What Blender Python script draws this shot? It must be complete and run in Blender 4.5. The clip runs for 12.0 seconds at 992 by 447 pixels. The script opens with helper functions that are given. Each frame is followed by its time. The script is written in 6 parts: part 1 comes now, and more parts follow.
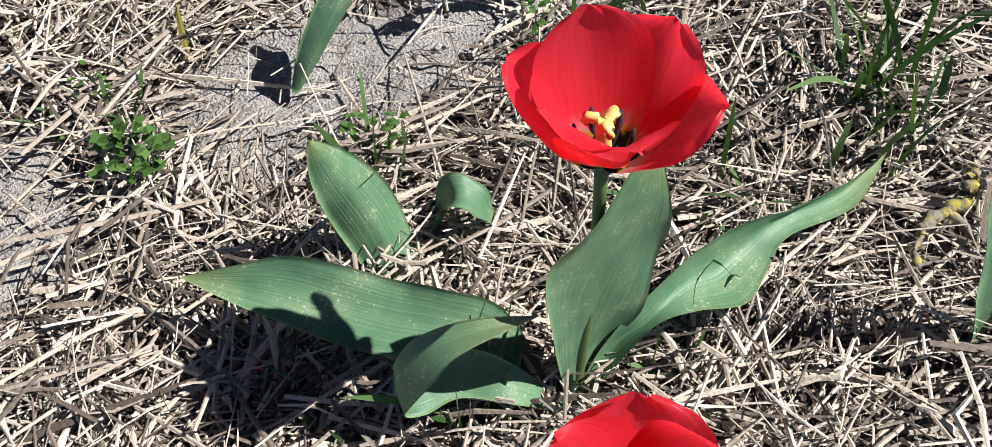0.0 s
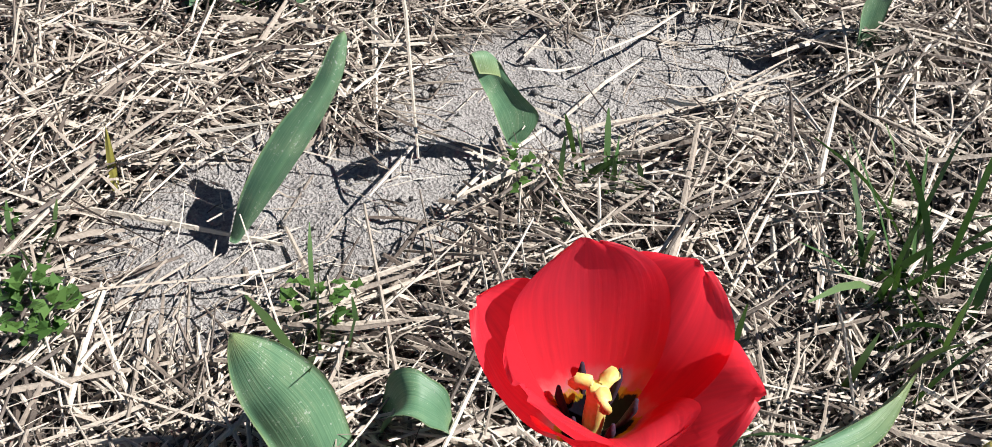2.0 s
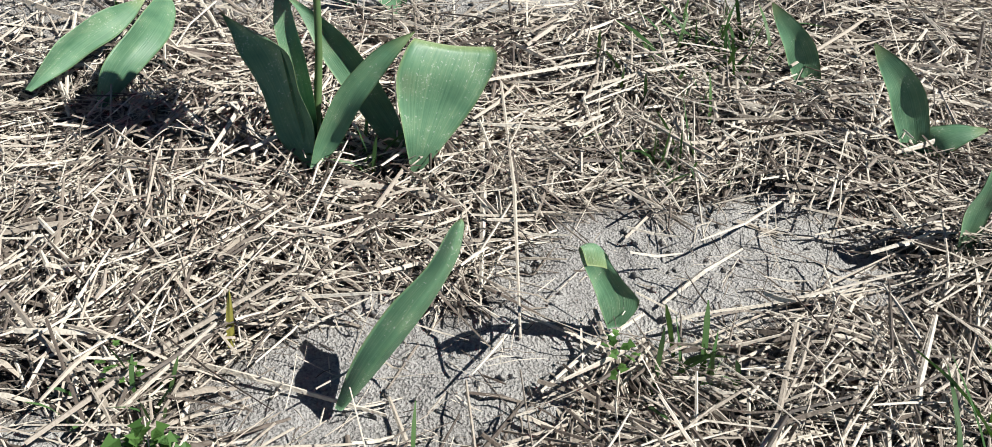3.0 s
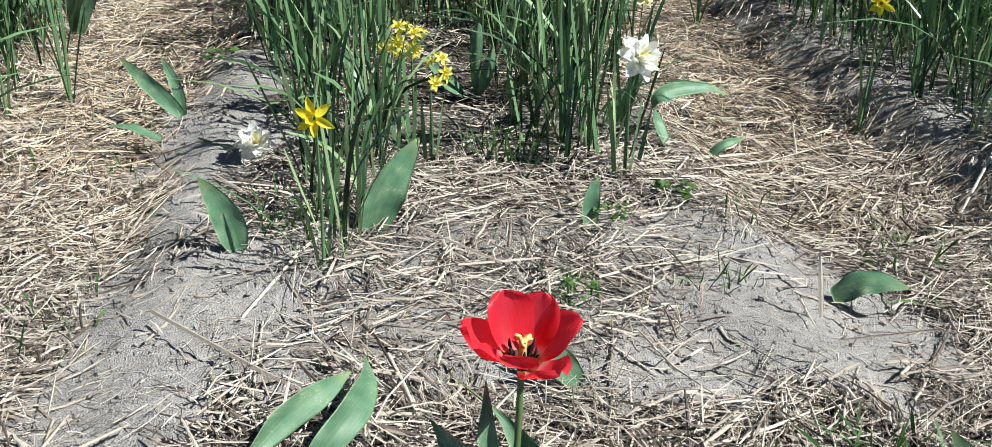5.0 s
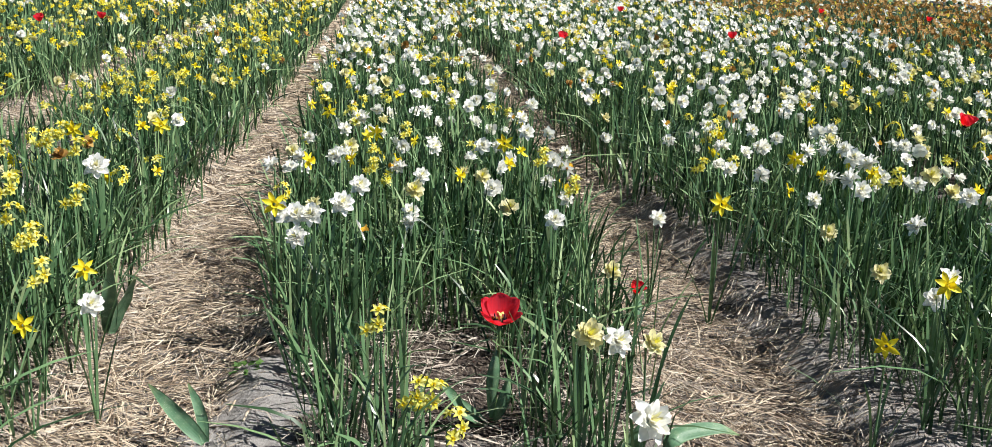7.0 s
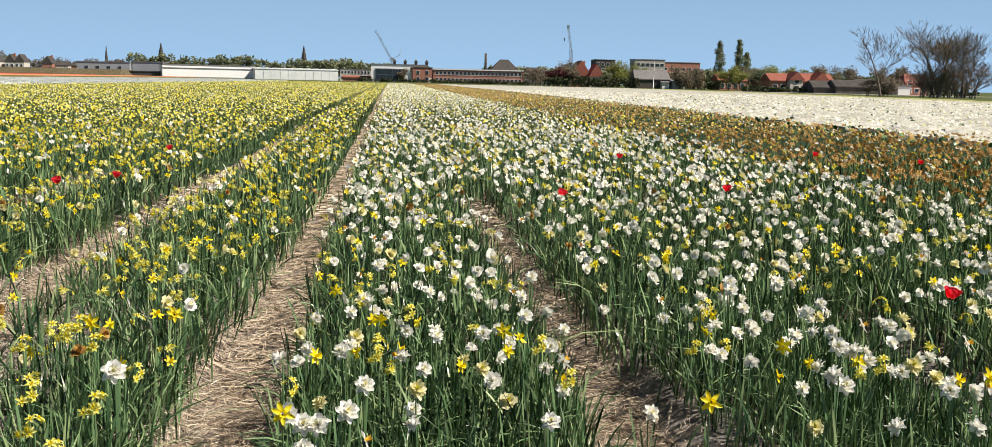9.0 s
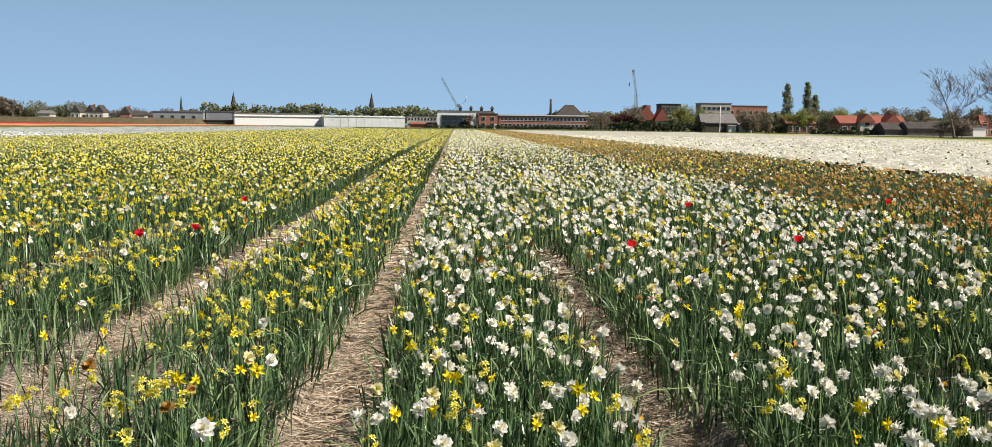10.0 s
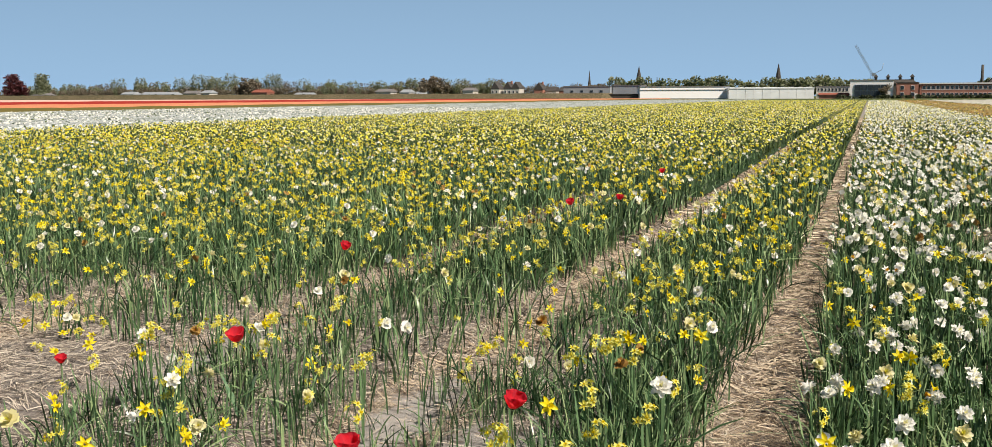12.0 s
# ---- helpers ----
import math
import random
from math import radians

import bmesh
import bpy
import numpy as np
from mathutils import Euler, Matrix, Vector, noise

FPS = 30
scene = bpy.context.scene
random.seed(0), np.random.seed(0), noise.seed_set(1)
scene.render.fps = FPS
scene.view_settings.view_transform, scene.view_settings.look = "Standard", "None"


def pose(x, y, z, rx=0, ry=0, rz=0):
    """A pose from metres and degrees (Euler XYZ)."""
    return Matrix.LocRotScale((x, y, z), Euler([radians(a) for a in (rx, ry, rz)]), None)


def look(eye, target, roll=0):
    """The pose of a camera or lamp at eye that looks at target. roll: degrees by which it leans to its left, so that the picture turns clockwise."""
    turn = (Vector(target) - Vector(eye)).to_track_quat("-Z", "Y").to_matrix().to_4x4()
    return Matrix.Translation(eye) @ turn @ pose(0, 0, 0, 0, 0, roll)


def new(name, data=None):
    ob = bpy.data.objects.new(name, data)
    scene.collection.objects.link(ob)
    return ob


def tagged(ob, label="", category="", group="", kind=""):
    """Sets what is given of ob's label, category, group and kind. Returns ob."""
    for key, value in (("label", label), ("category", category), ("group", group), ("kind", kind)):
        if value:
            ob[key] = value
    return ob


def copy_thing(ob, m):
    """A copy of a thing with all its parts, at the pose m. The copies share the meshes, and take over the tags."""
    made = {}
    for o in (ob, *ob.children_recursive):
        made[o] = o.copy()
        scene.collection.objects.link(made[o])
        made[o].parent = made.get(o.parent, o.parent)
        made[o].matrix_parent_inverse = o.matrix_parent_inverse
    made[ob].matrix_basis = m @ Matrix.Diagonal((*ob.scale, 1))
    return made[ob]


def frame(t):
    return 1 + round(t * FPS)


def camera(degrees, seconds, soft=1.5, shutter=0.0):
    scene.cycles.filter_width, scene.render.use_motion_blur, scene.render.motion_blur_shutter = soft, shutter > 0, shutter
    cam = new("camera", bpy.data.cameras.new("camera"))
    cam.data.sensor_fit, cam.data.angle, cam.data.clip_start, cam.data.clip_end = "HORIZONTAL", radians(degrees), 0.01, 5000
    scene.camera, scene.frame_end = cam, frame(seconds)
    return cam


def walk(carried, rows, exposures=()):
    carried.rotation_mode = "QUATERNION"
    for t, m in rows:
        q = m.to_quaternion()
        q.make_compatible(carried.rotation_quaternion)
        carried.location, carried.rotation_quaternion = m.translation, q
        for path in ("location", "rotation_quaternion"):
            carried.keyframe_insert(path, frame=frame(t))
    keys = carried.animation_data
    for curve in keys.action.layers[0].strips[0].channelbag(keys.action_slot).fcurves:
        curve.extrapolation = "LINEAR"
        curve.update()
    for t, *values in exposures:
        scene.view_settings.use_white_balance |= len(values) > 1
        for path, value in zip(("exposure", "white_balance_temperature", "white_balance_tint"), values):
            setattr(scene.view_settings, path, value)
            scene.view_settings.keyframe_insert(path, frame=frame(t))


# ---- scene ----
cam = camera(51.2, 12.0, soft=0.5)
PATH = [
    (0, (0.107, -0.281, 0.565), (0.528, 0.939, -0.963), -4.3),
    (0.5, (0.091, -0.236, 0.516), (0.665, 0.877, -1.044), -1.3),
    (1, (0.109, -0.197, 0.49), (0.636, 0.937, -1.071), 0.9),
    (1.5, (0.148, -0.174, 0.5), (0.67, 1.017, -1.019), 1.8),
    (2, (0.153, -0.164, 0.529), (0.672, 1.142, -0.894), 1.7),
    (2.5, (0.144, -0.158, 0.544), (0.628, 1.233, -0.808), 2.2),
    (3, (0.134, -0.144, 0.58), (0.564, 1.35, -0.677), 1.9),
    (3.5, (0.103, -0.125, 0.634), (0.429, 1.483, -0.509), 0.1),
    (3.7, (0.091, -0.117, 0.655), (0.391, 1.523, -0.449), 0.0),
    (5.3, (0.062, -0.097, 0.779), (0.3, 1.713, -0.039), 1.7),
    (5.5, (0.056, -0.093, 0.804), (0.288, 1.732, 0.019), 1.8),
    (6, (0.048, -0.085, 0.881), (0.264, 1.788, 0.213), 1.6),
    (6.5, (0.051, -0.072, 0.951), (0.265, 1.831, 0.374), 1.7),
    (7, (0.065, -0.062, 1.04), (0.285, 1.86, 0.532), 2.0),
    (7.5, (0.078, -0.06, 1.107), (0.302, 1.877, 0.664), 2.0),
    (7.7, (0.081, -0.071, 1.129), (0.306, 1.874, 0.722), 2.0),
    (9.3, (0.061, -0.196, 1.326), (0.253, 1.782, 1.099), 0.8),
    (9.5, (0.051, -0.208, 1.337), (0.218, 1.776, 1.14), 0.7),
    (10, (0.031, -0.242, 1.365), (0.111, 1.748, 1.177), 0.7),
    (10.5, (-0.027, -0.284, 1.373), (-0.187, 1.701, 1.181), 0.1),
    (11, (-0.073, -0.335, 1.383), (-0.488, 1.615, 1.215), -0.4),
    (11.3, (-0.091, -0.341, 1.372), (-0.551, 1.597, 1.184), 0.1),
    (11.5, (-0.105, -0.34, 1.366), (-0.608, 1.585, 1.167), -0.3),
    (12, (-0.14, -0.363, 1.361), (-0.81, 1.506, 1.118), -0.2),
]
walk(cam, [(t, look(eye, target, roll)) for t, eye, target, roll in PATH],
     exposures=[(0, 0.70, 6260, 11), (2, 0.75, 6230, 11), (3.5, 0.62, 6120, 4), (5.5, 0.74, 6030, 6), (7.7, 0.62, 6520, 11), (9.3, 0.48, 7100, 12), (12, 0.35, 7150, 12)])

# ---- light ----
SUN_FROM = Vector((0.84, -0.33, 1.0)).normalized()
world = bpy.data.worlds.new("sky")
scene.world = world
world.use_nodes = True
wn = world.node_tree.nodes
sky = wn.new("ShaderNodeTexSky")
sky.sky_type, sky.sun_disc = "NISHITA", False
sky.sun_elevation = math.asin(SUN_FROM.z)
sky.sun_rotation = math.atan2(SUN_FROM.x, SUN_FROM.y)
sky.altitude, sky.air_density, sky.dust_density, sky.ozone_density = 0, 0.8, 0.0, 2.0
wn["Background"].inputs["Strength"].default_value = 0.050
tint = wn.new("ShaderNodeMix")
tint.data_type, tint.blend_type = "RGBA", "MULTIPLY"
tint.inputs[0].default_value = 1.0
tint.inputs[7].default_value = (0.10, 0.17, 0.27, 1)
world.node_tree.links.new(sky.outputs["Color"], tint.inputs[6])
haze = wn.new("ShaderNodeMix")  # even pale blue towards the horizon
haze.data_type = "RGBA"
haze.inputs[7].default_value = (4.8, 8.3, 12.8, 1)
up = wn.new("ShaderNodeSeparateXYZ")
fade = wn.new("ShaderNodeMapRange")
for sock, val in ((1, 0.0), (2, 0.46), (3, 1.0), (4, 0.0)):
    fade.inputs[sock].default_value = val
world.node_tree.links.new(wn.new("ShaderNodeTexCoord").outputs["Generated"], up.inputs[0])
world.node_tree.links.new(up.outputs["Z"], fade.inputs[0])
world.node_tree.links.new(fade.outputs[0], haze.inputs[0])
world.node_tree.links.new(tint.outputs[2], haze.inputs[6])
world.node_tree.links.new(haze.outputs[2], wn["Background"].inputs["Color"])
sun = new("sun", bpy.data.lights.new("sun", "SUN"))
sun.data.energy, sun.data.angle, sun.data.color = 5.0, radians(0.5), (1.0, 0.95, 0.88)
sun.matrix_world = look(SUN_FROM * 50, (0, 0, 0))


# ---- materials ----
def node_mat(name):
    m = bpy.data.materials.new(name)
    m.use_nodes = True
    nt = m.node_tree
    return m, nt, nt.nodes["Principled BSDF"], nt.nodes, nt.links


def ramp(nt, stops):
    r = nt.nodes.new("ShaderNodeValToRGB")
    els = r.color_ramp.elements
    while len(els) < len(stops):
        els.new(0.5)
    for e, (p, c) in zip(els, stops):
        e.position, e.color = p, (*c, 1)
    return r


def noise_node(nt, scale, detail=4, vec=None):
    n = nt.nodes.new("ShaderNodeTexNoise")
    n.inputs["Scale"].default_value, n.inputs["Detail"].default_value = scale, detail
    if vec:
        nt.links.new(vec, n.inputs["Vector"])
    return n


def bump_to(nt, bsdf, height, strength, dist):
    b = nt.nodes.new("ShaderNodeBump")
    b.inputs["Strength"].default_value, b.inputs["Distance"].default_value = strength, dist
    nt.links.new(height, b.inputs["Height"])
    nt.links.new(b.outputs["Normal"], bsdf.inputs["Normal"])


def mix_rgb(nt, fac, a, b, kind="MIX"):
    m = nt.nodes.new("ShaderNodeMix")
    m.data_type, m.blend_type = "RGBA", kind
    for sock, v in ((m.inputs[0], fac), (m.inputs[6], a), (m.inputs[7], b)):
        if isinstance(v, (int, float)):
            sock.default_value = v
        elif isinstance(v, tuple):
            sock.default_value = (*v, 1)
        else:
            nt.links.new(v, sock)
    return m.outputs[2]


def surface(name, stops, scale=8.0, fine=60.0, rough=0.7, bump=0.3, dist=0.01, metal=0.0, island=0.0, spec=0.4):
    """A matt surface: coarse and fine noise through a colour ramp, with relief."""
    m, nt, b, ns, ln = node_mat(name)
    co = ns.new("ShaderNodeTexCoord").outputs["Object"]
    a, f = noise_node(nt, scale, 5, co), noise_node(nt, fine, 3, co)
    fac = mix_rgb(nt, 0.4, a.outputs["Fac"], f.outputs["Fac"])
    if island:
        g = ns.new("ShaderNodeNewGeometry")
        fac = mix_rgb(nt, island, fac, g.outputs["Random Per Island"])
    r = ramp(nt, stops)
    ln.new(fac, r.inputs["Fac"])
    ln.new(r.outputs["Color"], b.inputs["Base Color"])
    b.inputs["Roughness"].default_value, b.inputs["Metallic"].default_value = rough, metal
    b.inputs["Specular IOR Level"].default_value = spec
    bump_to(nt, b, f.outputs["Fac"], bump, dist)
    return m


def thin(name, stops, scale=30.0, rough=0.45, through_light=0.3, trans=(0.3, 0.5, 0.1), spec=0.35, stretch=(1, 1, 1), island=0.6, bump=0.15, dist=0.001):
    """A leaf or petal: part of the light goes through it."""
    m, nt, b, ns, ln = node_mat(name)
    tc = ns.new("ShaderNodeTexCoord").outputs["Object"]
    mp = ns.new("ShaderNodeMapping")
    mp.inputs["Scale"].default_value = stretch
    ln.new(tc, mp.inputs["Vector"])
    a = noise_node(nt, scale, 4, mp.outputs["Vector"])
    g = ns.new("ShaderNodeNewGeometry")
    fac = mix_rgb(nt, island, a.outputs["Fac"], g.outputs["Random Per Island"])
    r = ramp(nt, stops)
    ln.new(fac, r.inputs["Fac"])
    ln.new(r.outputs["Color"], b.inputs["Base Color"])
    b.inputs["Roughness"].default_value = rough
    b.inputs["Specular IOR Level"].default_value = spec
    bump_to(nt, b, a.outputs["Fac"], bump, dist)
    t = ns.new("ShaderNodeBsdfTranslucent")
    ln.new(mix_rgb(nt, 1.0, r.outputs["Color"], trans, "MULTIPLY"), t.inputs["Color"])
    mx = ns.new("ShaderNodeMixShader")
    mx.inputs[0].default_value = through_light
    ln.new(b.outputs[0], mx.inputs[1])
    ln.new(t.outputs[0], mx.inputs[2])
    ln.new(mx.outputs[0], ns["Material Output"].inputs["Surface"])
    return m


def petal_mat(name, red, along, base_dark=True):
    """Tulip petal: red with fine veins along it, a black blotch with a yellow rim at its foot."""
    m, nt, b, ns, ln = node_mat(name)
    at_v, at_u = ns.new("ShaderNodeAttribute"), ns.new("ShaderNodeAttribute")
    at_v.attribute_name, at_u.attribute_name = "along", "across"
    cmb = ns.new("ShaderNodeCombineXYZ")
    ln.new(at_u.outputs["Fac"], cmb.inputs[0])
    ln.new(at_v.outputs["Fac"], cmb.inputs[1])
    mp = ns.new("ShaderNodeMapping")
    mp.inputs["Scale"].default_value = (26, 1.6, 1)
    ln.new(cmb.outputs[0], mp.inputs["Vector"])
    veins = noise_node(nt, 1.0, 5, mp.outputs["Vector"])
    rv = ramp(nt, [(0.3, tuple(c * 0.86 for c in red)), (0.7, red)])
    ln.new(veins.outputs["Fac"], rv.inputs["Fac"])
    rough_edge = noise_node(nt, 1.0, 3, cmb.outputs[0])
    rough_edge.inputs["Scale"].default_value = 14
    wob = ns.new("ShaderNodeMath")
    wob.operation = "MULTIPLY_ADD"
    wob.inputs[1].default_value, wob.inputs[2].default_value = 0.12, -0.06
    ln.new(rough_edge.outputs["Fac"], wob.inputs[0])
    reach = ns.new("ShaderNodeMath")
    ln.new(at_v.outputs["Fac"], reach.inputs[0])
    ln.new(wob.outputs[0], reach.inputs[1])
    foot = ramp(nt, [(0.0, (0.012, 0.01, 0.02)), (0.125, (0.012, 0.01, 0.02)), (0.14, (0.75, 0.5, 0.03)), (0.155, (0.75, 0.42, 0.04)), (0.17, (0.88, 0.34, 0.36)), (0.30, red)])
    ln.new(reach.outputs[0], foot.inputs["Fac"])
    use = ramp(nt, [(0.26, (0, 0, 0)), (0.40, (1, 1, 1))])
    ln.new(at_v.outputs["Fac"], use.inputs["Fac"])
    col = mix_rgb(nt, use.outputs["Color"], foot.outputs["Color"], rv.outputs["Color"])
    ln.new(col, b.inputs["Base Color"])
    b.inputs["Roughness"].default_value = 0.38
    b.inputs["Specular IOR Level"].default_value = 0.3
    bump_to(nt, b, veins.outputs["Fac"], 0.25, 0.001)
    t = ns.new("ShaderNodeBsdfTranslucent")
    ln.new(mix_rgb(nt, 1.0, col, (1.0, 0.7, 0.7), "MULTIPLY"), t.inputs["Color"])
    mx = ns.new("ShaderNodeMixShader")
    mx.inputs[0].default_value = along
    ln.new(b.outputs[0], mx.inputs[1])
    ln.new(t.outputs[0], mx.inputs[2])
    ln.new(mx.outputs[0], ns["Material Output"].inputs["Surface"])
    return m


def ground_mat():
    """Grey sand with clods and crust; under straw and plants it is fibrous, with their shade painted in dark. The
    amount of straw and shade is a property of the ground.
    """
    m, nt, b, ns, ln = node_mat("sandy_soil")
    co = ns.new("ShaderNodeTexCoord").outputs["Object"]
    big, mid, fine = noise_node(nt, 5, 5, co), noise_node(nt, 55, 6, co), noise_node(nt, 420, 3, co)
    sand = ramp(nt, [(0.30, (0.14, 0.132, 0.125)), (0.5, (0.37, 0.352, 0.335)), (0.72, (0.55, 0.53, 0.51))])
    ln.new(mix_rgb(nt, 0.5, mix_rgb(nt, 0.5, big.outputs["Fac"], mid.outputs["Fac"]), fine.outputs["Fac"]), sand.inputs["Fac"])
    mp = ns.new("ShaderNodeMapping")
    mp.inputs["Scale"].default_value = (1, 0.25, 1)
    mp.inputs["Rotation"].default_value = (0, 0, 0.7)
    ln.new(co, mp.inputs["Vector"])
    fib = noise_node(nt, 140, 5, mp.outputs["Vector"])
    # straw tone kept near black to paint the shade under mulch and leaves
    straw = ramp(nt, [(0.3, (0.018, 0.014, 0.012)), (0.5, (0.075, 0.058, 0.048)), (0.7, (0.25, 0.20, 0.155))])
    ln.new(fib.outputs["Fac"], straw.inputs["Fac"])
    at = ns.new("ShaderNodeAttribute")
    at.attribute_name = "straw_shade"
    gr = ns.new("ShaderNodeAttribute")
    gr.attribute_name = "grassy"
    gcol = ramp(nt, [(0.3, (0.045, 0.07, 0.02)), (0.7, (0.11, 0.13, 0.045))])
    ln.new(big.outputs["Fac"], gcol.inputs["Fac"])
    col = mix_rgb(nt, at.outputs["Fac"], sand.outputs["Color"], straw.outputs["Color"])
    col = mix_rgb(nt, gr.outputs["Fac"], col, gcol.outputs["Color"])
    ln.new(col, b.inputs["Base Color"])
    b.inputs["Roughness"].default_value = 0.95
    b.inputs["Specular IOR Level"].default_value = 0.15
    h = mix_rgb(nt, 0.45, mid.outputs["Fac"], fine.outputs["Fac"])
    bump_to(nt, b, h, 1.0, 0.011)
    return m


M_GROUND = ground_mat()
M_STRAW = surface("dry_straw", [(0.10, (0.04, 0.03, 0.025)), (0.28, (0.15, 0.12, 0.098)), (0.45, (0.39, 0.335, 0.275)), (0.65, (0.55, 0.485, 0.405)), (0.95, (0.66, 0.60, 0.51))], 9, 260, 0.62, 0.5, 0.003, island=0.72, spec=0.4)
M_PATH_STRAW = surface("trodden_straw", [(0.10, (0.06, 0.044, 0.034)), (0.28, (0.22, 0.160, 0.108)), (0.5, (0.45, 0.360, 0.262)), (0.7, (0.60, 0.500, 0.375)), (0.95, (0.72, 0.635, 0.495))], 9, 160, 0.6, 0.25, 0.002, island=0.75, spec=0.45)
def tulip_leaf_mat():
    """Grey-green waxy leaf: fine veins along it, pale dust specks, yellowing at the tip."""
    m, nt, b, ns, ln = node_mat("tulip_leaf_green")
    al, ac = ns.new("ShaderNodeAttribute"), ns.new("ShaderNodeAttribute")
    al.attribute_name, ac.attribute_name = "along", "across"
    cmb = ns.new("ShaderNodeCombineXYZ")
    ln.new(ac.outputs["Fac"], cmb.inputs[0])
    ln.new(al.outputs["Fac"], cmb.inputs[1])
    mp = ns.new("ShaderNodeMapping")
    mp.inputs["Scale"].default_value = (34, 1.5, 1)
    ln.new(cmb.outputs[0], mp.inputs["Vector"])
    veins = noise_node(nt, 1.0, 4, mp.outputs["Vector"])
    co = ns.new("ShaderNodeTexCoord").outputs["Object"]
    patch, speck = noise_node(nt, 38, 4, co), noise_node(nt, 520, 2, co)
    r = ramp(nt, [(0.28, (0.054, 0.142, 0.078)), (0.5, (0.122, 0.236, 0.130)), (0.74, (0.25, 0.350, 0.195))])
    ln.new(mix_rgb(nt, 0.6, veins.outputs["Fac"], patch.outputs["Fac"]), r.inputs["Fac"])
    tip = ramp(nt, [(0.80, (0, 0, 0)), (1.0, (0.55, 0.55, 0.55))])
    ln.new(al.outputs["Fac"], tip.inputs["Fac"])
    col = mix_rgb(nt, tip.outputs["Color"], r.outputs["Color"], (0.28, 0.30, 0.10))
    rim = ramp(nt, [(0.0, (0.5, 0.5, 0.5)), (0.035, (0, 0, 0)), (0.965, (0, 0, 0)), (1.0, (0.5, 0.5, 0.5))])
    ln.new(ac.outputs["Fac"], rim.inputs["Fac"])
    col = mix_rgb(nt, rim.outputs["Color"], col, (0.30, 0.36, 0.14))
    dots = ramp(nt, [(0.60, (0, 0, 0)), (0.66, (0.7, 0.7, 0.7))])
    ln.new(mix_rgb(nt, 0.35, speck.outputs["Fac"], patch.outputs["Fac"]), dots.inputs["Fac"])
    col = mix_rgb(nt, dots.outputs["Color"], col, (0.46, 0.50, 0.42))
    ln.new(col, b.inputs["Base Color"])
    b.inputs["Roughness"].default_value = 0.48
    b.inputs["Specular IOR Level"].default_value = 0.4
    bump_to(nt, b, veins.outputs["Fac"], 0.35, 0.0012)
    t = ns.new("ShaderNodeBsdfTranslucent")
    ln.new(mix_rgb(nt, 1.0, col, (0.7, 1.0, 0.3), "MULTIPLY"), t.inputs["Color"])
    mx = ns.new("ShaderNodeMixShader")
    mx.inputs[0].default_value = 0.12
    ln.new(b.outputs[0], mx.inputs[1])
    ln.new(t.outputs[0], mx.inputs[2])
    ln.new(mx.outputs[0], ns["Material Output"].inputs["Surface"])
    return m


M_TULIP_LEAF = tulip_leaf_mat()
M_TULIP_STEM = thin("tulip_stem_green", [(0.2, (0.06, 0.11, 0.04)), (0.8, (0.12, 0.19, 0.07))], 40, 0.45, 0.05)
M_DAFF_LEAF = thin("daffodil_leaf_green", [(0.12, (0.009, 0.026, 0.010)), (0.42, (0.041, 0.092, 0.038)), (0.64, (0.140, 0.242, 0.112)), (0.92, (0.33, 0.42, 0.21))], 7, 0.30, 0.06, (0.7, 1.0, 0.3), 0.32, island=0.75)
M_FAR_LEAF = thin("olive_far_leaf", [(0.12, (0.012, 0.024, 0.006)), (0.5, (0.070, 0.105, 0.030)), (0.92, (0.19, 0.235, 0.085))], 7, 0.45, 0.06, (0.8, 1.0, 0.2), 0.2, island=0.75)
M_GRASS = thin("grass_green", [(0.1, (0.030, 0.075, 0.022)), (0.6, (0.070, 0.145, 0.045)), (1.0, (0.15, 0.21, 0.085))], 20, 0.5, 0.2, (0.8, 1.0, 0.2))
M_WEED = thin("weed_green", [(0.1, (0.055, 0.125, 0.03)), (0.9, (0.13, 0.24, 0.06))], 50, 0.5, 0.25, (0.8, 1.0, 0.2))
M_SPROUT = thin("yellowed_sprout", [(0.2, (0.24, 0.22, 0.04)), (0.8, (0.36, 0.33, 0.08))], 50, 0.5, 0.1)
M_RED = petal_mat("red_petal", (0.98, 0.055, 0.090), 0.66)
M_FAR_RED = thin("far_red_petal", [(0.1, (0.6, 0.012, 0.012)), (0.9, (0.78, 0.02, 0.02))], 30, 0.4, 0.25, (1, 0.4, 0.3))
M_PISTIL = surface("yellow_pistil", [(0.3, (0.68, 0.52, 0.10)), (0.7, (0.82, 0.72, 0.30))], 200, 600, 0.5, 0.3, 0.0006)
M_ANTHER = surface("purple_black_anther", [(0.3, (0.012, 0.008, 0.018)), (0.7, (0.05, 0.02, 0.05))], 200, 900, 0.8, 0.5, 0.0006)
M_WHITE = thin("white_petal", [(0.1, (0.86, 0.85, 0.74)), (0.4, (0.92, 0.915, 0.86)), (0.95, (0.94, 0.94, 0.92))], 60, 0.5, 0.38, (1, 1, 0.96))
M_CREAM = thin("cream_petal", [(0.1, (0.72, 0.66, 0.30)), (0.5, (0.82, 0.78, 0.50)), (0.95, (0.86, 0.83, 0.62))], 60, 0.5, 0.35, (1, 1, 0.7))
M_PALE = thin("pale_yellow_petal", [(0.1, (0.70, 0.65, 0.08)), (0.5, (0.80, 0.77, 0.17)), (0.95, (0.86, 0.84, 0.34))], 60, 0.5, 0.35, (1, 1, 0.5))
M_YELLOW = thin("yellow_petal", [(0.1, (0.82, 0.62, 0.015)), (0.5, (0.88, 0.75, 0.025)), (0.95, (0.90, 0.80, 0.06))], 60, 0.5, 0.32, (1, 0.95, 0.3))
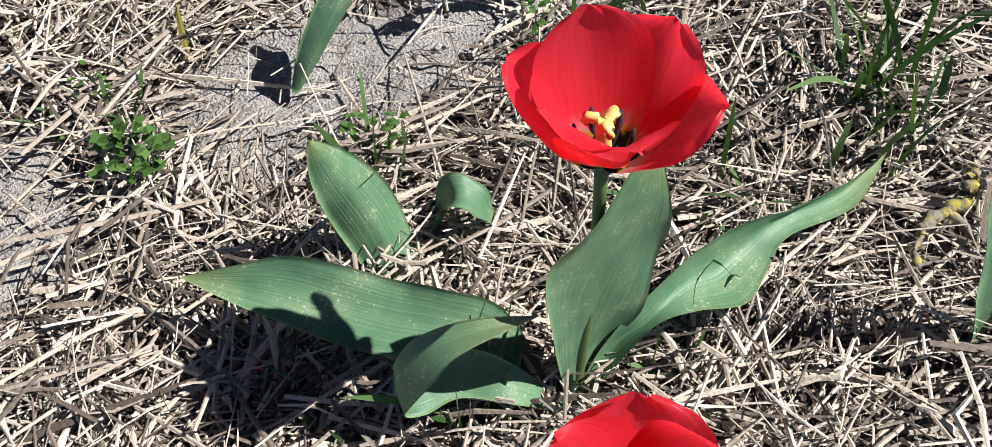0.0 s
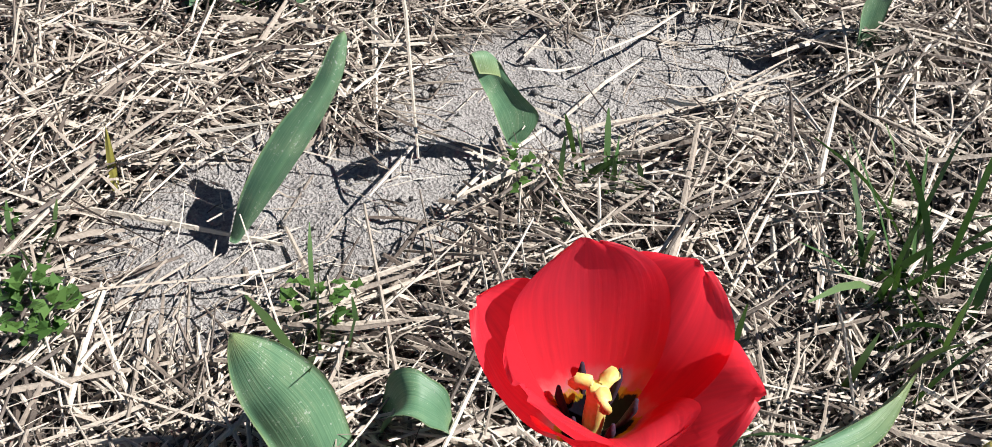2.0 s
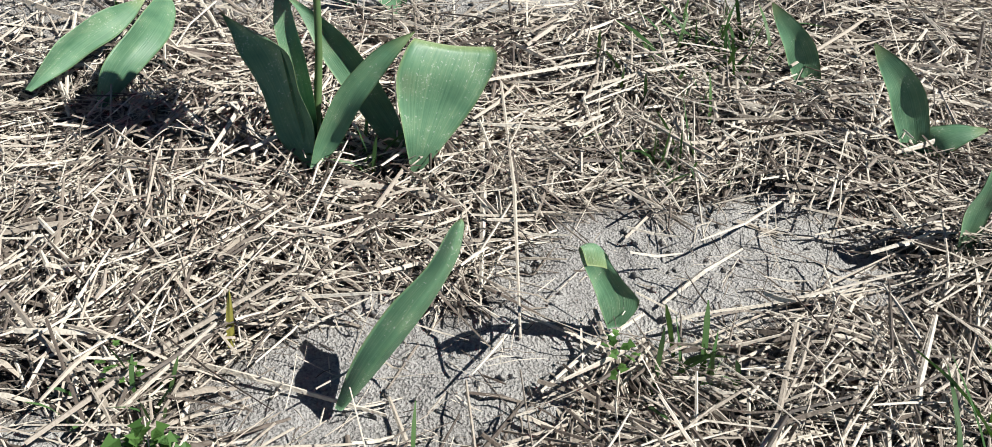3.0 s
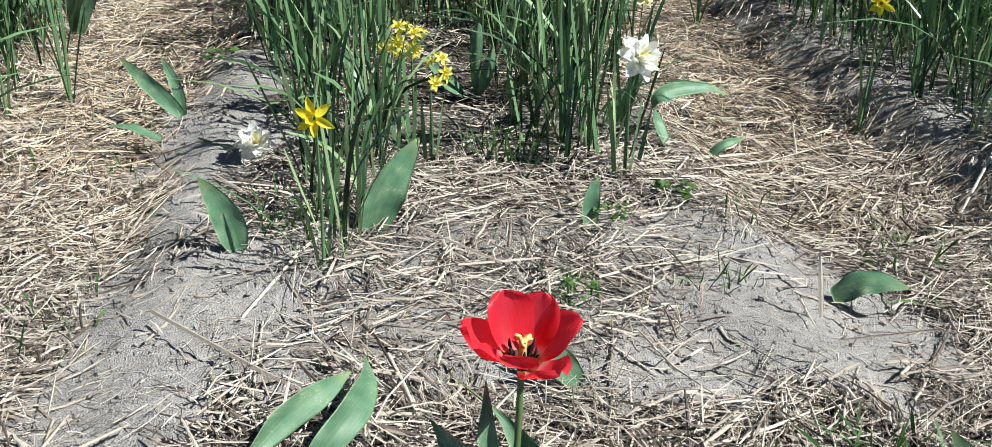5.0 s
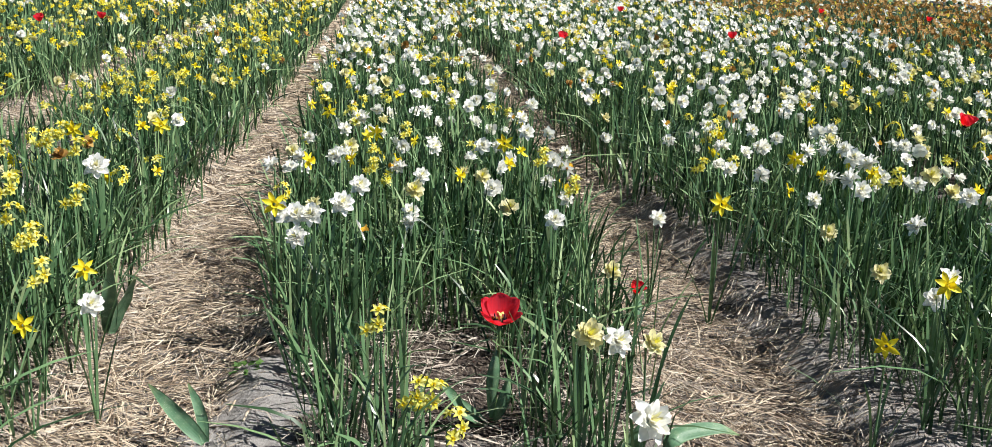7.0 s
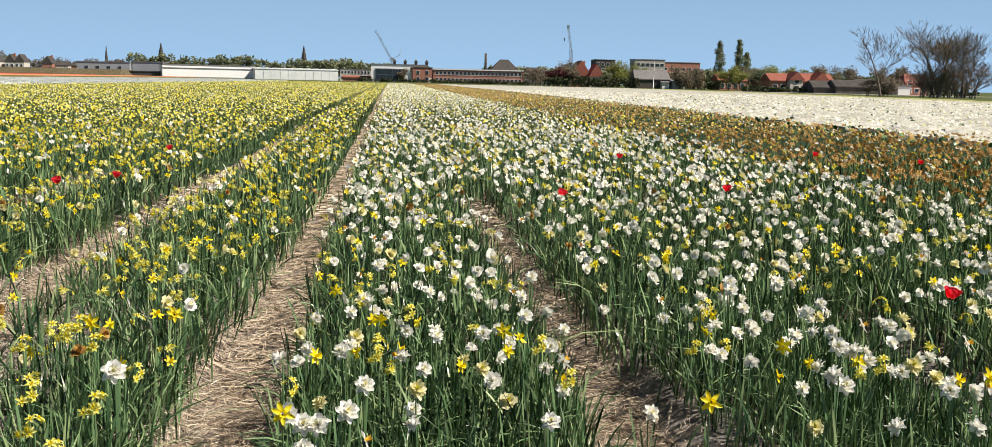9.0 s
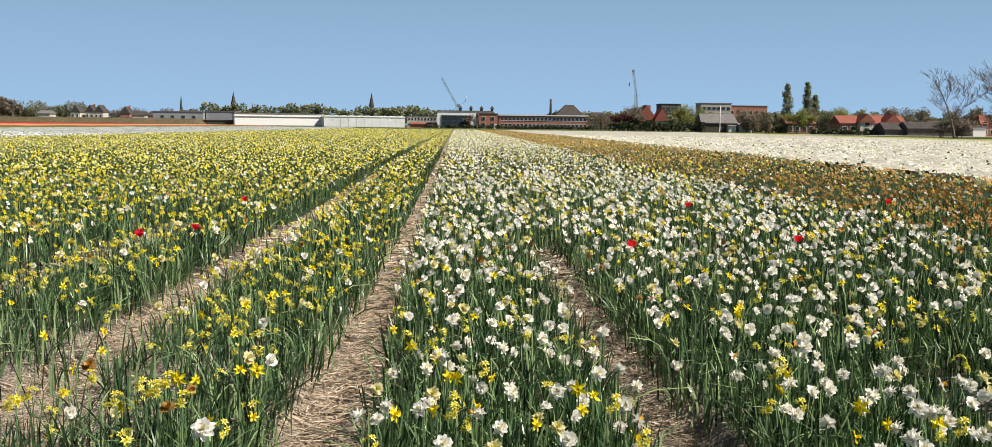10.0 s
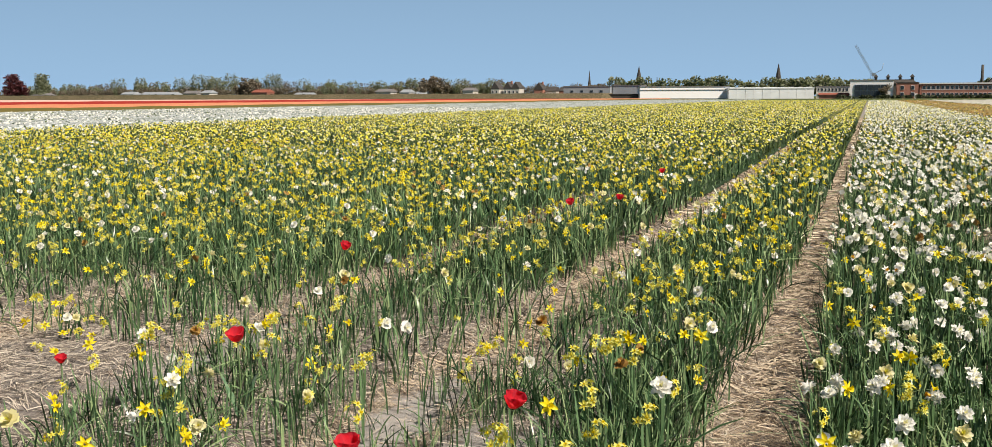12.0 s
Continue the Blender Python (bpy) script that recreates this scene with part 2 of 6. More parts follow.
M_ORANGE = thin("orange_corona", [(0.1, (0.70, 0.36, 0.02)), (0.9, (0.82, 0.54, 0.06))], 60, 0.5, 0.2, (1, 0.7, 0.2))
M_RUST = thin("rusty_faded_bloom", [(0.1, (0.26, 0.14, 0.036)), (0.5, (0.41, 0.245, 0.066)), (0.95, (0.54, 0.36, 0.12))], 30, 0.6, 0.15, (1, 0.7, 0.3))
M_BARK = surface("grey_brown_bark", [(0.3, (0.09, 0.075, 0.06)), (0.7, (0.22, 0.185, 0.15))], 6, 40, 0.9, 0.6, 0.02)
M_TWIG = surface("lichen_twig", [(0.3, (0.10, 0.08, 0.06)), (0.48, (0.24, 0.22, 0.18)), (0.58, (0.40, 0.34, 0.06))], 60, 300, 0.9, 0.6, 0.002)


# ---- mesh helpers ----
rng = np.random.default_rng(7)


def quad_mesh(name, verts, quads, mats, idx=None, smooth=True):
    """A mesh of quads from arrays, quickly."""
    verts, quads = np.asarray(verts, np.float32).reshape(-1, 3), np.asarray(quads, np.int32).reshape(-1, 4)
    me = bpy.data.meshes.new(name)
    me.vertices.add(len(verts))
    me.vertices.foreach_set("co", verts.ravel())
    me.loops.add(quads.size)
    me.loops.foreach_set("vertex_index", quads.ravel())
    me.polygons.add(len(quads))
    me.polygons.foreach_set("loop_start", np.arange(0, quads.size, 4, dtype=np.int32))
    for m in mats:
        me.materials.append(m)
    if idx is not None:
        me.polygons.foreach_set("material_index", np.asarray(idx, np.int32))
    me.polygons.foreach_set("use_smooth", np.full(len(quads), smooth))
    me.update(calc_edges=True)
    me.validate()
    return me


def stuff(name, me, label, category):
    return tagged(new(name, me), label, category, kind="stuff")


def part(name, me, parent, label=""):
    """Links a mesh as one part under a thing or a part."""
    ob = new(name, me)
    ob.parent = parent
    if label:
        ob["label"] = label
    return ob


def bm_mesh(name, bm, mat):
    me = bpy.data.meshes.new(name)
    bmesh.ops.recalc_face_normals(bm, faces=bm.faces)
    bm.to_mesh(me)
    bm.free()
    me.materials.append(mat)
    return me


def empty(name, place, label, category, group="", turn=0.0):
    ob = new(name)
    ob.empty_display_size = 0.05
    ob.matrix_world = pose(*place, 0, 0, turn)
    return tagged(ob, label, category, group)


def grid_quads(rows, cols):
    a = (np.arange(rows - 1)[:, None] * cols + np.arange(cols - 1)[None]).ravel()
    return np.stack([a, a + 1, a + cols + 1, a + cols], 1)


def repeat_quads(q, n, m):
    """Quads q of a template with m vertices, for n copies."""
    return (q[None] + (np.arange(n) * m)[:, None, None]).reshape(-1, 4)


def turns(yaw, pitch, roll):
    """Rotation matrices from arrays of angles: roll about z, then tilt from upright by pitch, then yaw about z."""
    n = len(yaw)
    cy, sy, cp, sp, cr, sr = np.cos(yaw), np.sin(yaw), np.cos(pitch), np.sin(pitch), np.cos(roll), np.sin(roll)
    z, o = np.zeros(n), np.ones(n)
    ry = np.stack([cp, z, sp, z, o, z, -sp, z, cp], 1).reshape(n, 3, 3)
    rz = np.stack([cy, -sy, z, sy, cy, z, z, z, o], 1).reshape(n, 3, 3)
    rr = np.stack([cr, -sr, z, sr, cr, z, z, z, o], 1).reshape(n, 3, 3)
    return rz @ ry @ rr


def scatter(template, places, rot, scale):
    """Copies of a template's vertices at places."""
    v = np.einsum("nij,mj->nmi", rot, template[0]) * np.asarray(scale)[:, None, None] + places[:, None, :]
    return v.reshape(-1, 3), repeat_quads(template[1], len(places), len(template[0]))


def soft_noise(x, y, freq, seed=0):
    """Cheap smooth noise in -1..1 out of a few waves."""
    r = np.random.default_rng(seed)
    s = 0
    for k in range(7):
        a, p, f = r.uniform(0, 6.28), r.uniform(0, 6.28), freq * r.uniform(0.5, 1.8)
        s = s + np.sin((x * math.cos(a) + y * math.sin(a)) * f * 6.28 + p)
    return s / 3.2


# ---- ground ----
PITCH, FIRST = 1.475, -0.51  # spacing of the paths and where the first one runs


def path_off(x, y=0.0):
    """Distance from the middle of the nearest path; the outer paths are overgrown farther along."""
    k = np.floor((x - FIRST) / PITCH + 0.5)
    d = np.abs((x - FIRST + PITCH / 2) % PITCH - PITCH / 2)
    grown = (k < -2) & (y > 6) | (k == -2) & (y > 14) | (k > 1) & (y > 5) | (k == 1) & (y > 11)
    return np.where(grown, 9.0, d)


def smooth_step(v, a, b):
    t = np.clip((v - a) / (b - a), 0, 1)
    return t * t * (3 - 2 * t)


BARE = [(0.215, 0.38, 0.15, 0.085), (0.465, 0.44, 0.19, 0.095), (-0.19, 1.21, 0.19, 0.20), (0.70, 1.17, 0.19, 0.27), (-0.22, 1.95, 0.13, 0.55),
        (-0.06, 0.33, 0.05, 0.08), (-0.25, 1.02, 0.12, 0.2), (0.48, 0.98, 0.13, 0.09), (-1.45, 3.0, 0.35, 0.5), (-2.0, 3.6, 0.16, 0.9), (-3.45, 4.4, 0.14, 0.8), (0.26, 1.0, 0.09, 0.06)]


def bare_amount(x, y):
    """1 on open sand, 0 under straw."""
    w = soft_noise(x, y, 4.0, 3) * 0.3 + soft_noise(x, y, 12.0, 5) * 0.15
    s = np.zeros_like(x)
    for cx, cy, rx, ry in BARE:
        d = np.hypot((x - cx) / rx, (y - cy) / ry) + w
        s = np.maximum(s, 1 - smooth_step(d, 0.8, 1.25))
    thin_bed = 0.68 * smooth_step(y, 0.86, 1.02) * (1 - smooth_step(y, 1.42, 1.6)) * (1 - smooth_step(np.abs(x - 0.25), 0.55, 0.68))
    bank = smooth_step(x, 1.10, 1.18) * (1 - smooth_step(x, 1.45, 1.6)) * (1 - smooth_step(y, 3.5, 6))
    s = np.maximum(s, np.clip(bank * 0.7 + 0.6 * w * bank, 0, 1))
    return np.maximum(s, np.clip(thin_bed + 0.5 * w, 0, 0.85) * (thin_bed > 0.05))


def ground_height(x, y):
    dip = 1 - smooth_step(path_off(x), 0.16, 0.30)
    dip = dip * smooth_step(np.abs(x), 0.0, 0.3) * np.where(np.abs(x) < 14, 1, 0)
    z = -0.045 * dip * smooth_step(y, 0.6, 1.6)
    z = z + 0.03 * smooth_step(x, 1.10, 1.30) * smooth_step(y, 0.2, 1.2) * (1 - smooth_step(y, 30, 60))
    near = np.where((np.abs(x) < 6) & (y < 8), 1.0, 0.0)
    z = z + near * (0.006 * soft_noise(x, y, 3.0, 11) + 0.003 * soft_noise(x, y, 11.0, 12) + 0.0026 * soft_noise(x, y, 31.0, 13) + 0.0014 * soft_noise(x, y, 55.0, 14))
    return z


xs = np.concatenate([-np.geomspace(12, 3000, 24)[::-1], np.arange(-11.9, -1.0, 0.13), np.arange(-1.0, 1.6, 0.018), np.arange(1.6, 12, 0.13), np.geomspace(12.1, 3000, 24)])
ys = np.concatenate([-np.geomspace(0.7, 2500, 26)[::-1], np.arange(-0.65, 2.6, 0.018), 2.6 + np.cumsum(0.02 * 1.05 ** np.arange(160))])
ys = np.concatenate([ys[ys < 300], np.geomspace(305, 4000, 14)])
gx, gy = np.meshgrid(xs, ys)
gz = ground_height(gx, gy)
me = quad_mesh("ground", np.stack([gx, gy, gz], -1), grid_quads(len(ys), len(xs)), [M_GROUND])
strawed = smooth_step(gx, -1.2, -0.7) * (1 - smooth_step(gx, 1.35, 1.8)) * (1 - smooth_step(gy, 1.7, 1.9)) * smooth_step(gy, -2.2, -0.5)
# planted beds take the dark tone too: painted shade between the leaves
straw_shade = np.clip(1 - bare_amount(gx, gy), 0, 1) * (0.85 * strawed + (1 - strawed) * np.where((path_off(gx, gy) > 0.24) & (gy > 2.0), np.where((gx < -1.2) & (gy < 7.0), 0.5, 0.97), np.where(gy > 8, 0.3, 0.6)))
grassy = np.where((gy > 262) | (gx > 70) | (gx < -420), 1.0, 0.0)
for key, val in (("straw_shade", straw_shade), ("grassy", grassy)):
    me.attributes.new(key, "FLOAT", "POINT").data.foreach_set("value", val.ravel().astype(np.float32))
tagged(new("ground", me), "grey sandy bulb field soil in long raised beds", "ground", kind="structure")


# ---- straw ----
def straw_mesh(name, x, y, length, width, lift, tilt, seed, mat, flat=0.30):
    """Flattened straws, mostly straight and some kinked, with a ridge along the middle; one island each."""
    r = np.random.default_rng(seed)
    n = len(x)
    ang = soft_noise(x, y, 3.0, seed + 1) * 1.9 + r.normal(0, 0.75, n)
    d = np.stack([np.cos(ang), np.sin(ang)], 1)
    bend = r.normal(0, 0.025, n) * length
    kinked = r.uniform(0, 1, n) < 0.16
    bend = np.where(kinked, r.normal(0, 0.17, n) * length, bend)
    s = np.array([-0.5, 0.02, 0.5])
    cx = x[:, None] + d[:, :1] * s * length[:, None]
    cy = y[:, None] + d[:, 1:] * s * length[:, None]
    cx[:, 1] += -d[:, 1] * bend
    cy[:, 1] += d[:, 0] * bend
    slope = np.clip(r.normal(0, tilt, n), -0.3, 0.3)
    cz = ground_height(cx, cy) + lift[:, None] + s * length[:, None] * slope[:, None]
    cz = np.maximum(cz, ground_height(cx, cy) + 0.0008)
    side = np.stack([-d[:, 1], d[:, 0]], 1)
    c = np.stack([cx, cy, cz], -1)
    roll = r.normal(0, 0.45, n)
    ends = np.array([0.8, 1.0, 0.55])
    off = np.zeros((n, 3, 3, 3))
    for k, (a, h) in enumerate(((-0.5, 0.0), (0.06, flat), (0.5, 0.0))):
        off[:, :, k, :2] = side[:, None, :] * ((a * np.cos(roll) * width)[:, None] * ends[None])[..., None]
        off[:, :, k, 2] = ((h + a * np.sin(roll)) * width)[:, None] * ends[None]
    v = c[:, :, None, :] + off
    return quad_mesh(name, v, repeat_quads(grid_quads(3, 3), n, 9), [mat], smooth=False)


def straw_area(name, x0, x1, y0, y1, per_m2, long, wide, seed, label, paths_only=False, keep_bare=0.03):
    r = np.random.default_rng(seed)
    n = int((x1 - x0) * (y1 - y0) * per_m2)
    x, y = r.uniform(x0, x1, n), r.uniform(y0, y1, n)
    keep = r.uniform(0, 1, n) > bare_amount(x, y) * (1 - keep_bare)
    if paths_only:
        keep &= path_off(x) < r.normal(0.25, 0.05, n)
    x, y = x[keep], y[keep]
    n = len(x)
    length = np.clip(r.lognormal(math.log(long), 0.6, n), 0.012, long * 4)
    width = np.clip(r.lognormal(math.log(wide * 0.75), 0.42, n), wide * 0.3, wide * 1.5)
    lift = r.uniform(0, 1, n) ** 1.6 * 0.028
    stuff(name, straw_mesh(name, x, y, length, width, lift, 0.13 if long < 0.1 else 0.03, seed, M_PATH_STRAW if paths_only else M_STRAW), label, "straw")


straw_area("straw_mulch", -0.75, 1.35, -0.42, 1.75, 14000, 0.05, 0.0034, 21, "loose dry straw mulch strewn over the sandy bed")
straw_area("long_straw", -0.75, 1.35, -0.55, 1.75, 560, 0.12, 0.0042, 22, "long pale straw stalks lying across the mulch", keep_bare=0.1)
straw_area("straw_chaff", -0.5, 1.1, -0.4, 1.4, 9000, 0.022, 0.0013, 23, "fine broken chaff among the straw", keep_bare=0.35)
straw_area("bed_straw", -0.4, 0.95, 1.75, 3.0, 2200, 0.06, 0.004, 24, "thin straw between the first daffodil clumps")
straw_area("bank_straw", 1.12, 1.7, 0.9, 5.0, 4200, 0.05, 0.0035, 29, "straw lying on the sandy edge of a bed")
straw_area("path_straw", -2.6, 1.5, 1.4, 4.2, 8500, 0.045, 0.0034, 25, "trodden straw in the paths between the beds", True)
straw_area("thin_bed_straw", -7.0, -0.6, 1.6, 7.0, 3300, 0.05, 0.0042, 28, "straw scattered over the thinly grown left beds")
straw_area("farther_path_straw", -5.5, 1.5, 4.2, 9.0, 3000, 0.065, 0.006, 26, "trodden straw running along the paths", True)
straw_area("far_path_straw", -9.0, 1.5, 9.0, 22.0, 420, 0.13, 0.016, 27, "pale straw in the far stretch of the paths", True)
straw_area("distant_path_straw", -5.5, -0.2, 22.0, 70.0, 70, 0.22, 0.035, 30, "pale straw in the paths towards the horizon", True)


def soil_clods(name, x0, x1, y0, y1, per_m2, size, seed, label):
    """Crumbs and clods of sand lying on the open soil."""
    r = np.random.default_rng(seed)
    n = int((x1 - x0) * (y1 - y0) * per_m2)
    x, y = r.uniform(x0, x1, n), r.uniform(y0, y1, n)
    keep = r.uniform(0, 1, n) < bare_amount(x, y) * (0.4 + 0.6 * smooth_step(soft_noise(x, y, 7.0, seed), -0.4, 0.6))
    x, y = x[keep], y[keep]
    n = len(x)
    v = np.array([(a, b, c) for a in (-1, 1) for b in (-1, 1) for c in (-1, 1)], float)
    q = np.array([(0, 1, 3, 2), (4, 6, 7, 5), (0, 4, 5, 1), (2, 3, 7, 6), (0, 2, 6, 4), (1, 5, 7, 3)])
    rot = turns(r.uniform(0, 6.28, n), r.uniform(-1, 1, n), r.uniform(0, 6.28, n))
    rad = np.clip(r.lognormal(math.log(size), 0.6, n), size * 0.4, size * 2)
    pts = np.einsum("nij,mj->nmi", rot, v) * rad[:, None, None] * r.uniform(0.55, 1.2, (n, 8, 1)) * np.array([1, 1, 0.7])
    pts += np.stack([x, y, ground_height(x, y) + 0.2 * rad], 1)[:, None, :]
    stuff(name, quad_mesh(name, pts.reshape(-1, 3), repeat_quads(q, n, 8), [M_GROUND]), label, "soil")


soil_clods("sand_crumbs", -0.5, 1.2, 0.1, 2.4, 4000, 0.0016, 81, "grey crumbs of sand on the bare patches")
soil_clods("sand_clods", -2.6, 1.6, 0.2, 6.0, 70, 0.0032, 82, "small grey clods of sandy soil")


# ---- blades and blooms for the beds ----
def blade_arrays(x, y, z, length, width, lean, yaw, segs, droop):
    """Strap leaves: ribbons that lean and droop."""
    n = len(x)
    s = np.linspace(0, 1, segs + 1)[None]
    out = lean[:, None] * s + droop[:, None] * s ** 2.6
    up = s - 0.45 * droop[:, None] * s ** 3
    h = np.stack([np.cos(yaw), np.sin(yaw)], 1)
    c = np.stack([x[:, None] + h[:, :1] * out * length[:, None], y[:, None] + h[:, 1:] * out * length[:, None], z[:, None] + up * length[:, None]], -1)
    w = width[:, None] * np.array(([0.8] + [1.0] * (segs - 1) + [0.25]))[None]
    twist = yaw + 1.57 + np.sin(x * 91 + y * 57) * 0.9
    curl = twist[:, None] + (np.sin(x * 37 + y * 113) * 1.3)[:, None] * s
    side = np.stack([np.cos(curl), np.sin(curl), (0.55 * np.sin(x * 71 + y * 29))[:, None] * s], -1)
    v = np.stack([c - side * w[..., None] / 2, c + side * w[..., None] / 2], 2)
    return v.reshape(-1, 3), repeat_quads(grid_quads(segs + 1, 2), n, 2 * (segs + 1))


def petal_template(count, length, width, lift, rows=3, roll0=0.0, inner=0.0, cup=0.0, ruffle=0.0, tip=0.25):
    """A ring of petals round +z: tuples of vertices and quads."""
    vs, qs = [], []
    rj = random.Random(int(1e5 * (length + width + roll0)) + count)
    length0, lift0 = length, lift
    for k in range(count):
        a = roll0 + 6.2832 * (k + ruffle * rj.uniform(-0.4, 0.4)) / count
        length, lift = length0 * (1 + ruffle * rj.uniform(-0.3, 0.3)), lift0 + ruffle * rj.uniform(-0.012, 0.012)
        d, sd = np.array([math.cos(a), math.sin(a), 0]), np.array([-math.sin(a), math.cos(a), 0])
        base = len(vs)
        for i in range(rows):
            t = i / (rows - 1)
            if i == 0:  # the petals share one ring at their foot
                if k == 0:
                    ring0 = [np.array([max(inner, 0.0025) * math.cos(roll0 + 6.2832 * (j - 0.5) / count), max(inner, 0.0025) * math.sin(roll0 + 6.2832 * (j - 0.5) / count), 0.0]) for j in range(count)]
                    vs += ring0
                    base = len(vs)
                continue
            w = width * (0.35 + 1.3 * t * (1.45 - t)) * (1 if t < 1 else (tip if rows > 2 else 1.15))
            z = lift * t + cup * t * t
            p = d * (inner + length * t) + np.array([0, 0, z])
            wag = np.array([0, 0, ruffle * rj.uniform(-0.006, 0.006)])
            vs += [p - sd * w / 2 + wag, p + sd * w / 2 - wag]
        qs.append((k, (k + 1) % count, base + 1, base))
        for i in range(rows - 2):
            b = base + 2 * i
            qs.append((b, b + 1, b + 3, b + 2))
    return np.array(vs), np.array(qs)


def cup_template(sides, r0, r1, depth):
    vs = []
    for r, z in ((r0, 0.0), (r1, depth)):
        for k in range(sides):
            a = 6.2832 * k / sides
            vs.append((r * math.cos(a), r * math.sin(a), z))
    return np.array(vs), np.array([(k, (k + 1) % sides, sides + (k + 1) % sides, sides + k) for k in range(sides)])


def join(*parts):
    """Templates with a material index each, as one."""
    vs, qs, ix, o = [], [], [], 0
    for (v, q), i in parts:
        vs.append(v)
        qs.append(q + o)
        ix.append(np.full(len(q), i))
        o += len(v)
    return np.concatenate(vs), np.concatenate(qs), np.concatenate(ix)


def petal_ring(count, length, width, lift, point=0.5, cup=0.0, roll0=0.0, inner=0.003, loose=0.0, seed=0):
    """A ring of curved petals with a rounded or pointed outline round +z, each three strips wide. loose: how unevenly they stand."""
    r = random.Random(seed)
    rows, cols = 6, 4
    vs, qs = [], []
    for k in range(count):
        a = roll0 + 6.2832 * (k + loose * r.uniform(-0.25, 0.25)) / count
        d, sd = np.array([math.cos(a), math.sin(a), 0]), np.array([-math.sin(a), math.cos(a), 0])
        l, up, tw, bow = length * (1 + loose * r.uniform(-0.22, 0.18)), lift * (1 + loose * r.uniform(-0.5, 0.5)), loose * r.uniform(-0.7, 0.7), loose * r.uniform(-0.006, 0.008)
        ph = r.uniform(0, 6.28)
        base = len(vs)
        for i in range(rows):
            t = i / (rows - 1)
            w = width * ((1 - point) * math.sqrt(max(0.02, 1 - (2 * t - 1.05) ** 2 * 0.92)) + point * math.sin(math.pi * min(0.97, 0.16 + 0.84 * t)) ** 0.9)
            for j in range(cols):
                u = -1 + 2 * j / (cols - 1)
                z = up * t + cup * t * t + 0.22 * w * u * u + bow * math.sin(3.14 * t) + loose * 0.0022 * math.sin(5 * t + 3 * u + ph) * t
                vs.append(d * (inner + l * t) + sd * (u * w / 2 * math.cos(tw * t)) + np.array([0, 0, z + u * w / 2 * math.sin(tw * t)]))
        qs += [tuple(base + q) for q in grid_quads(rows, cols)]
    return np.array(vs), np.array(qs)


def frilled_cup(sides, r0, r1, depth, frill):
    """A trumpet that flares to a frilled rim."""
    vs, rings = [], ((r0, 0.0), (r0 * 1.05, depth * 0.45), (r0 * 1.2, depth * 0.8), (r1, depth))
    for n, (r, z) in enumerate(rings):
        for k in range(sides):
            a = 6.2832 * k / sides
            f = frill * math.sin(5 * a) * (n == 3)
            vs.append(((r + f) * math.cos(a), (r + f) * math.sin(a), z - f))
    return np.array(vs), np.array([(m * sides + k, m * sides + (k + 1) % sides, (m + 1) * sides + (k + 1) % sides, (m + 1) * sides + k) for m in range(3) for k in range(sides)])


FLOWER_MATS = [M_WHITE, M_CREAM, M_PALE, M_YELLOW, M_ORANGE, M_RUST, M_FAR_RED, M_FAR_LEAF]
W, C, P, Y, O, R, T = range(7)


def trumpet(a, b, rows=3, sides=8):
    return join((petal_template(6, 0.034, 0.018, 0.003, rows, 0.2, 0.004, 0, 0.6), a), (cup_template(sides, 0.007, 0.012, 0.022), b))


def double(a, b, rows=3):
    """A ruffled round bloom of many broad blunt petals."""
    if rows == 2:
        return join((petal_template(6, 0.034, 0.036, 0.003, rows, 0.1, 0.003, 0, 1), a), (petal_template(5, 0.024, 0.030, 0.022, rows, 0.6, 0.002, 0, 1), a))
    return join((petal_template(6, 0.034, 0.036, 0.003, rows, 0.1, 0.003, 0, 1, 0.72), a), (petal_template(6, 0.029, 0.032, 0.015, rows, 0.6, 0.002, 0, 1, 0.78), a),
                (petal_template(6, 0.021, 0.025, 0.025, rows, 0.3, 0.001, 0, 1, 0.85), a), (petal_template(5, 0.013, 0.016, 0.030, 3, 0.0, 0.0, 0, 1, 0.8), a), (petal_template(3, 0.005, 0.007, 0.031, 3, 0.0, 0.0), b))


def fine_double(a, b, seed):
    """A double bloom seen close: pointed outer petals round ruffled inner ones."""
    return join((petal_ring(6, 0.036, 0.026, 0.002, 0.7, -0.003, 0.1, 0.003, 0.7, seed), a), (petal_ring(6, 0.031, 0.024, 0.012, 0.45, 0.002, 0.6, 0.002, 0.9, seed + 1), a),
                (petal_ring(7, 0.024, 0.019, 0.022, 0.3, 0.003, 0.3, 0.001, 1.0, seed + 2), a), (petal_ring(6, 0.015, 0.013, 0.026, 0.3, 0.003, 0.0, 0.0, 1.0, seed + 3), a), (petal_ring(4, 0.008, 0.007, 0.025, 0.3, 0.0, 0.5, 0.0, 0.8, seed + 4), b))


def fine_trumpet(a, b, seed):
    """A trumpet daffodil seen close."""
    return join((petal_ring(6, 0.036, 0.017, 0.002, 0.85, -0.002, 0.2, 0.004, 0.6, seed), a), (frilled_cup(20, 0.0065, 0.0115, 0.024, 0.0012), b))


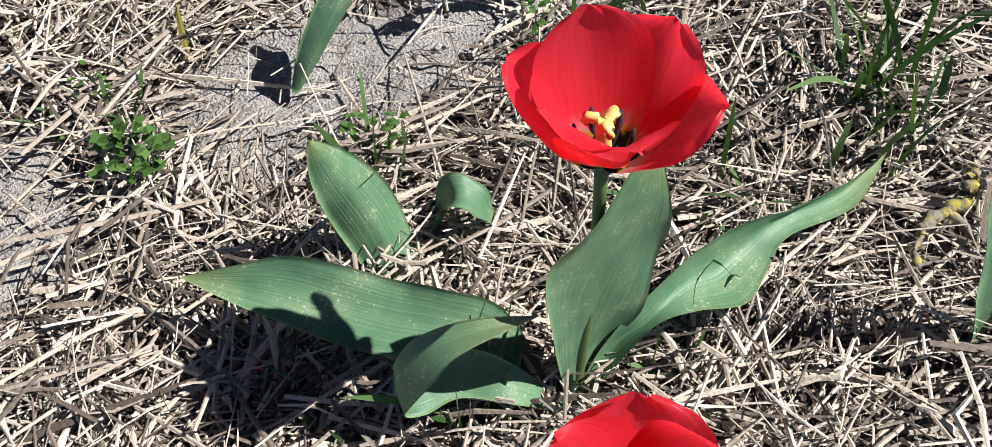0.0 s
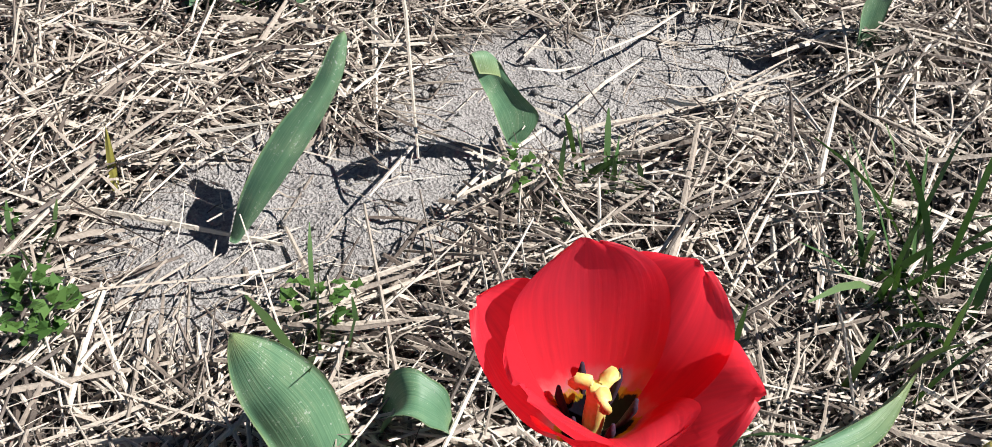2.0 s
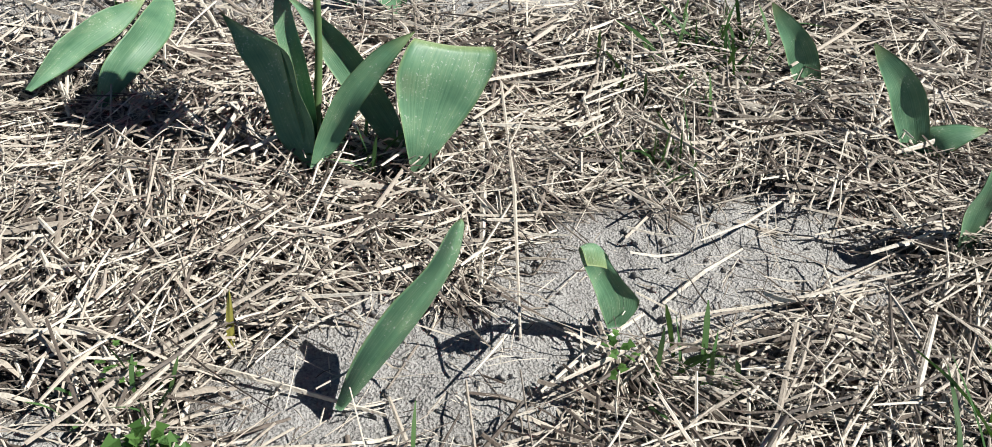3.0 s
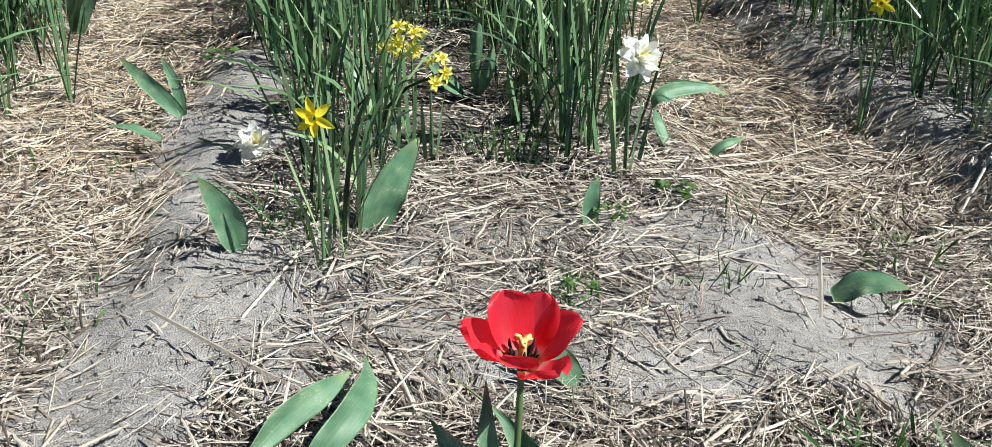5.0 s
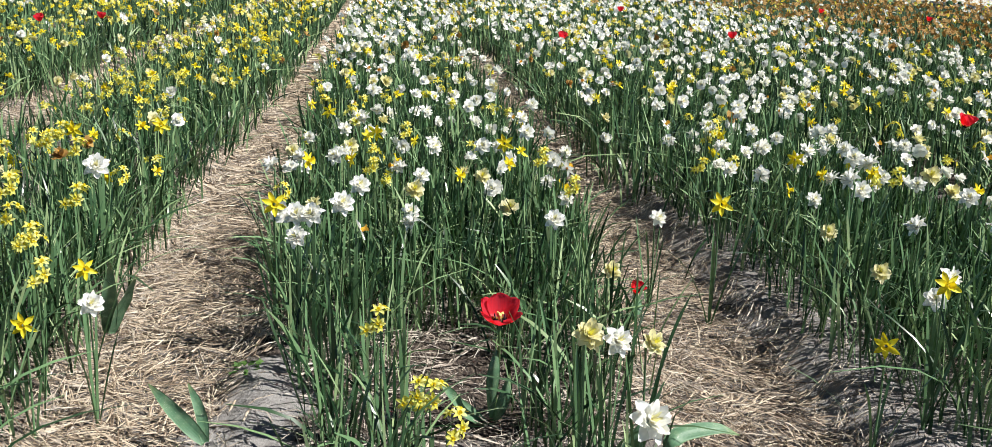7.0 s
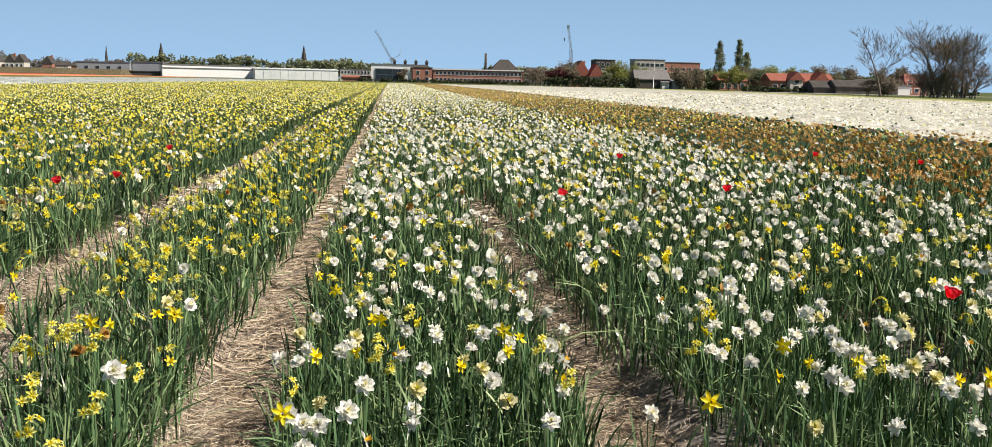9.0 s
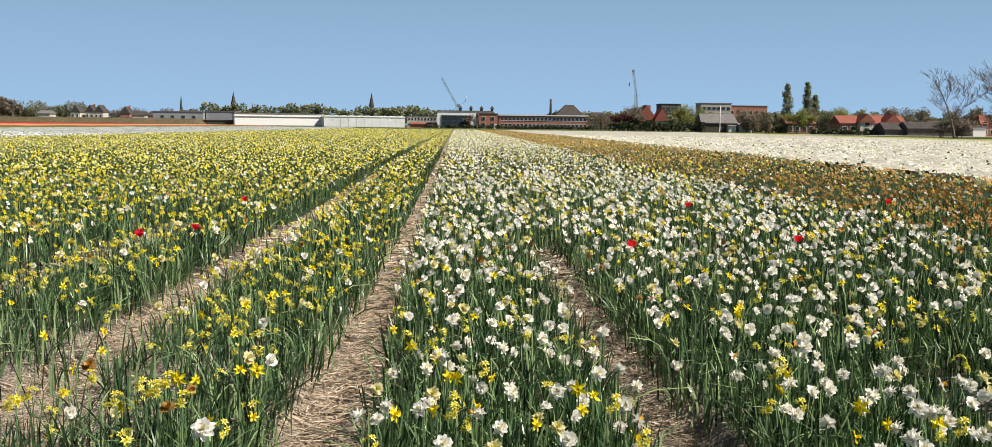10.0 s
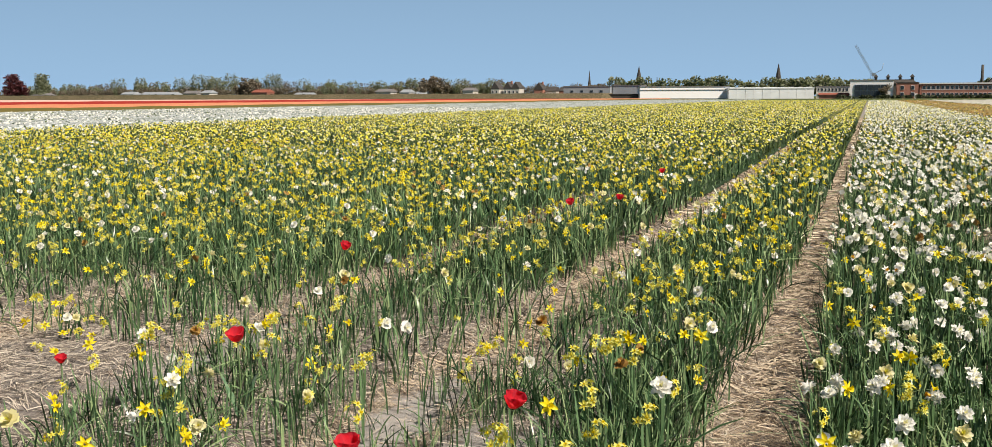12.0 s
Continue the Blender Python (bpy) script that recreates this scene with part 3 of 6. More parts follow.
def cluster(a, b, heads=6, rows=2):
    """A bunch of small blooms on one stem."""
    r = np.random.default_rng(heads)
    got = []
    for k in range(heads):
        whorl = petal_template(6 if rows > 2 else 5, 0.018, 0.0095, 0.003, rows, 0.3, 0.002, 0, 0.5)
        small = join((whorl, a), (cup_template(5, 0.003, 0.005, 0.007), b)) if rows > 2 else join((whorl, a if k % 3 else b))
        rot = turns(np.array([r.uniform(0, 6.28)]), np.array([r.uniform(0.2, 1.5)]), np.array([0.0]))[0]
        at = rot @ np.array([0, 0, 0.026]) + r.normal(0, 0.009, 3)
        got.append((small[0] @ rot.T + at, small[1], small[2]))
    vs, qs, ix, o = [], [], [], 0
    for v, q, i in got:
        vs.append(v), qs.append(q + o), ix.append(i)
        o += len(v)
    return np.concatenate(vs), np.concatenate(qs), np.concatenate(ix)


def bloom_stuff(name, kinds, x, y, z, pick, size, label, seed):
    """Blooms of several kinds as one mesh; pick holds the kind of each."""
    r = np.random.default_rng(seed)
    vs, qs, ix, o = [], [], [], 0
    for k, tpl in enumerate(kinds):
        s = pick == k
        n = int(s.sum())
        if not n:
            continue
        rot = turns(r.normal(-0.8, 0.95, n), np.clip(r.normal(0.95, 0.35, n), 0.1, 1.7), r.uniform(0, 6.28, n))
        v, q = scatter(tpl, np.stack([x[s], y[s], z[s]], 1), rot, size[s] * r.uniform(0.8, 1.15, n))
        vs.append(v), qs.append(q + o), ix.append(np.tile(tpl[2], n))
        o += len(v)
    me = quad_mesh(name, np.concatenate(vs), np.concatenate(qs), FLOWER_MATS, np.concatenate(ix))
    return stuff(name, me, label, "flowers")


LEFT_EDGE, RIGHT_WHITE, RIGHT_RUST = -27.8, 5.2, 11.4  # limits of the narcissus strips


def in_bed(x, y, r):
    """Where plants stand: off the paths, and past the bare ends of the beds."""
    half = np.where((np.abs(x - FIRST - PITCH) < 0.4) & (y > 3.2), 0.17, np.where(x < FIRST - 0.6, 0.235, 0.225 - 0.08 * smooth_step(y, 3, 9)))
    ok = path_off(x, y) > half + r.normal(0, 0.03, len(x))
    ok |= (x < -1.3) & (x > -5.0) & (y < 6.0) & (r.uniform(0, 1, len(x)) < 0.16 + 0.4 * smooth_step(soft_noise(x, y, 2.6, 27), 0.1, 0.6))
    start = np.where(x > 1.1, 1.25, np.where(x > -0.4, 2.25, 1.75))
    clump_l = (np.abs(x - 0.02) < np.clip(0.04 + 0.2 * (y - 1.3), 0, 0.13)) & (y > 1.3)
    clump_r = (np.abs(x - 0.48) < 0.11) & (y > 1.66) & (y < 2.25)
    ok &= (y > start + r.normal(0, 0.08, len(x))) | clump_l | clump_r
    ok &= ~((np.abs(x - 0.24) < 0.115) & (y < 2.65))
    thin_left = (x < -1.2) & (y < 7.5)
    clumped = 0.20 + 0.62 * smooth_step(soft_noise(x, y, 2.3, 19), -0.1, 0.75) + 0.55 * smooth_step(y, 4.2, 7.5)
    ok &= ~thin_left | (r.uniform(0, 1, len(x)) < clumped)
    ok &= ~((np.hypot((x + 1.45) / 0.38, (y - 3.0) / 0.55) < 1) & (r.uniform(0, 1, len(x)) < 0.55))
    ok &= ~((x > -0.5) & (x < -0.10 - 0.15 * (y - 1.97)) & (y < 3.8))
    ok &= ~((x > 1.1) & (x < 1.25) & (y < 4.2))
    ok &= ~((x > 1.1) & (y < 3.6) & (r.uniform(0, 1, len(x)) > 0.30 + 0.70 * smooth_step(x, 1.25, 1.60)))
    ok &= ~((x > -0.2) & (x < 0.75) & (y < 2.6) & (soft_noise(x, y, 9.0, 23) < -0.15))
    return ok


def field_points(x0, x1, y0, y1, per_m2, seed):
    """Random places in the part of the field that can be looked into."""
    r = np.random.default_rng(seed)
    n = int((x1 - x0) * (y1 - y0) * per_m2)
    x, y = r.uniform(x0, x1, n), r.uniform(y0, y1, n)
    ok = (x > -1.2 * y - 1.2) & (x < 0.78 * y + 1.0)
    x, y = x[ok], y[ok]
    ok = in_bed(x, y, r)
    return x[ok], y[ok], r


def add_leaves(name, x0, x1, y0, y1, per_m2, wide, segs, seed, label, tall=0.315, mat=None):
    x, y, r = field_points(x0, x1, y0, y1, per_m2, seed)
    n = len(x)
    length = r.uniform(0.62, 1.08, n) * tall * (1 + 0.12 * soft_noise(x, y, 0.9, seed))
    length = length * np.where(x < -1.3, 0.74 + 0.26 * smooth_step(y, 3.5, 7.0), 1.0)
    v, q = blade_arrays(x, y, ground_height(x, y) - 0.004, length, r.uniform(0.7, 1.3, n) * wide, np.abs(r.normal(0.12, 0.19, n)), r.uniform(0, 6.28, n), segs, np.where(r.uniform(0, 1, n) < 0.18, r.uniform(0.5, 0.95, n), np.abs(r.normal(0.0, 0.34, n)) * (r.uniform(0, 1, n) < 0.55)))
    return stuff(name, quad_mesh(name, v, q, [mat or M_DAFF_LEAF]), label, "leaves")


add_leaves("daffodil_leaves", -3.4, 3.6, 1.2, 4.2, 1500, 0.0062, 6, 31, "dense upright blue-green daffodil leaves in the near beds", 0.30)
add_leaves("daffodil_leaves_mid", -9.0, 9.0, 4.2, 9.0, 640, 0.0090, 4, 32, "dense blue-green daffodil leaves in the beds")
add_leaves("daffodil_leaves_far", -24.0, 20.0, 9.0, 22.0, 200, 0.018, 2, 33, "daffodil leaves massed over the middle of the field")
add_leaves("daffodil_leaves_distant", -27.5, 11.2, 22.0, 48.0, 70, 0.030, 2, 34, "daffodil leaves massed in the distance", mat=M_FAR_LEAF)


def bloom_picks(x, y, r):
    """Kind of each bloom by the strip it stands in: 0 white double, 1 cream double, 2 pale cluster, 3 yellow trumpet, 4 white with orange, 5 rusty."""
    u = r.uniform(0, 1, len(x))
    white = np.select([u < 0.60, u < 0.69, u < 0.83, u < 0.955, u < 0.985], [0, 1, 2, 3, 4], 5)
    yellow = np.select([u < 0.06, u < 0.12, u < 0.74, u < 0.985], [0, 1, 2, 3], 5)
    rust = np.select([u < 0.06, u < 0.12, u < 0.2], [0, 3, 2], 5)
    return np.where(x < FIRST, yellow, np.where(x < RIGHT_WHITE, white, rust))


def flower_kinds(rows, sides):
    return [double(W, C, rows), double(C, P, rows), cluster(P, Y, 6 if rows > 2 else 5, rows), trumpet(Y, Y, rows, sides), trumpet(W, O, rows, sides), double(R, O, rows)]


def add_blooms(name, x0, x1, y0, y1, per_m2, size, rows, seed, label, low=0.22, high=0.39):
    x, y, r = field_points(x0, x1, y0, y1, per_m2, seed)
    more = 0.55 + 0.45 * smooth_step(y, 1.5, 6.0)
    ok = r.uniform(0, 1, len(x)) < more
    x, y = x[ok], y[ok]
    z = ground_height(x, y) + r.uniform(low, high, len(x))
    return bloom_stuff(name, flower_kinds(rows, 6), x, y, z, bloom_picks(x, y, r), np.full(len(x), size), label, seed)


add_blooms("daffodil_blooms_mid", -9.0, 9.0, 4.4, 9.0, 40, 0.78, 3, 42, "white, cream and yellow daffodil blooms over the leaves")
add_blooms("daffodil_blooms_left", -7.0, -1.3, 2.0, 4.4, 70, 0.80, 3, 44, "yellow and white blooms in the thinly grown beds", 0.13, 0.27)
add_blooms("daffodil_blooms_near", -1.3, 4.0, 2.9, 4.4, 18, 0.82, 3, 46, "white, cream and yellow blooms in the near beds", 0.24, 0.36)
add_blooms("daffodil_blooms_far", -24.0, 20.0, 9.0, 22.0, 33, 0.77, 2, 43, "masses of white, yellow and rusty daffodil blooms")


# far blooms are small cupped six-sided faces turned to the light
def tuft_template(size):
    s = size / 2
    v = np.array([(s * math.cos(1.047 * k), s * math.sin(1.047 * k), s * 0.35 * (k % 3 == 0)) for k in range(6)])
    return v, np.array([(0, 1, 2, 3), (0, 3, 4, 5)])


def add_tufts(name, x0, x1, y0, y1, per_m2, size, seed, label, mats=None, shares=None, low=0.24, high=0.38, beds=True):
    r = np.random.default_rng(seed)
    n = int((x1 - x0) * (y1 - y0) * per_m2)
    x, y = r.uniform(x0, x1, n), r.uniform(y0, y1, n)
    ok = (x > -1.25 * y - 1.5) & (x < 0.8 * y + 1.5)
    x, y = x[ok], y[ok]
    if beds:
        ok = (path_off(x, y) > np.where(x < FIRST - 0.6, 0.21, 0.15)) | (x > 2.6)
        x, y = x[ok], y[ok]
    n = len(x)
    z = r.uniform(low, high, n)
    rot = turns(r.normal(-0.9, 0.9, n), np.clip(r.normal(0.95, 0.35, n), 0.1, 1.7), r.uniform(0, 6.28, n))
    v, q = scatter(tuft_template(size), np.stack([x, y, z], 1), rot, r.uniform(0.6, 1.3, n))
    if mats is None:
        kind = bloom_picks(x, y, r)
        idx, mats = np.array([W, C, P, Y, W, R])[kind], FLOWER_MATS
        idx = np.where((idx == P) & (r.uniform(0, 1, n) < 0.22), C, idx)
        idx = np.where(r.uniform(0, 1, n) < np.where(x < FIRST, 0.46, 0.36), 7, idx)
    else:
        idx = r.choice(len(mats), n, p=shares)
    return stuff(name, quad_mesh(name, v, q, mats, np.repeat(idx, 2)), label, "flowers")


add_tufts("distant_blooms", -27.6, 11.3, 22.0, 60.0, 40, 0.058, 51, "distant bands of white, yellow and rusty blooms")
add_tufts("horizon_blooms", -27.6, 11.3, 60.0, 150.0, 18, 0.075, 52, "bands of blooms running to the horizon")
add_tufts("last_blooms", -27.6, 11.3, 150.0, 256.0, 4, 0.12, 53, "last rows of blooms at the end of the field")
add_tufts("white_strip_blooms", 11.5, 56.0, 12.0, 120.0, 12, 0.115, 54, "dense cream-white blooms of a neighbouring strip", [M_WHITE, M_CREAM, M_DAFF_LEAF], [0.66, 0.16, 0.18], beds=False)
add_tufts("left_white_blooms", -60.0, -28.2, 22.0, 90.0, 13, 0.11, 55, "white hyacinth-like blooms of a neighbouring strip", [M_WHITE, M_FAR_LEAF], [0.70, 0.30], beds=False)


add_tufts("strip_edge_blooms", 10.5, 11.7, 12.0, 130.0, 70, 0.10, 56, "leaves and faded blooms along the edge between two strips", [M_RUST, M_DAFF_LEAF, M_CREAM], [0.4, 0.5, 0.1], 0.05, 0.4, beds=False)


# ---- leafy cover of the far beds: a low uneven sheet for each bed ----
def canopy(name, x0, x1, y0, y1, top, mat, label, dx, dy_near, seed, grow=1.03):
    nx = max(3, int((x1 - x0) / dx) + 1)
    yy, s = [y0], dy_near
    while yy[-1] < y1:
        yy.append(yy[-1] + s)
        s *= grow
    yy = np.array(yy)
    yy[-1] = y1
    xx = np.linspace(x0, x1, nx)
    X, Yg = np.meshgrid(xx, yy)
    r = np.random.default_rng(seed)
    Z = top + r.normal(0, 0.03, X.shape)
    Z[:, 0] = Z[:, -1] = 0.02
    Z[0] = Z[-1] = 0.02
    return tagged(new(name, quad_mesh(name, np.stack([X, Yg, Z], -1), grid_quads(len(yy), nx), [mat], smooth=False)), label, "field strip", kind="stuff")


def field_mat(name, stops, scale=15.0, stretch=(1, 0.6, 1)):
    m, nt, b, ns, ln = node_mat(name)
    mp = ns.new("ShaderNodeMapping")
    mp.inputs["Scale"].default_value = stretch
    ln.new(ns.new("ShaderNodeTexCoord").outputs["Object"], mp.inputs["Vector"])
    a, c = noise_node(nt, scale, 3, mp.outputs["Vector"]), noise_node(nt, scale * 0.05, 3, mp.outputs["Vector"])
    r = ramp(nt, stops)
    ln.new(mix_rgb(nt, 0.25, a.outputs["Fac"], c.outputs["Fac"]), r.inputs["Fac"])
    ln.new(r.outputs["Color"], b.inputs["Base Color"])
    b.inputs["Roughness"].default_value = 0.8
    b.inputs["Specular IOR Level"].default_value = 0.2
    bump_to(nt, b, a.outputs["Fac"], 0.7, 0.05)
    return m


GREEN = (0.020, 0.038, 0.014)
# very dark green: the shade low among the leaves is in this colour
F_LEAF_SHADE = field_mat("field_leaf_shade", [(0.3, (0.012, 0.028, 0.012)), (0.7, (0.030, 0.056, 0.020))])
F_YELLOW = field_mat("field_yellow", [(0.36, GREEN), (0.52, (0.10, 0.105, 0.028)), (0.7, (0.36, 0.32, 0.07))])
F_WHITE = field_mat("field_white_mix", [(0.36, GREEN), (0.5, (0.24, 0.26, 0.17)), (0.66, (0.66, 0.65, 0.54))])
F_RUST = field_mat("field_rust", [(0.34, (0.07, 0.085, 0.035)), (0.5, (0.24, 0.17, 0.06)), (0.65, (0.45, 0.30, 0.10))])
F_CREAM = field_mat("field_cream", [(0.32, (0.16, 0.18, 0.10)), (0.48, (0.50, 0.495, 0.43)), (0.68, (0.66, 0.655, 0.61))])
F_COOL = field_mat("field_cool_white", [(0.40, (0.08, 0.11, 0.07)), (0.54, (0.42, 0.46, 0.46)), (0.72, (0.68, 0.71, 0.74))])
F_OLIVE = field_mat("field_olive", [(0.3, (0.09, 0.085, 0.02)), (0.7, (0.20, 0.16, 0.04))])
F_ORANGE = field_mat("field_orange", [(0.3, (0.52, 0.17, 0.08)), (0.7, (0.76, 0.34, 0.19))])
F_RED = field_mat("field_red", [(0.3, (0.24, 0.014, 0.010)), (0.7, (0.48, 0.04, 0.025))])
F_PINK = field_mat("field_pink", [(0.3, (0.62, 0.36, 0.28)), (0.7, (0.78, 0.58, 0.50))])
F_BANK = field_mat("rough_bank", [(0.3, (0.055, 0.06, 0.028)), (0.5, (0.12, 0.10, 0.06)), (0.7, (0.20, 0.16, 0.10))], 2.0)
F_LIME = field_mat("field_lime", [(0.3, (0.22, 0.24, 0.07)), (0.7, (0.46, 0.46, 0.20))])

for a, c, k in [(LEFT_EDGE, FIRST - PITCH - 0.22, -2), (FIRST - PITCH + 0.22, FIRST - 0.13, -1), (FIRST + 0.13, RIGHT_WHITE, 0)]:
    mat = F_YELLOW if k < 0 else F_WHITE
    word = "yellow" if k < 0 else "white and yellow"
    # these two dark sheets fill the gaps between leaves with painted shade
    canopy("flower_bed", a, c, 14, 22, 0.13, F_LEAF_SHADE, f"dark sheet for leaves and the shade between them in a bed of {word} daffodils", 0.2, 0.2, 260 + k)
    canopy("flower_bed", a, c, 22, 60, 0.17, F_LEAF_SHADE, f"dark leafy sheet with painted shade under a bed of {word} daffodils", 0.16, 0.25, 60 + k)
    canopy("flower_bed", a, c, 60, 258, 0.23, mat, f"far stretch of a bed of {word} daffodils", 0.24, 0.8, 160 + k)
# dark sheet again, painted shade below the rusty blooms
canopy("rust_strip", RIGHT_WHITE + 0.1, RIGHT_RUST - 0.2, 16, 60, 0.26, F_LEAF_SHADE, "leaves with painted shade under the rusty orange narcissus strip", 0.3, 0.3, 71)
canopy("rust_strip", RIGHT_WHITE + 0.1, RIGHT_RUST - 0.2, 60, 258, 0.34, F_RUST, "strip of rusty orange faded narcissi", 0.5, 0.8, 70)
canopy("cream_strip", RIGHT_RUST - 0.5, 56.5, 12, 258, 0.36, F_CREAM, "broad strip of cream-white blooms", 0.3, 0.3, 72)
canopy("lime_strip", 57.0, 72.0, 30, 262, 0.3, F_LIME, "pale green and yellow strip beyond the white one", 0.8, 0.6, 73)
canopy("cool_white_strip", -60.0, LEFT_EDGE - 0.5, 16, 300, 0.36, F_COOL, "strip of cool white blooms", 0.6, 0.4, 74)
canopy("olive_strip", -82.0, -60.5, 30, 420, 0.36, F_OLIVE, "olive green and brown strip", 1.2, 0.8, 75)
canopy("orange_strip", -122.0, -82.5, 40, 470, 0.4, F_ORANGE, "broad strip of orange tulips", 2.5, 1.0, 76)
canopy("red_strip", -225.0, -122.5, 60, 470, 0.4, F_RED, "strip of dark red tulips", 4, 1.5, 77)
canopy("pink_strip", -470.0, -225.5, 90, 470, 0.4, F_PINK, "strip of pink tulips far off", 6, 2.0, 78)

canopy("field_bank", -640.0, -118.0, 486, 512, 2.9, F_BANK, "rough brown and green bank before the far houses", 3, 3, 79)


# ---- tulips ----
def petal_mesh(name, length, width, open_angle, curl, seed, mat=None):
    """One cupped petal with its foot at the origin, growing up and outward along +x."""
    r = random.Random(seed)
    nu, nv = 11, 17
    vs, us, als = [], [], []
    ph, amp = r.uniform(0, 6.28), r.uniform(0.0012, 0.003)
    for j in range(nv):
        t = 1 - (1 - j / (nv - 1)) ** 1.5
        # midrib: leaves the foot outward, then rises
        ang = open_angle * (1.25 - 0.85 * t) + curl * max(0, t - 0.7)
        if j == 0:
            px, pz = 0.004, 0.0
        else:
            px += math.sin(ang) * length * (t - last)
            pz += math.cos(ang) * length * (t - last)
        last = t
        w = width * (0.22 + 0.78 * math.sin(math.pi * min(1, 0.08 + 0.92 * t ** 0.85) * 0.62)) * math.sqrt(max(0.03, 1 - (max(0, t - 0.5) / 0.502) ** 3.2))
        for i in range(nu):
            u = -1 + 2 * i / (nu - 1)
            wrap = 0.30 * (1 - 0.35 * t)
            y = u * w / 2
            inward = wrap * w * u * u * 0.75
            edge = amp * math.sin(7 * t + 4 * u + ph) * abs(u) * t * 2
            notch = r.uniform(-0.0006, 0.0006) * (t > 0.9)
            mid = -0.0014 * math.exp(-(u * 6) ** 2) * t * (1 - t ** 4)
            n = Vector((math.cos(ang), 0, -math.sin(ang)))
            p = Vector((px, y, pz + notch)) - n * (inward + edge + mid)
            vs.append(p)
            us.append((u + 1) / 2)
            als.append(t)
    top = np.array([tuple(v) for v in vs])
    me = quad_mesh(name, top, grid_quads(nv, nu), [mat or M_RED])
    me.attributes.new("along", "FLOAT", "POINT").data.foreach_set("value", np.array(als, np.float32))
    me.attributes.new("across", "FLOAT", "POINT").data.foreach_set("value", np.array(us, np.float32))
    return me


def tube_mesh(name, pts, radii, mat, sides=10):
    """A tapered tube along points."""
    pts = [Vector(p) for p in pts]
    vs = []
    for i, p in enumerate(pts):
        d = (pts[min(i + 1, len(pts) - 1)] - pts[max(i - 1, 0)]).normalized()
        a = d.orthogonal().normalized()
        b = d.cross(a)
        for k in range(sides):
            w = 6.2832 * k / sides
            vs.append(p + (a * math.cos(w) + b * math.sin(w)) * radii[i])
    qs = [(i * sides + k, i * sides + (k + 1) % sides, (i + 1) * sides + (k + 1) % sides, (i + 1) * sides + k) for i in range(len(pts) - 1) for k in range(sides)]
    for end in (0, (len(pts) - 1) * sides):
        qs += [(end, end + k, end + k + 1, end + k + 2) for k in range(1, sides - 2, 2)]
    return quad_mesh(name, [tuple(v) for v in vs], qs, [mat])


def spline(pts, n):
    """Points along a smooth curve through pts."""
    p = [Vector(q) for q in pts]
    p = [p[0] * 2 - p[1]] + p + [p[-1] * 2 - p[-2]]
    out = []
    for k in range(n):
        s = k / (n - 1) * (len(p) - 3)
        i = min(int(s), len(p) - 4)
        t = s - i
        a, b, c, d = p[i:i + 4]
        out.append(0.5 * ((2 * b) + (c - a) * t + (2 * a - 5 * b + 4 * c - d) * t * t + (3 * b - a - 3 * c + d) * t ** 3))
    return out


def leaf_mesh(name, pts, width, across=(1, 0, 0), fold=0.25, wave=0.12, waves=2.0, blunt=0.0, mat=None, twist=0.0, sway=0.0, thick=0.0011, origin=(0, 0, 0)):
    """A tulip leaf along pts: V-folded, wavy-edged, with thickness. across: the way its width lies."""
    nv, nu = 36, 11
    c = [p - Vector(origin) for p in spline(pts, nv)]
    hint = Vector(across)
    top, low = [], []
    for j in range(nv):
        t = j / (nv - 1)
        tan = (c[min(j + 1, nv - 1)] - c[max(j - 1, 0)]).normalized()
        side = (hint - tan * hint.dot(tan)).normalized()
        nor = side.cross(tan).normalized()
        if twist or sway:
            q = Matrix.Rotation(twist * t + sway * math.sin(6.2832 * t), 3, tan)
            side, nor = q @ side, q @ nor
        shape = (math.sin(math.pi * (0.1 + 0.9 * t) ** 0.8) ** 0.75 if t < 1 else 0.0)
        w = width * max(0.03, shape * (1 - blunt) + blunt * min(1, 0.3 + 1.6 * t) * (1 if t < 0.97 else 0.9))
        for i in range(nu):
            u = -1 + 2 * i / (nu - 1)
            h = fold * abs(u) ** 1.5 * w / 2 * (1 - 0.5 * t) + wave * w * math.sin(6.28 * waves * t + (1.7 if u > 0 else 0.0)) * u * u * math.sin(math.pi * t)
            p = c[j] + side * (u * w / 2) + nor * h
            edge = thick * (1 - 0.75 * abs(u))
            top.append(p + nor * edge / 2)
            low.append(p - nor * edge / 2)
    q = grid_quads(nv, nu)
    n = nv * nu
    rim = [k for k in range(nu)] + [j * nu + nu - 1 for j in range(1, nv)] + [(nv - 1) * nu + k for k in range(nu - 2, -1, -1)] + [j * nu for j in range(nv - 2, 0, -1)]
    sides = [(rim[k], rim[(k + 1) % len(rim)], rim[(k + 1) % len(rim)] + n, rim[k] + n) for k in range(len(rim))]
    me = quad_mesh(name, [tuple(v) for v in top + low], np.concatenate([q, q[:, ::-1] + n, np.array(sides)]), [mat or M_TULIP_LEAF])
    al, ac = np.repeat(np.linspace(0, 1, nv), nu), np.tile(np.linspace(0, 1, nu), nv)
    for key, val in (("along", al), ("across", ac)):
        me.attributes.new(key, "FLOAT", "POINT").data.foreach_set("value", np.concatenate([val, val]).astype(np.float32))
    return me


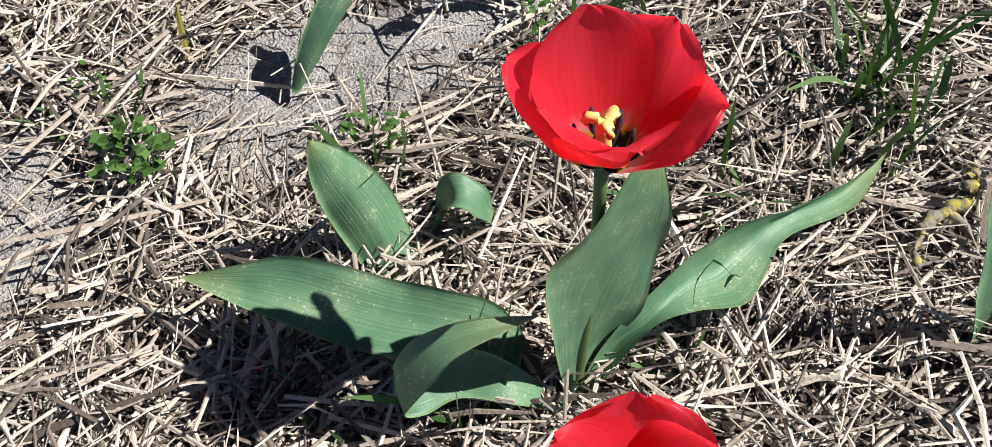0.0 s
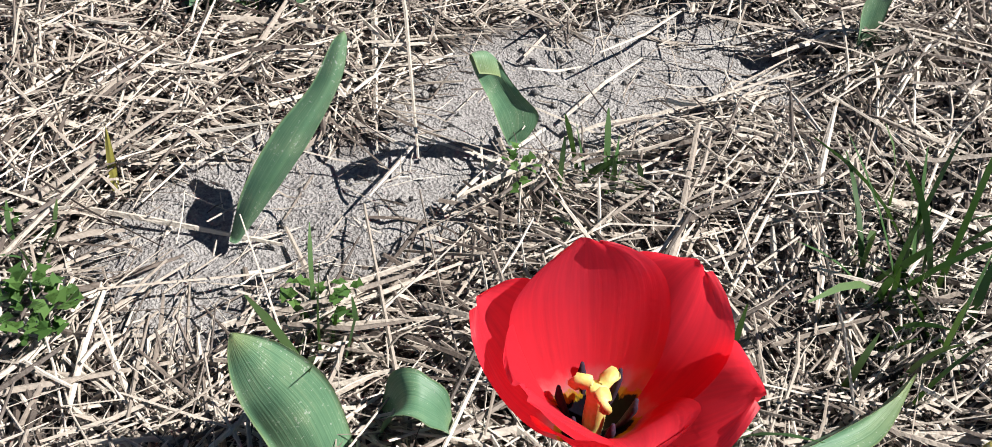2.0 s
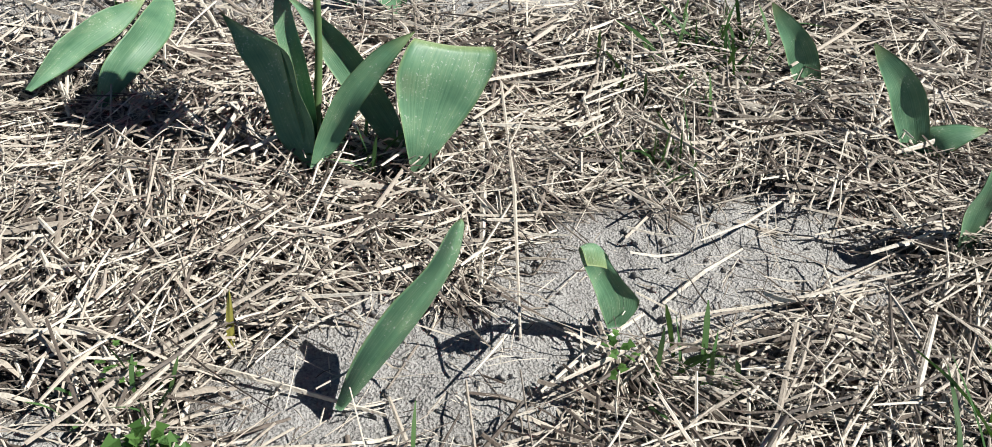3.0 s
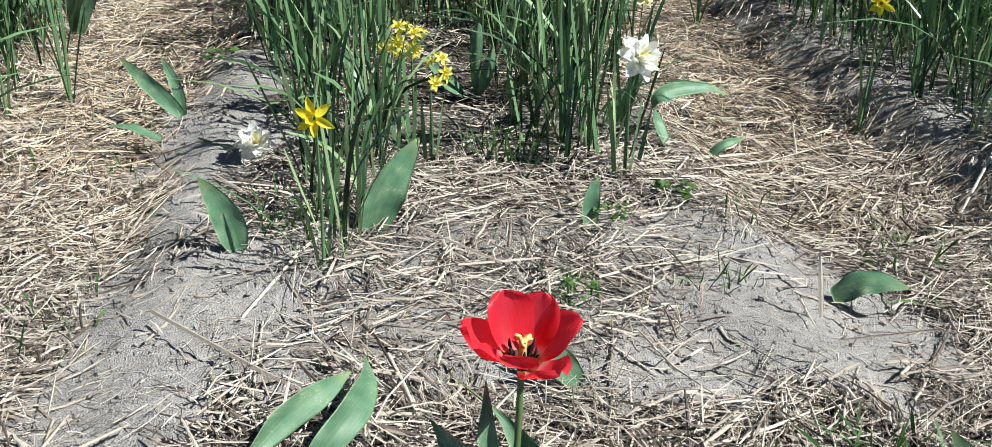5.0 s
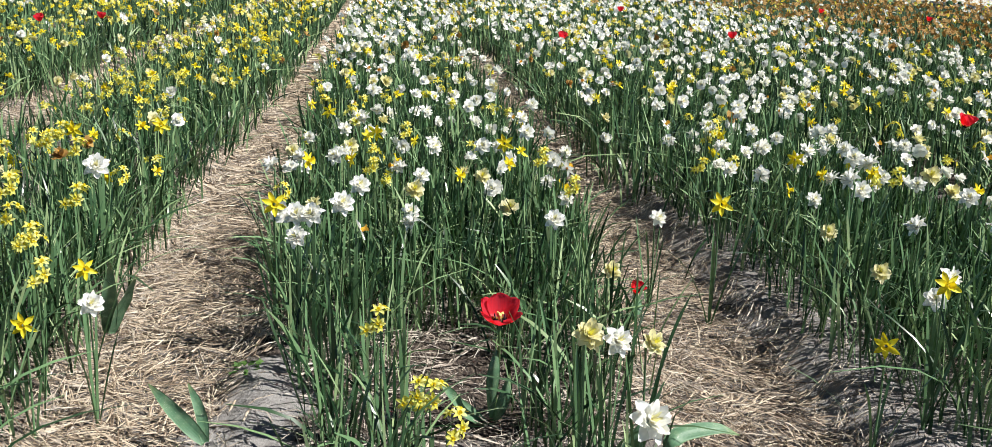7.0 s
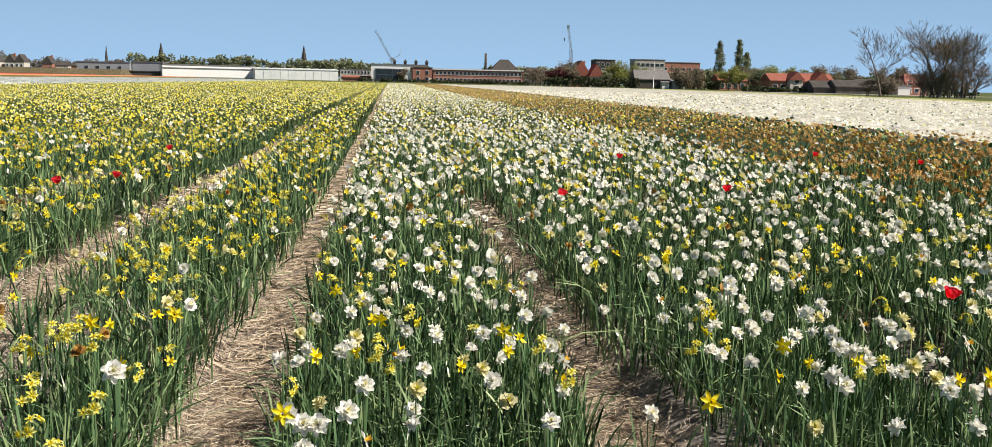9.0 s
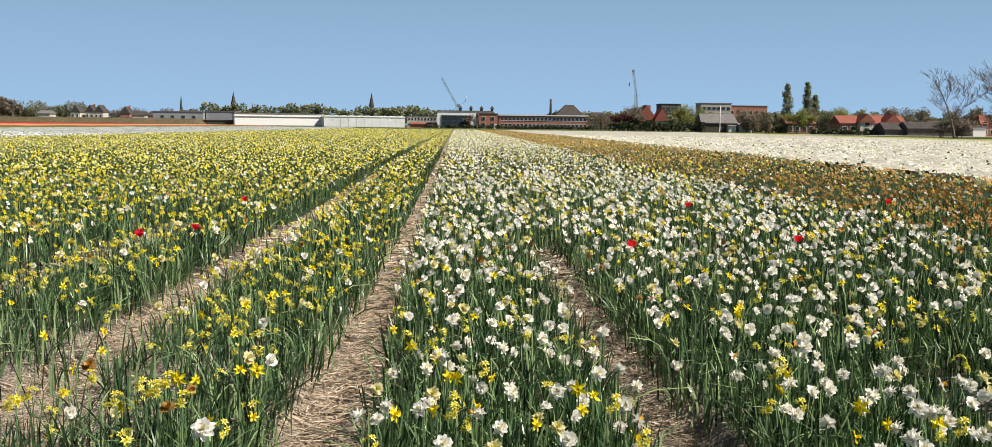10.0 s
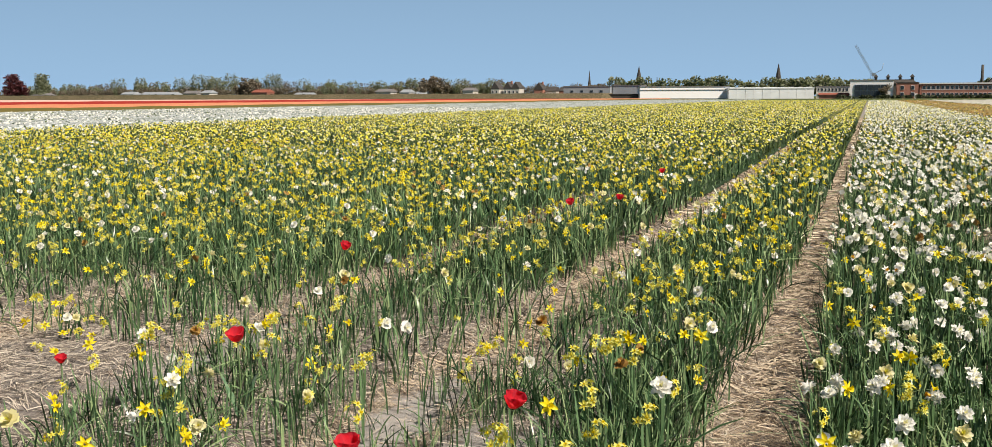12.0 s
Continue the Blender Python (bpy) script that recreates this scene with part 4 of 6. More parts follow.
def edged_leaf(name, left, right, sag=0.15, ripple=0.0, thick=0.0012, origin=(0, 0, 0)):
    """A leaf spread between two bowed edges that meet at its tip. sag: depth of the trough between them; ripple: small waves along them."""
    nv, nu = 48, 13
    a, b = spline(left, nv), spline(right, nv)
    o = Vector(origin)
    top, low = [], []
    for j in range(nv):
        t = j / (nv - 1)
        mid = (a[j] + b[j]) / 2
        tan = ((a[min(j + 1, nv - 1)] + b[min(j + 1, nv - 1)]) - (a[max(j - 1, 0)] + b[max(j - 1, 0)])).normalized()
        side = b[j] - a[j]
        w = side.length
        nor = side.cross(tan).normalized() if w > 1e-5 else Vector((0, 0, 1))
        if j and nor.dot(prev) < 0:
            nor = -nor
        elif not j and nor.z < 0:
            nor = -nor
        prev = nor
        for i in range(nu):
            u = -1 + 2 * i / (nu - 1)
            h = -sag * w * (1 - abs(u) ** 1.6) + ripple * w * math.sin(15 * t + 2.2 * u) * u * u * math.sin(math.pi * t)
            q = mid + side * (u / 2) + nor * h - o
            e = thick * (1 - 0.75 * abs(u)) * min(1, w / 0.008)
            top.append(q + nor * e / 2)
            low.append(q - nor * e / 2)
    q = grid_quads(nv, nu)
    n = nv * nu
    rim = [k for k in range(nu)] + [j * nu + nu - 1 for j in range(1, nv)] + [(nv - 1) * nu + k for k in range(nu - 2, -1, -1)] + [j * nu for j in range(nv - 2, 0, -1)]
    sides = [(rim[k], rim[(k + 1) % len(rim)], rim[(k + 1) % len(rim)] + n, rim[k] + n) for k in range(len(rim))]
    me = quad_mesh(name, [tuple(v) for v in top + low], np.concatenate([q, q[:, ::-1] + n, np.array(sides)]), [M_TULIP_LEAF])
    al, ac = np.repeat(np.linspace(0, 1, nv), nu), np.tile(np.linspace(0, 1, nu), nv)
    for key, val in (("along", al), ("across", ac)):
        me.attributes.new(key, "FLOAT", "POINT").data.foreach_set("value", np.concatenate([val, val]).astype(np.float32))
    return me


def tulip_flower(parent, at, tilt, turn, size, seed, opening=0.62, slack=0.0, slim=1.0, petals=None):
    """Six petals, pistil with a three-lobed frilled top and six anthers, as one bloom under the plant. petals: direction, opening, curl, length and width of each."""
    bloom = new("bloom")
    bloom.parent = parent
    bloom.matrix_local = Matrix.Translation(at) @ tilt @ pose(0, 0, 0, 0, 0, turn) @ Matrix.Scale(size, 4)
    r = random.Random(seed)
    if petals is None:
        petals = []
        for k in range(6):
            outer = k % 2
            petals.append((60 * k + r.uniform(-5, 5), opening * r.uniform(0.86, 1.12) + 0.10 * outer - slack * math.sin(math.radians(turn + 60 * k)), r.uniform(-0.7, 0.8), 0.074 * r.uniform(0.95, 1.05), (0.066 if not outer else 0.060) * slim * r.uniform(0.96, 1.06)))
    for k, (way, opened, curl, length, width) in enumerate(petals):
        p = part("petal", petal_mesh("petal", length, width, opened, curl, seed * 10 + k), bloom)
        p.matrix_local = pose(0, 0, 0.0015 * (1 - k % 2), 0, 0, way)
    pis = part("pistil", tube_mesh("pistil", [(0, 0, -0.002), (0, 0, 0.008), (0, 0, 0.020), (0, 0, 0.026), (0, 0, 0.028)], [0.0036, 0.0042, 0.0038, 0.0042, 0.0030], M_PISTIL), bloom, "pale yellow pistil")
    for k in range(3):
        a = 2.094 * k + 0.4
        c, s2 = math.cos(a), math.sin(a)
        lobe = tube_mesh("stigma_lobe", [(0.001 * c, 0.001 * s2, 0.024), (0.0042 * c, 0.0042 * s2, 0.0285), (0.0075 * c, 0.0075 * s2, 0.0290), (0.0088 * c, 0.0088 * s2, 0.0262), (0.0076 * c, 0.0076 * s2, 0.0238)], [0.0026, 0.0032, 0.0026, 0.0024, 0.0012], M_PISTIL, 8)
        part("stigma_lobe", lobe, pis)
    for k in range(6):
        a = 1.047 * k + 0.5
        d = Vector((math.cos(a), math.sin(a), 0))
        fil = [d * 0.004, d * 0.009 + Vector((0, 0, 0.006)), d * 0.011 + Vector((0, 0, 0.010)), d * 0.0135 + Vector((0, 0, 0.018)), d * 0.014 + Vector((0, 0, 0.024))]
        part("anther", tube_mesh("anther", fil, [0.0008, 0.0008, 0.0015, 0.0017, 0.0007], M_ANTHER, 6), bloom, "dark purple-black anther")
    return bloom


def tulip(base, head, leaves, label, turn=0, size=1.0, seed=1, tilt=(0, 0), opening=0.62, slack=0.0, slim=1.0, petals=None):
    """A red tulip: stem from base to head, its leaves as given, and the bloom."""
    t = empty("tulip", base, label, "tulip", "red tulips")
    b, h = Vector(base), Vector(head)
    mid = b.lerp(h, 0.5) + Vector((0.006, 0.004, 0))
    part("stem", tube_mesh("stem", [p - b for p in spline([b - Vector((0, 0, 0.01)), mid, h], 9)], [0.0042, 0.0042, 0.004, 0.0038, 0.0036, 0.0035, 0.0034, 0.0034, 0.0038], M_TULIP_STEM), t)
    for kw in leaves:
        part("leaf", edged_leaf("leaf", origin=base, **kw) if "left" in kw else leaf_mesh("leaf", origin=base, **kw), t)
    tulip_flower(t, h - b, pose(0, 0, 0, tilt[0], tilt[1], 0), turn, size, seed, opening, slack, slim, petals)
    return t


def lone_leaf(label, **kw):
    """A single tulip leaf that stands on the bed."""
    base = kw["pts"][0]
    ob = new("tulip_leaf", leaf_mesh("tulip_leaf", origin=base, **kw))
    ob.location = base
    return tagged(ob, label, "leaf", "lone tulip leaves")


def bowed_leaf(label, left, right, **kw):
    """A single tulip leaf spread between two edges."""
    ob = new("tulip_leaf", edged_leaf("tulip_leaf", left, right, origin=left[0], **kw))
    ob.location = left[0]
    return tagged(ob, label, "leaf", "lone tulip leaves")


# the tulip at the start
tulip((0.255, 0.024, 0), (0.268, 0.023, 0.202), [
    dict(left=[(0.244, 0.021, 0.0), (0.231, 0.071, 0.038), (0.198, 0.093, 0.052), (0.172, 0.111, 0.056), (0.145, 0.128, 0.064), (0.116, 0.144, 0.07), (0.084, 0.154, 0.066), (0.051, 0.166, 0.058)],
         right=[(0.246, 0.016, 0.0), (0.209, 0.04, 0.025), (0.179, 0.057, 0.032), (0.155, 0.069, 0.036), (0.126, 0.09, 0.04), (0.095, 0.118, 0.048), (0.07, 0.144, 0.052), (0.05, 0.165, 0.058)], sag=0.16, ripple=0.05),
    dict(left=[(0.248, 0.017, 0.0), (0.219, 0.033, 0.04), (0.197, 0.048, 0.05), (0.164, 0.051, 0.06), (0.15, 0.035, 0.08), (0.164, 0.032, 0.102), (0.193, 0.025, 0.112), (0.229, 0.015, 0.108)],
         right=[(0.248, 0.01, 0.0), (0.214, 0.012, 0.028), (0.184, 0.027, 0.034), (0.16, 0.024, 0.036), (0.149, 0.023, 0.046), (0.168, 0.015, 0.082), (0.184, 0.015, 0.098), (0.229, 0.014, 0.108)], sag=0.05, ripple=0.02),
    dict(left=[(0.249, 0.02, 0), (0.238, 0.015, 0.073), (0.232, 0.008, 0.139), (0.255, 0.015, 0.161), (0.279, 0.02, 0.184), (0.292, 0.025, 0.199)],
         right=[(0.256, 0.02, -0.004), (0.279, 0.03, 0.02), (0.301, 0.03, 0.057), (0.311, 0.028, 0.104), (0.312, 0.026, 0.143), (0.304, 0.028, 0.191)], sag=0.03, ripple=0.03),
    dict(left=[(0.254, 0.021, 0), (0.281, 0.027, 0.04), (0.337, 0.043, 0.064), (0.367, 0.05, 0.066), (0.399, 0.057, 0.06), (0.435, 0.062, 0.05), (0.494, 0.075, 0.04), (0.529, 0.093, 0.03)],
         right=[(0.258, 0.013, 0), (0.303, 0.018, 0.045), (0.334, 0.019, 0.045), (0.368, 0.017, 0.036), (0.395, 0.032, 0.035), (0.422, 0.052, 0.036), (0.481, 0.061, 0.028), (0.529, 0.092, 0.03)], sag=0.46, ripple=0.06),
], "wide open red tulip with broad grey-green leaves on straw", 0, 1.0, 1, (0, 0),
    petals=[(80, 0.50, 0.3, 0.074, 0.060), (20, 0.78, 0.2, 0.074, 0.058), (-40, 0.98, 0.6, 0.070, 0.056), (-98, 0.60, 3.6, 0.060, 0.058), (-162, 0.60, 0.6, 0.064, 0.060), (140, 0.80, 0.4, 0.070, 0.052)])
lone_leaf("single upright grey-green tulip leaf standing in straw", pts=[(0.187, 0.143, 0), (0.177, 0.166, 0.05), (0.162, 0.175, 0.09), (0.150, 0.181, 0.122)], width=0.046, across=(0.9, 0.28, 0.2), fold=-0.5, wave=0.04, mat=M_TULIP_LEAF)
lone_leaf("small curled tulip leaf lying on straw", pts=[(0.221, 0.181, 0), (0.233, 0.166, 0.045), (0.247, 0.158, 0.04), (0.258, 0.155, 0.012)], width=0.034, across=(0.4, 0.85, 0.0), fold=-0.5, wave=0.1)
bowed_leaf("narrow folded green tulip leaf with a pale edge", left=[(0.163, 0.357, 0.01), (0.18, 0.364, 0.049), (0.206, 0.373, 0.082), (0.236, 0.382, 0.107), (0.255, 0.39, 0.132), (0.265, 0.396, 0.135)],
           right=[(0.17, 0.357, 0.008), (0.199, 0.362, 0.039), (0.232, 0.372, 0.074), (0.257, 0.382, 0.107), (0.265, 0.39, 0.13), (0.265, 0.396, 0.135)], sag=-0.38, ripple=0.02)
bowed_leaf("short tulip leaf with a curled top on bare sand", left=[(0.381, 0.388, 0.009), (0.369, 0.386, 0.042), (0.358, 0.384, 0.074), (0.346, 0.378, 0.104), (0.342, 0.366, 0.118), (0.346, 0.36, 0.106)],
           right=[(0.393, 0.388, 0.009), (0.406, 0.39, 0.029), (0.39, 0.392, 0.054), (0.375, 0.388, 0.082), (0.365, 0.376, 0.102), (0.364, 0.366, 0.094)], sag=0.12, ripple=0.06)
lone_leaf("thin yellowed sprout in the straw", pts=[(0.095, 0.439, 0), (0.098, 0.446, 0.03), (0.101, 0.449, 0.056)], width=0.006, fold=0.3, wave=0.0, mat=M_SPROUT, thick=0.003)
lone_leaf("upright green tulip leaf beside the twig", pts=[(0.503, -0.045, 0), (0.492, -0.036, 0.08), (0.476, -0.028, 0.15)], width=0.026, across=(0.9, 0.3, 0.1), fold=0.4, wave=0.05)
# the tulip by the camera
tulip((0.204, -0.18, 0), (0.200, -0.143, 0.160), [
    dict(pts=[(0.236, -0.18, 0), (0.26, -0.2, 0.06), (0.31, -0.23, 0.09)], width=0.04, across=(0.5, 0.7, 0.3), fold=0.3),
    dict(pts=[(0.236, -0.18, 0), (0.19, -0.21, 0.05), (0.14, -0.25, 0.06)], width=0.04, across=(0.7, -0.5, 0.2), fold=0.3),
], "red tulip with glossy petals standing close in straw", 0, 0.96, 4, (0, 0),
    petals=[(62, 0.80, 0.9, 0.070, 0.070), (2, 0.62, 0.5, 0.070, 0.066), (-58, 0.6, 0.4, 0.070, 0.066), (-118, 0.6, 0.4, 0.070, 0.064), (182, 0.6, 0.4, 0.070, 0.066), (122, 0.62, 0.5, 0.070, 0.066)])
# the second tulip
tulip((0.185, 0.668, 0), (0.208, 0.712, 0.2085), [
    dict(left=[(0.181, 0.652, 0.011), (0.16, 0.672, 0.028), (0.149, 0.685, 0.066), (0.136, 0.705, 0.101), (0.128, 0.72, 0.12), (0.122, 0.735, 0.134)],
         right=[(0.185, 0.647, 0.021), (0.188, 0.655, 0.052), (0.181, 0.662, 0.088), (0.171, 0.678, 0.119), (0.145, 0.7, 0.132), (0.123, 0.735, 0.133)], sag=0.3, ripple=0.06),
    dict(left=[(0.182, 0.66, 0.006), (0.176, 0.675, 0.05), (0.17, 0.685, 0.103), (0.166, 0.7, 0.135), (0.171, 0.712, 0.162), (0.176, 0.73, 0.178)],
         right=[(0.188, 0.657, 0.012), (0.193, 0.668, 0.057), (0.19, 0.68, 0.103), (0.185, 0.69, 0.132), (0.181, 0.71, 0.158), (0.177, 0.73, 0.178)], sag=0.25, ripple=0.03),
    dict(left=[(0.181, 0.644, 0.016), (0.19, 0.65, 0.044), (0.207, 0.652, 0.08), (0.226, 0.655, 0.104), (0.254, 0.66, 0.125), (0.287, 0.668, 0.132)],
         right=[(0.186, 0.642, 0.017), (0.208, 0.645, 0.034), (0.23, 0.645, 0.073), (0.248, 0.648, 0.095), (0.265, 0.655, 0.113), (0.287, 0.668, 0.131)], sag=0.3, ripple=0.06),
    dict(left=[(0.273, 0.647, 0.005), (0.252, 0.67, 0.02), (0.23, 0.685, 0.054), (0.207, 0.705, 0.092), (0.186, 0.74, 0.134), (0.148, 0.78, 0.151)],
         right=[(0.276, 0.647, 0.006), (0.269, 0.675, 0.041), (0.25, 0.69, 0.082), (0.227, 0.705, 0.115), (0.2, 0.735, 0.13), (0.149, 0.78, 0.151)], sag=0.2, ripple=0.03),
    dict(left=[(0.272, 0.622, 0.006), (0.267, 0.625, 0.044), (0.264, 0.638, 0.079), (0.266, 0.646, 0.108), (0.278, 0.658, 0.123), (0.286, 0.668, 0.125)],
         right=[(0.275, 0.622, 0.007), (0.3, 0.625, 0.031), (0.332, 0.641, 0.06), (0.352, 0.648, 0.085), (0.361, 0.661, 0.101), (0.36, 0.671, 0.106)], sag=0.06, ripple=0.03),
], "open red tulip on a thin stem among upright leaves", 0, 1.0, 2, (6, 0),
    petals=[(112, 0.74, 0.3, 0.068, 0.052), (56, 0.78, 0.3, 0.068, 0.052), (2, 1.02, 0.2, 0.070, 0.054), (-62, 1.36, 0.3, 0.062, 0.052), (-125, 1.02, 0.9, 0.062, 0.060), (172, 1.12, 0.4, 0.070, 0.054)])
bowed_leaf("arched tulip leaf, its tip touching another", left=[(-0.076, 0.816, 0.03), (-0.043, 0.887, 0.045), (-0.001, 0.921, 0.055), (0.042, 0.954, 0.05)], right=[(-0.07, 0.811, 0.03), (-0.02, 0.859, 0.035), (0.022, 0.91, 0.04), (0.043, 0.949, 0.05)], sag=-0.12, ripple=0.05)
bowed_leaf("broad pale green tulip leaf leaning on straw", left=[(-0.016, 0.818, 0.0), (-0.002, 0.828, 0.04), (0.03, 0.87, 0.06), (0.055, 0.933, 0.06), (0.059, 0.98, 0.055)], right=[(-0.008, 0.813, 0.0), (0.031, 0.825, 0.03), (0.063, 0.861, 0.045), (0.073, 0.915, 0.05), (0.06, 0.976, 0.055)], sag=-0.10, ripple=0.06)
for pts, w, ac, lab in [
    ([(0.326, 0.966, 0), (0.301, 0.963, 0.04), (0.277, 0.957, 0.08)], 0.034, (0.6, 0.4, 0.6), "green tulip leaf behind a red tulip"),
    ([(0.271, 0.984, 0), (0.266, 0.99, 0.03), (0.263, 0.992, 0.055)], 0.018, (1, 0, 0), "narrow shaded tulip leaf in straw"),
    ([(0.720, 0.689, 0), (0.700, 0.700, 0.05), (0.666, 0.712, 0.098)], 0.032, (0.9, -0.1, 0.5), "small wavy tulip leaf standing in straw"),
    ([(0.761, 0.550, 0), (0.736, 0.565, 0.07), (0.698, 0.579, 0.12)], 0.034, (0.9, -0.1, 0.5), "upright tulip leaf at the straw's edge"),
    ([(0.720, 0.418, 0), (0.716, 0.412, 0.07), (0.722, 0.410, 0.13)], 0.036, (0.9, 0.2, 0.2), "upright wavy tulip leaf standing in straw"),
    ([(-0.686, 2.74, -0.02), (-0.665, 2.68, 0.1), (-0.64, 2.62, 0.22)], 0.045, (0.9, 0.3, 0), "tall dark tulip leaf at the edge of a daffodil bed"),
    ([(-0.68, 2.73, -0.02), (-0.63, 2.70, 0.09), (-0.585, 2.66, 0.17)], 0.04, (0.7, 0.6, 0.2), "dark tulip leaf leaning over the path"),
    ([(0.758, 0.552, 0), (0.775, 0.540, 0.03), (0.815, 0.53, 0.04)], 0.032, (-0.3, 0.9, 0.2), "low tulip leaf spreading over straw"),
    ([(0.749, 1.168, 0), (0.793, 1.150, 0.032), (0.845, 1.121, 0.03)], 0.048, (0.2, 0.9, 0.4), "pale green tulip leaf bent low over sand"),
    ([(0.432, 1.403, 0), (0.436, 1.42, 0.05), (0.449, 1.434, 0.085)], 0.028, (1, -0.1, 0), "small upright leaf on the bed's edge"),
    ([(-0.134, 1.383, 0), (-0.150, 1.387, 0.06), (-0.185, 1.389, 0.122)], 0.048, (0.9, 0.2, 0.4), "broad green leaf on a sandy mound"),
    ([(0.071, 1.435, 0), (0.103, 1.445, 0.07), (0.157, 1.480, 0.145)], 0.064, (0.9, 0.1, -0.3), "large pale leaf leaning out of the straw"),
    ([(-0.312, 2.039, -0.01), (-0.375, 2.062, 0.05), (-0.441, 2.106, 0.1)], 0.034, (0.5, 0.3, 0.8), "long dark tulip leaf at the path's edge"),
    ([(-0.310, 2.039, -0.01), (-0.325, 2.07, 0.05), (-0.357, 2.11, 0.1)], 0.026, (0.9, 0, 0.3), "narrow dark tulip leaf at the path's edge"),
    ([(-0.333, 1.896, -0.01), (-0.387, 1.90, 0.015), (-0.439, 1.918, 0.015)], 0.022, (0.1, 0.9, 0.3), "leaf lying flat on the path's straw"),
    ([(0.663, 1.737, 0), (0.640, 1.78, 0.06), (0.668, 1.82, 0.098), (0.76, 1.85, 0.098), (0.816, 1.86, 0.075)], 0.040, (0.3, 0.8, 0.5), "tulip leaf arching over towards the path"),
    ([(0.577, 1.896, 0), (0.605, 1.892, 0.06), (0.641, 1.89, 0.12)], 0.04, (0.9, -0.2, -0.4), "pale upright leaf under a white bloom"),
    ([(0.729, 1.718, -0.01), (0.766, 1.725, 0.022), (0.823, 1.756, 0.02)], 0.024, (-0.2, 0.9, 0.3), "small leaf lying at the path's edge"),
]:
    lone_leaf(lab, pts=pts, width=w, across=ac, fold=0.35, wave=0.08)
# the third tulip, among the first clumps
tulip((0.319, 2.095, 0), (0.320, 2.035, 0.262), [
    dict(left=[(0.312, 2.10, 0), (0.275, 2.09, 0.04), (0.243, 2.085, 0.070), (0.222, 2.085, 0.092), (0.196, 2.085, 0.106)], right=[(0.318, 2.085, 0), (0.283, 2.06, 0.012), (0.252, 2.06, 0.030), (0.225, 2.065, 0.062), (0.195, 2.08, 0.104)], sag=0.2, ripple=0.04),
    dict(left=[(0.314, 2.09, 0), (0.302, 2.07, 0.07), (0.299, 2.06, 0.13), (0.308, 2.06, 0.17), (0.318, 2.06, 0.20)], right=[(0.322, 2.085, 0), (0.322, 2.065, 0.07), (0.328, 2.055, 0.13), (0.325, 2.055, 0.17), (0.319, 2.06, 0.20)], sag=0.25, ripple=0.02),
    dict(left=[(0.317, 2.09, 0), (0.322, 2.07, 0.05), (0.333, 2.07, 0.09), (0.352, 2.07, 0.132)], right=[(0.324, 2.085, 0), (0.342, 2.06, 0.04), (0.356, 2.06, 0.085), (0.353, 2.07, 0.131)], sag=0.3, ripple=0.02),
], "open red tulip rising between daffodil clumps", 0, 0.92, 3, (16, 0),
    petals=[(90, 0.62, 0.2, 0.070, 0.062), (28, 0.86, 0.3, 0.072, 0.054), (-35, 1.05, 0.5, 0.068, 0.052), (-92, 0.98, 1.6, 0.062, 0.058), (-150, 1.02, 0.5, 0.068, 0.052), (150, 0.86, 0.3, 0.072, 0.054)])
lone_leaf("pale dried stalk standing in sand", pts=[(0.705, 1.101, 0), (0.701, 1.112, 0.05), (0.698, 1.125, 0.095)], width=0.008, fold=0.2, wave=0, mat=M_STRAW, thick=0.004)


# ---- simpler tulips farther off ----
def far_tulip(place, tall, seed, size=1.0, label="small red tulip standing out among daffodils"):
    t = empty("tulip", place, label, "tulip", "red tulips")
    part("stem", tube_mesh("stem", [(0, 0, -0.01), (0.004, 0, tall * 0.5), (0, 0, tall)], [0.004, 0.0036, 0.0034], M_TULIP_STEM, 6), t)
    for k in range(2):
        a = 2.5 * k + seed
        d = Vector((math.cos(a), math.sin(a), 0))
        part("leaf", leaf_mesh("leaf", [(0, 0, 0), tuple(d * 0.04 + Vector((0, 0, tall * 0.35))), tuple(d * 0.09 + Vector((0, 0, tall * 0.62)))], 0.045, (-d.y, d.x, 0), 0.4), t)
    r = random.Random(seed)
    bloom = new("bloom")
    bloom.parent = t
    bloom.matrix_local = Matrix.Translation((0, 0, tall)) @ pose(0, 0, 0, r.uniform(5, 25), r.uniform(-10, 10), r.uniform(0, 60)) @ Matrix.Scale(size, 4)
    for k in range(6):
        p = part("petal", petal_mesh("petal", 0.068, 0.056, 0.62 + 0.1 * (k % 2), 0.2, seed * 7 + k), bloom)
        p.matrix_local = pose(0, 0, 0, 0, 0, 60 * k)
    return t


for k, (x, y, tall) in enumerate([(0.825, 2.84, 0.10), (-2.43, 9.65, 0.34), (-2.69, 8.8, 0.37), (-3.52, 5.95, 0.37), (1.46, 8.05, 0.36), (2.62, 4.22, 0.37), (-2.62, 3.31, 0.33), (-1.22, 2.80, 0.33), (-1.54, 2.26, 0.32),
                                 (-3.25, 2.97, 0.3), (-2.66, 13.15, 0.36), (3.01, 8.56, 0.36), (2.91, 12.4, 0.36), (5.75, 13.2, 0.37), (6.57, 11.95, 0.37)]):
    far_tulip((x, y, float(ground_height(np.array(x), np.array(y)))), tall, k + 20, 0.62 if k in (0, 9) else 1.0)


# ---- daffodils that can be told apart ----
def tpl_mesh(name, tpl, pick=None):
    v, q, ix = tpl
    if pick is not None:
        q, ix = q[ix == pick], ix[ix == pick]
        used, inv = np.unique(q, return_inverse=True)
        v, q = v[used], inv.reshape(-1, 4)
    return quad_mesh(name, v, q, FLOWER_MATS, ix)


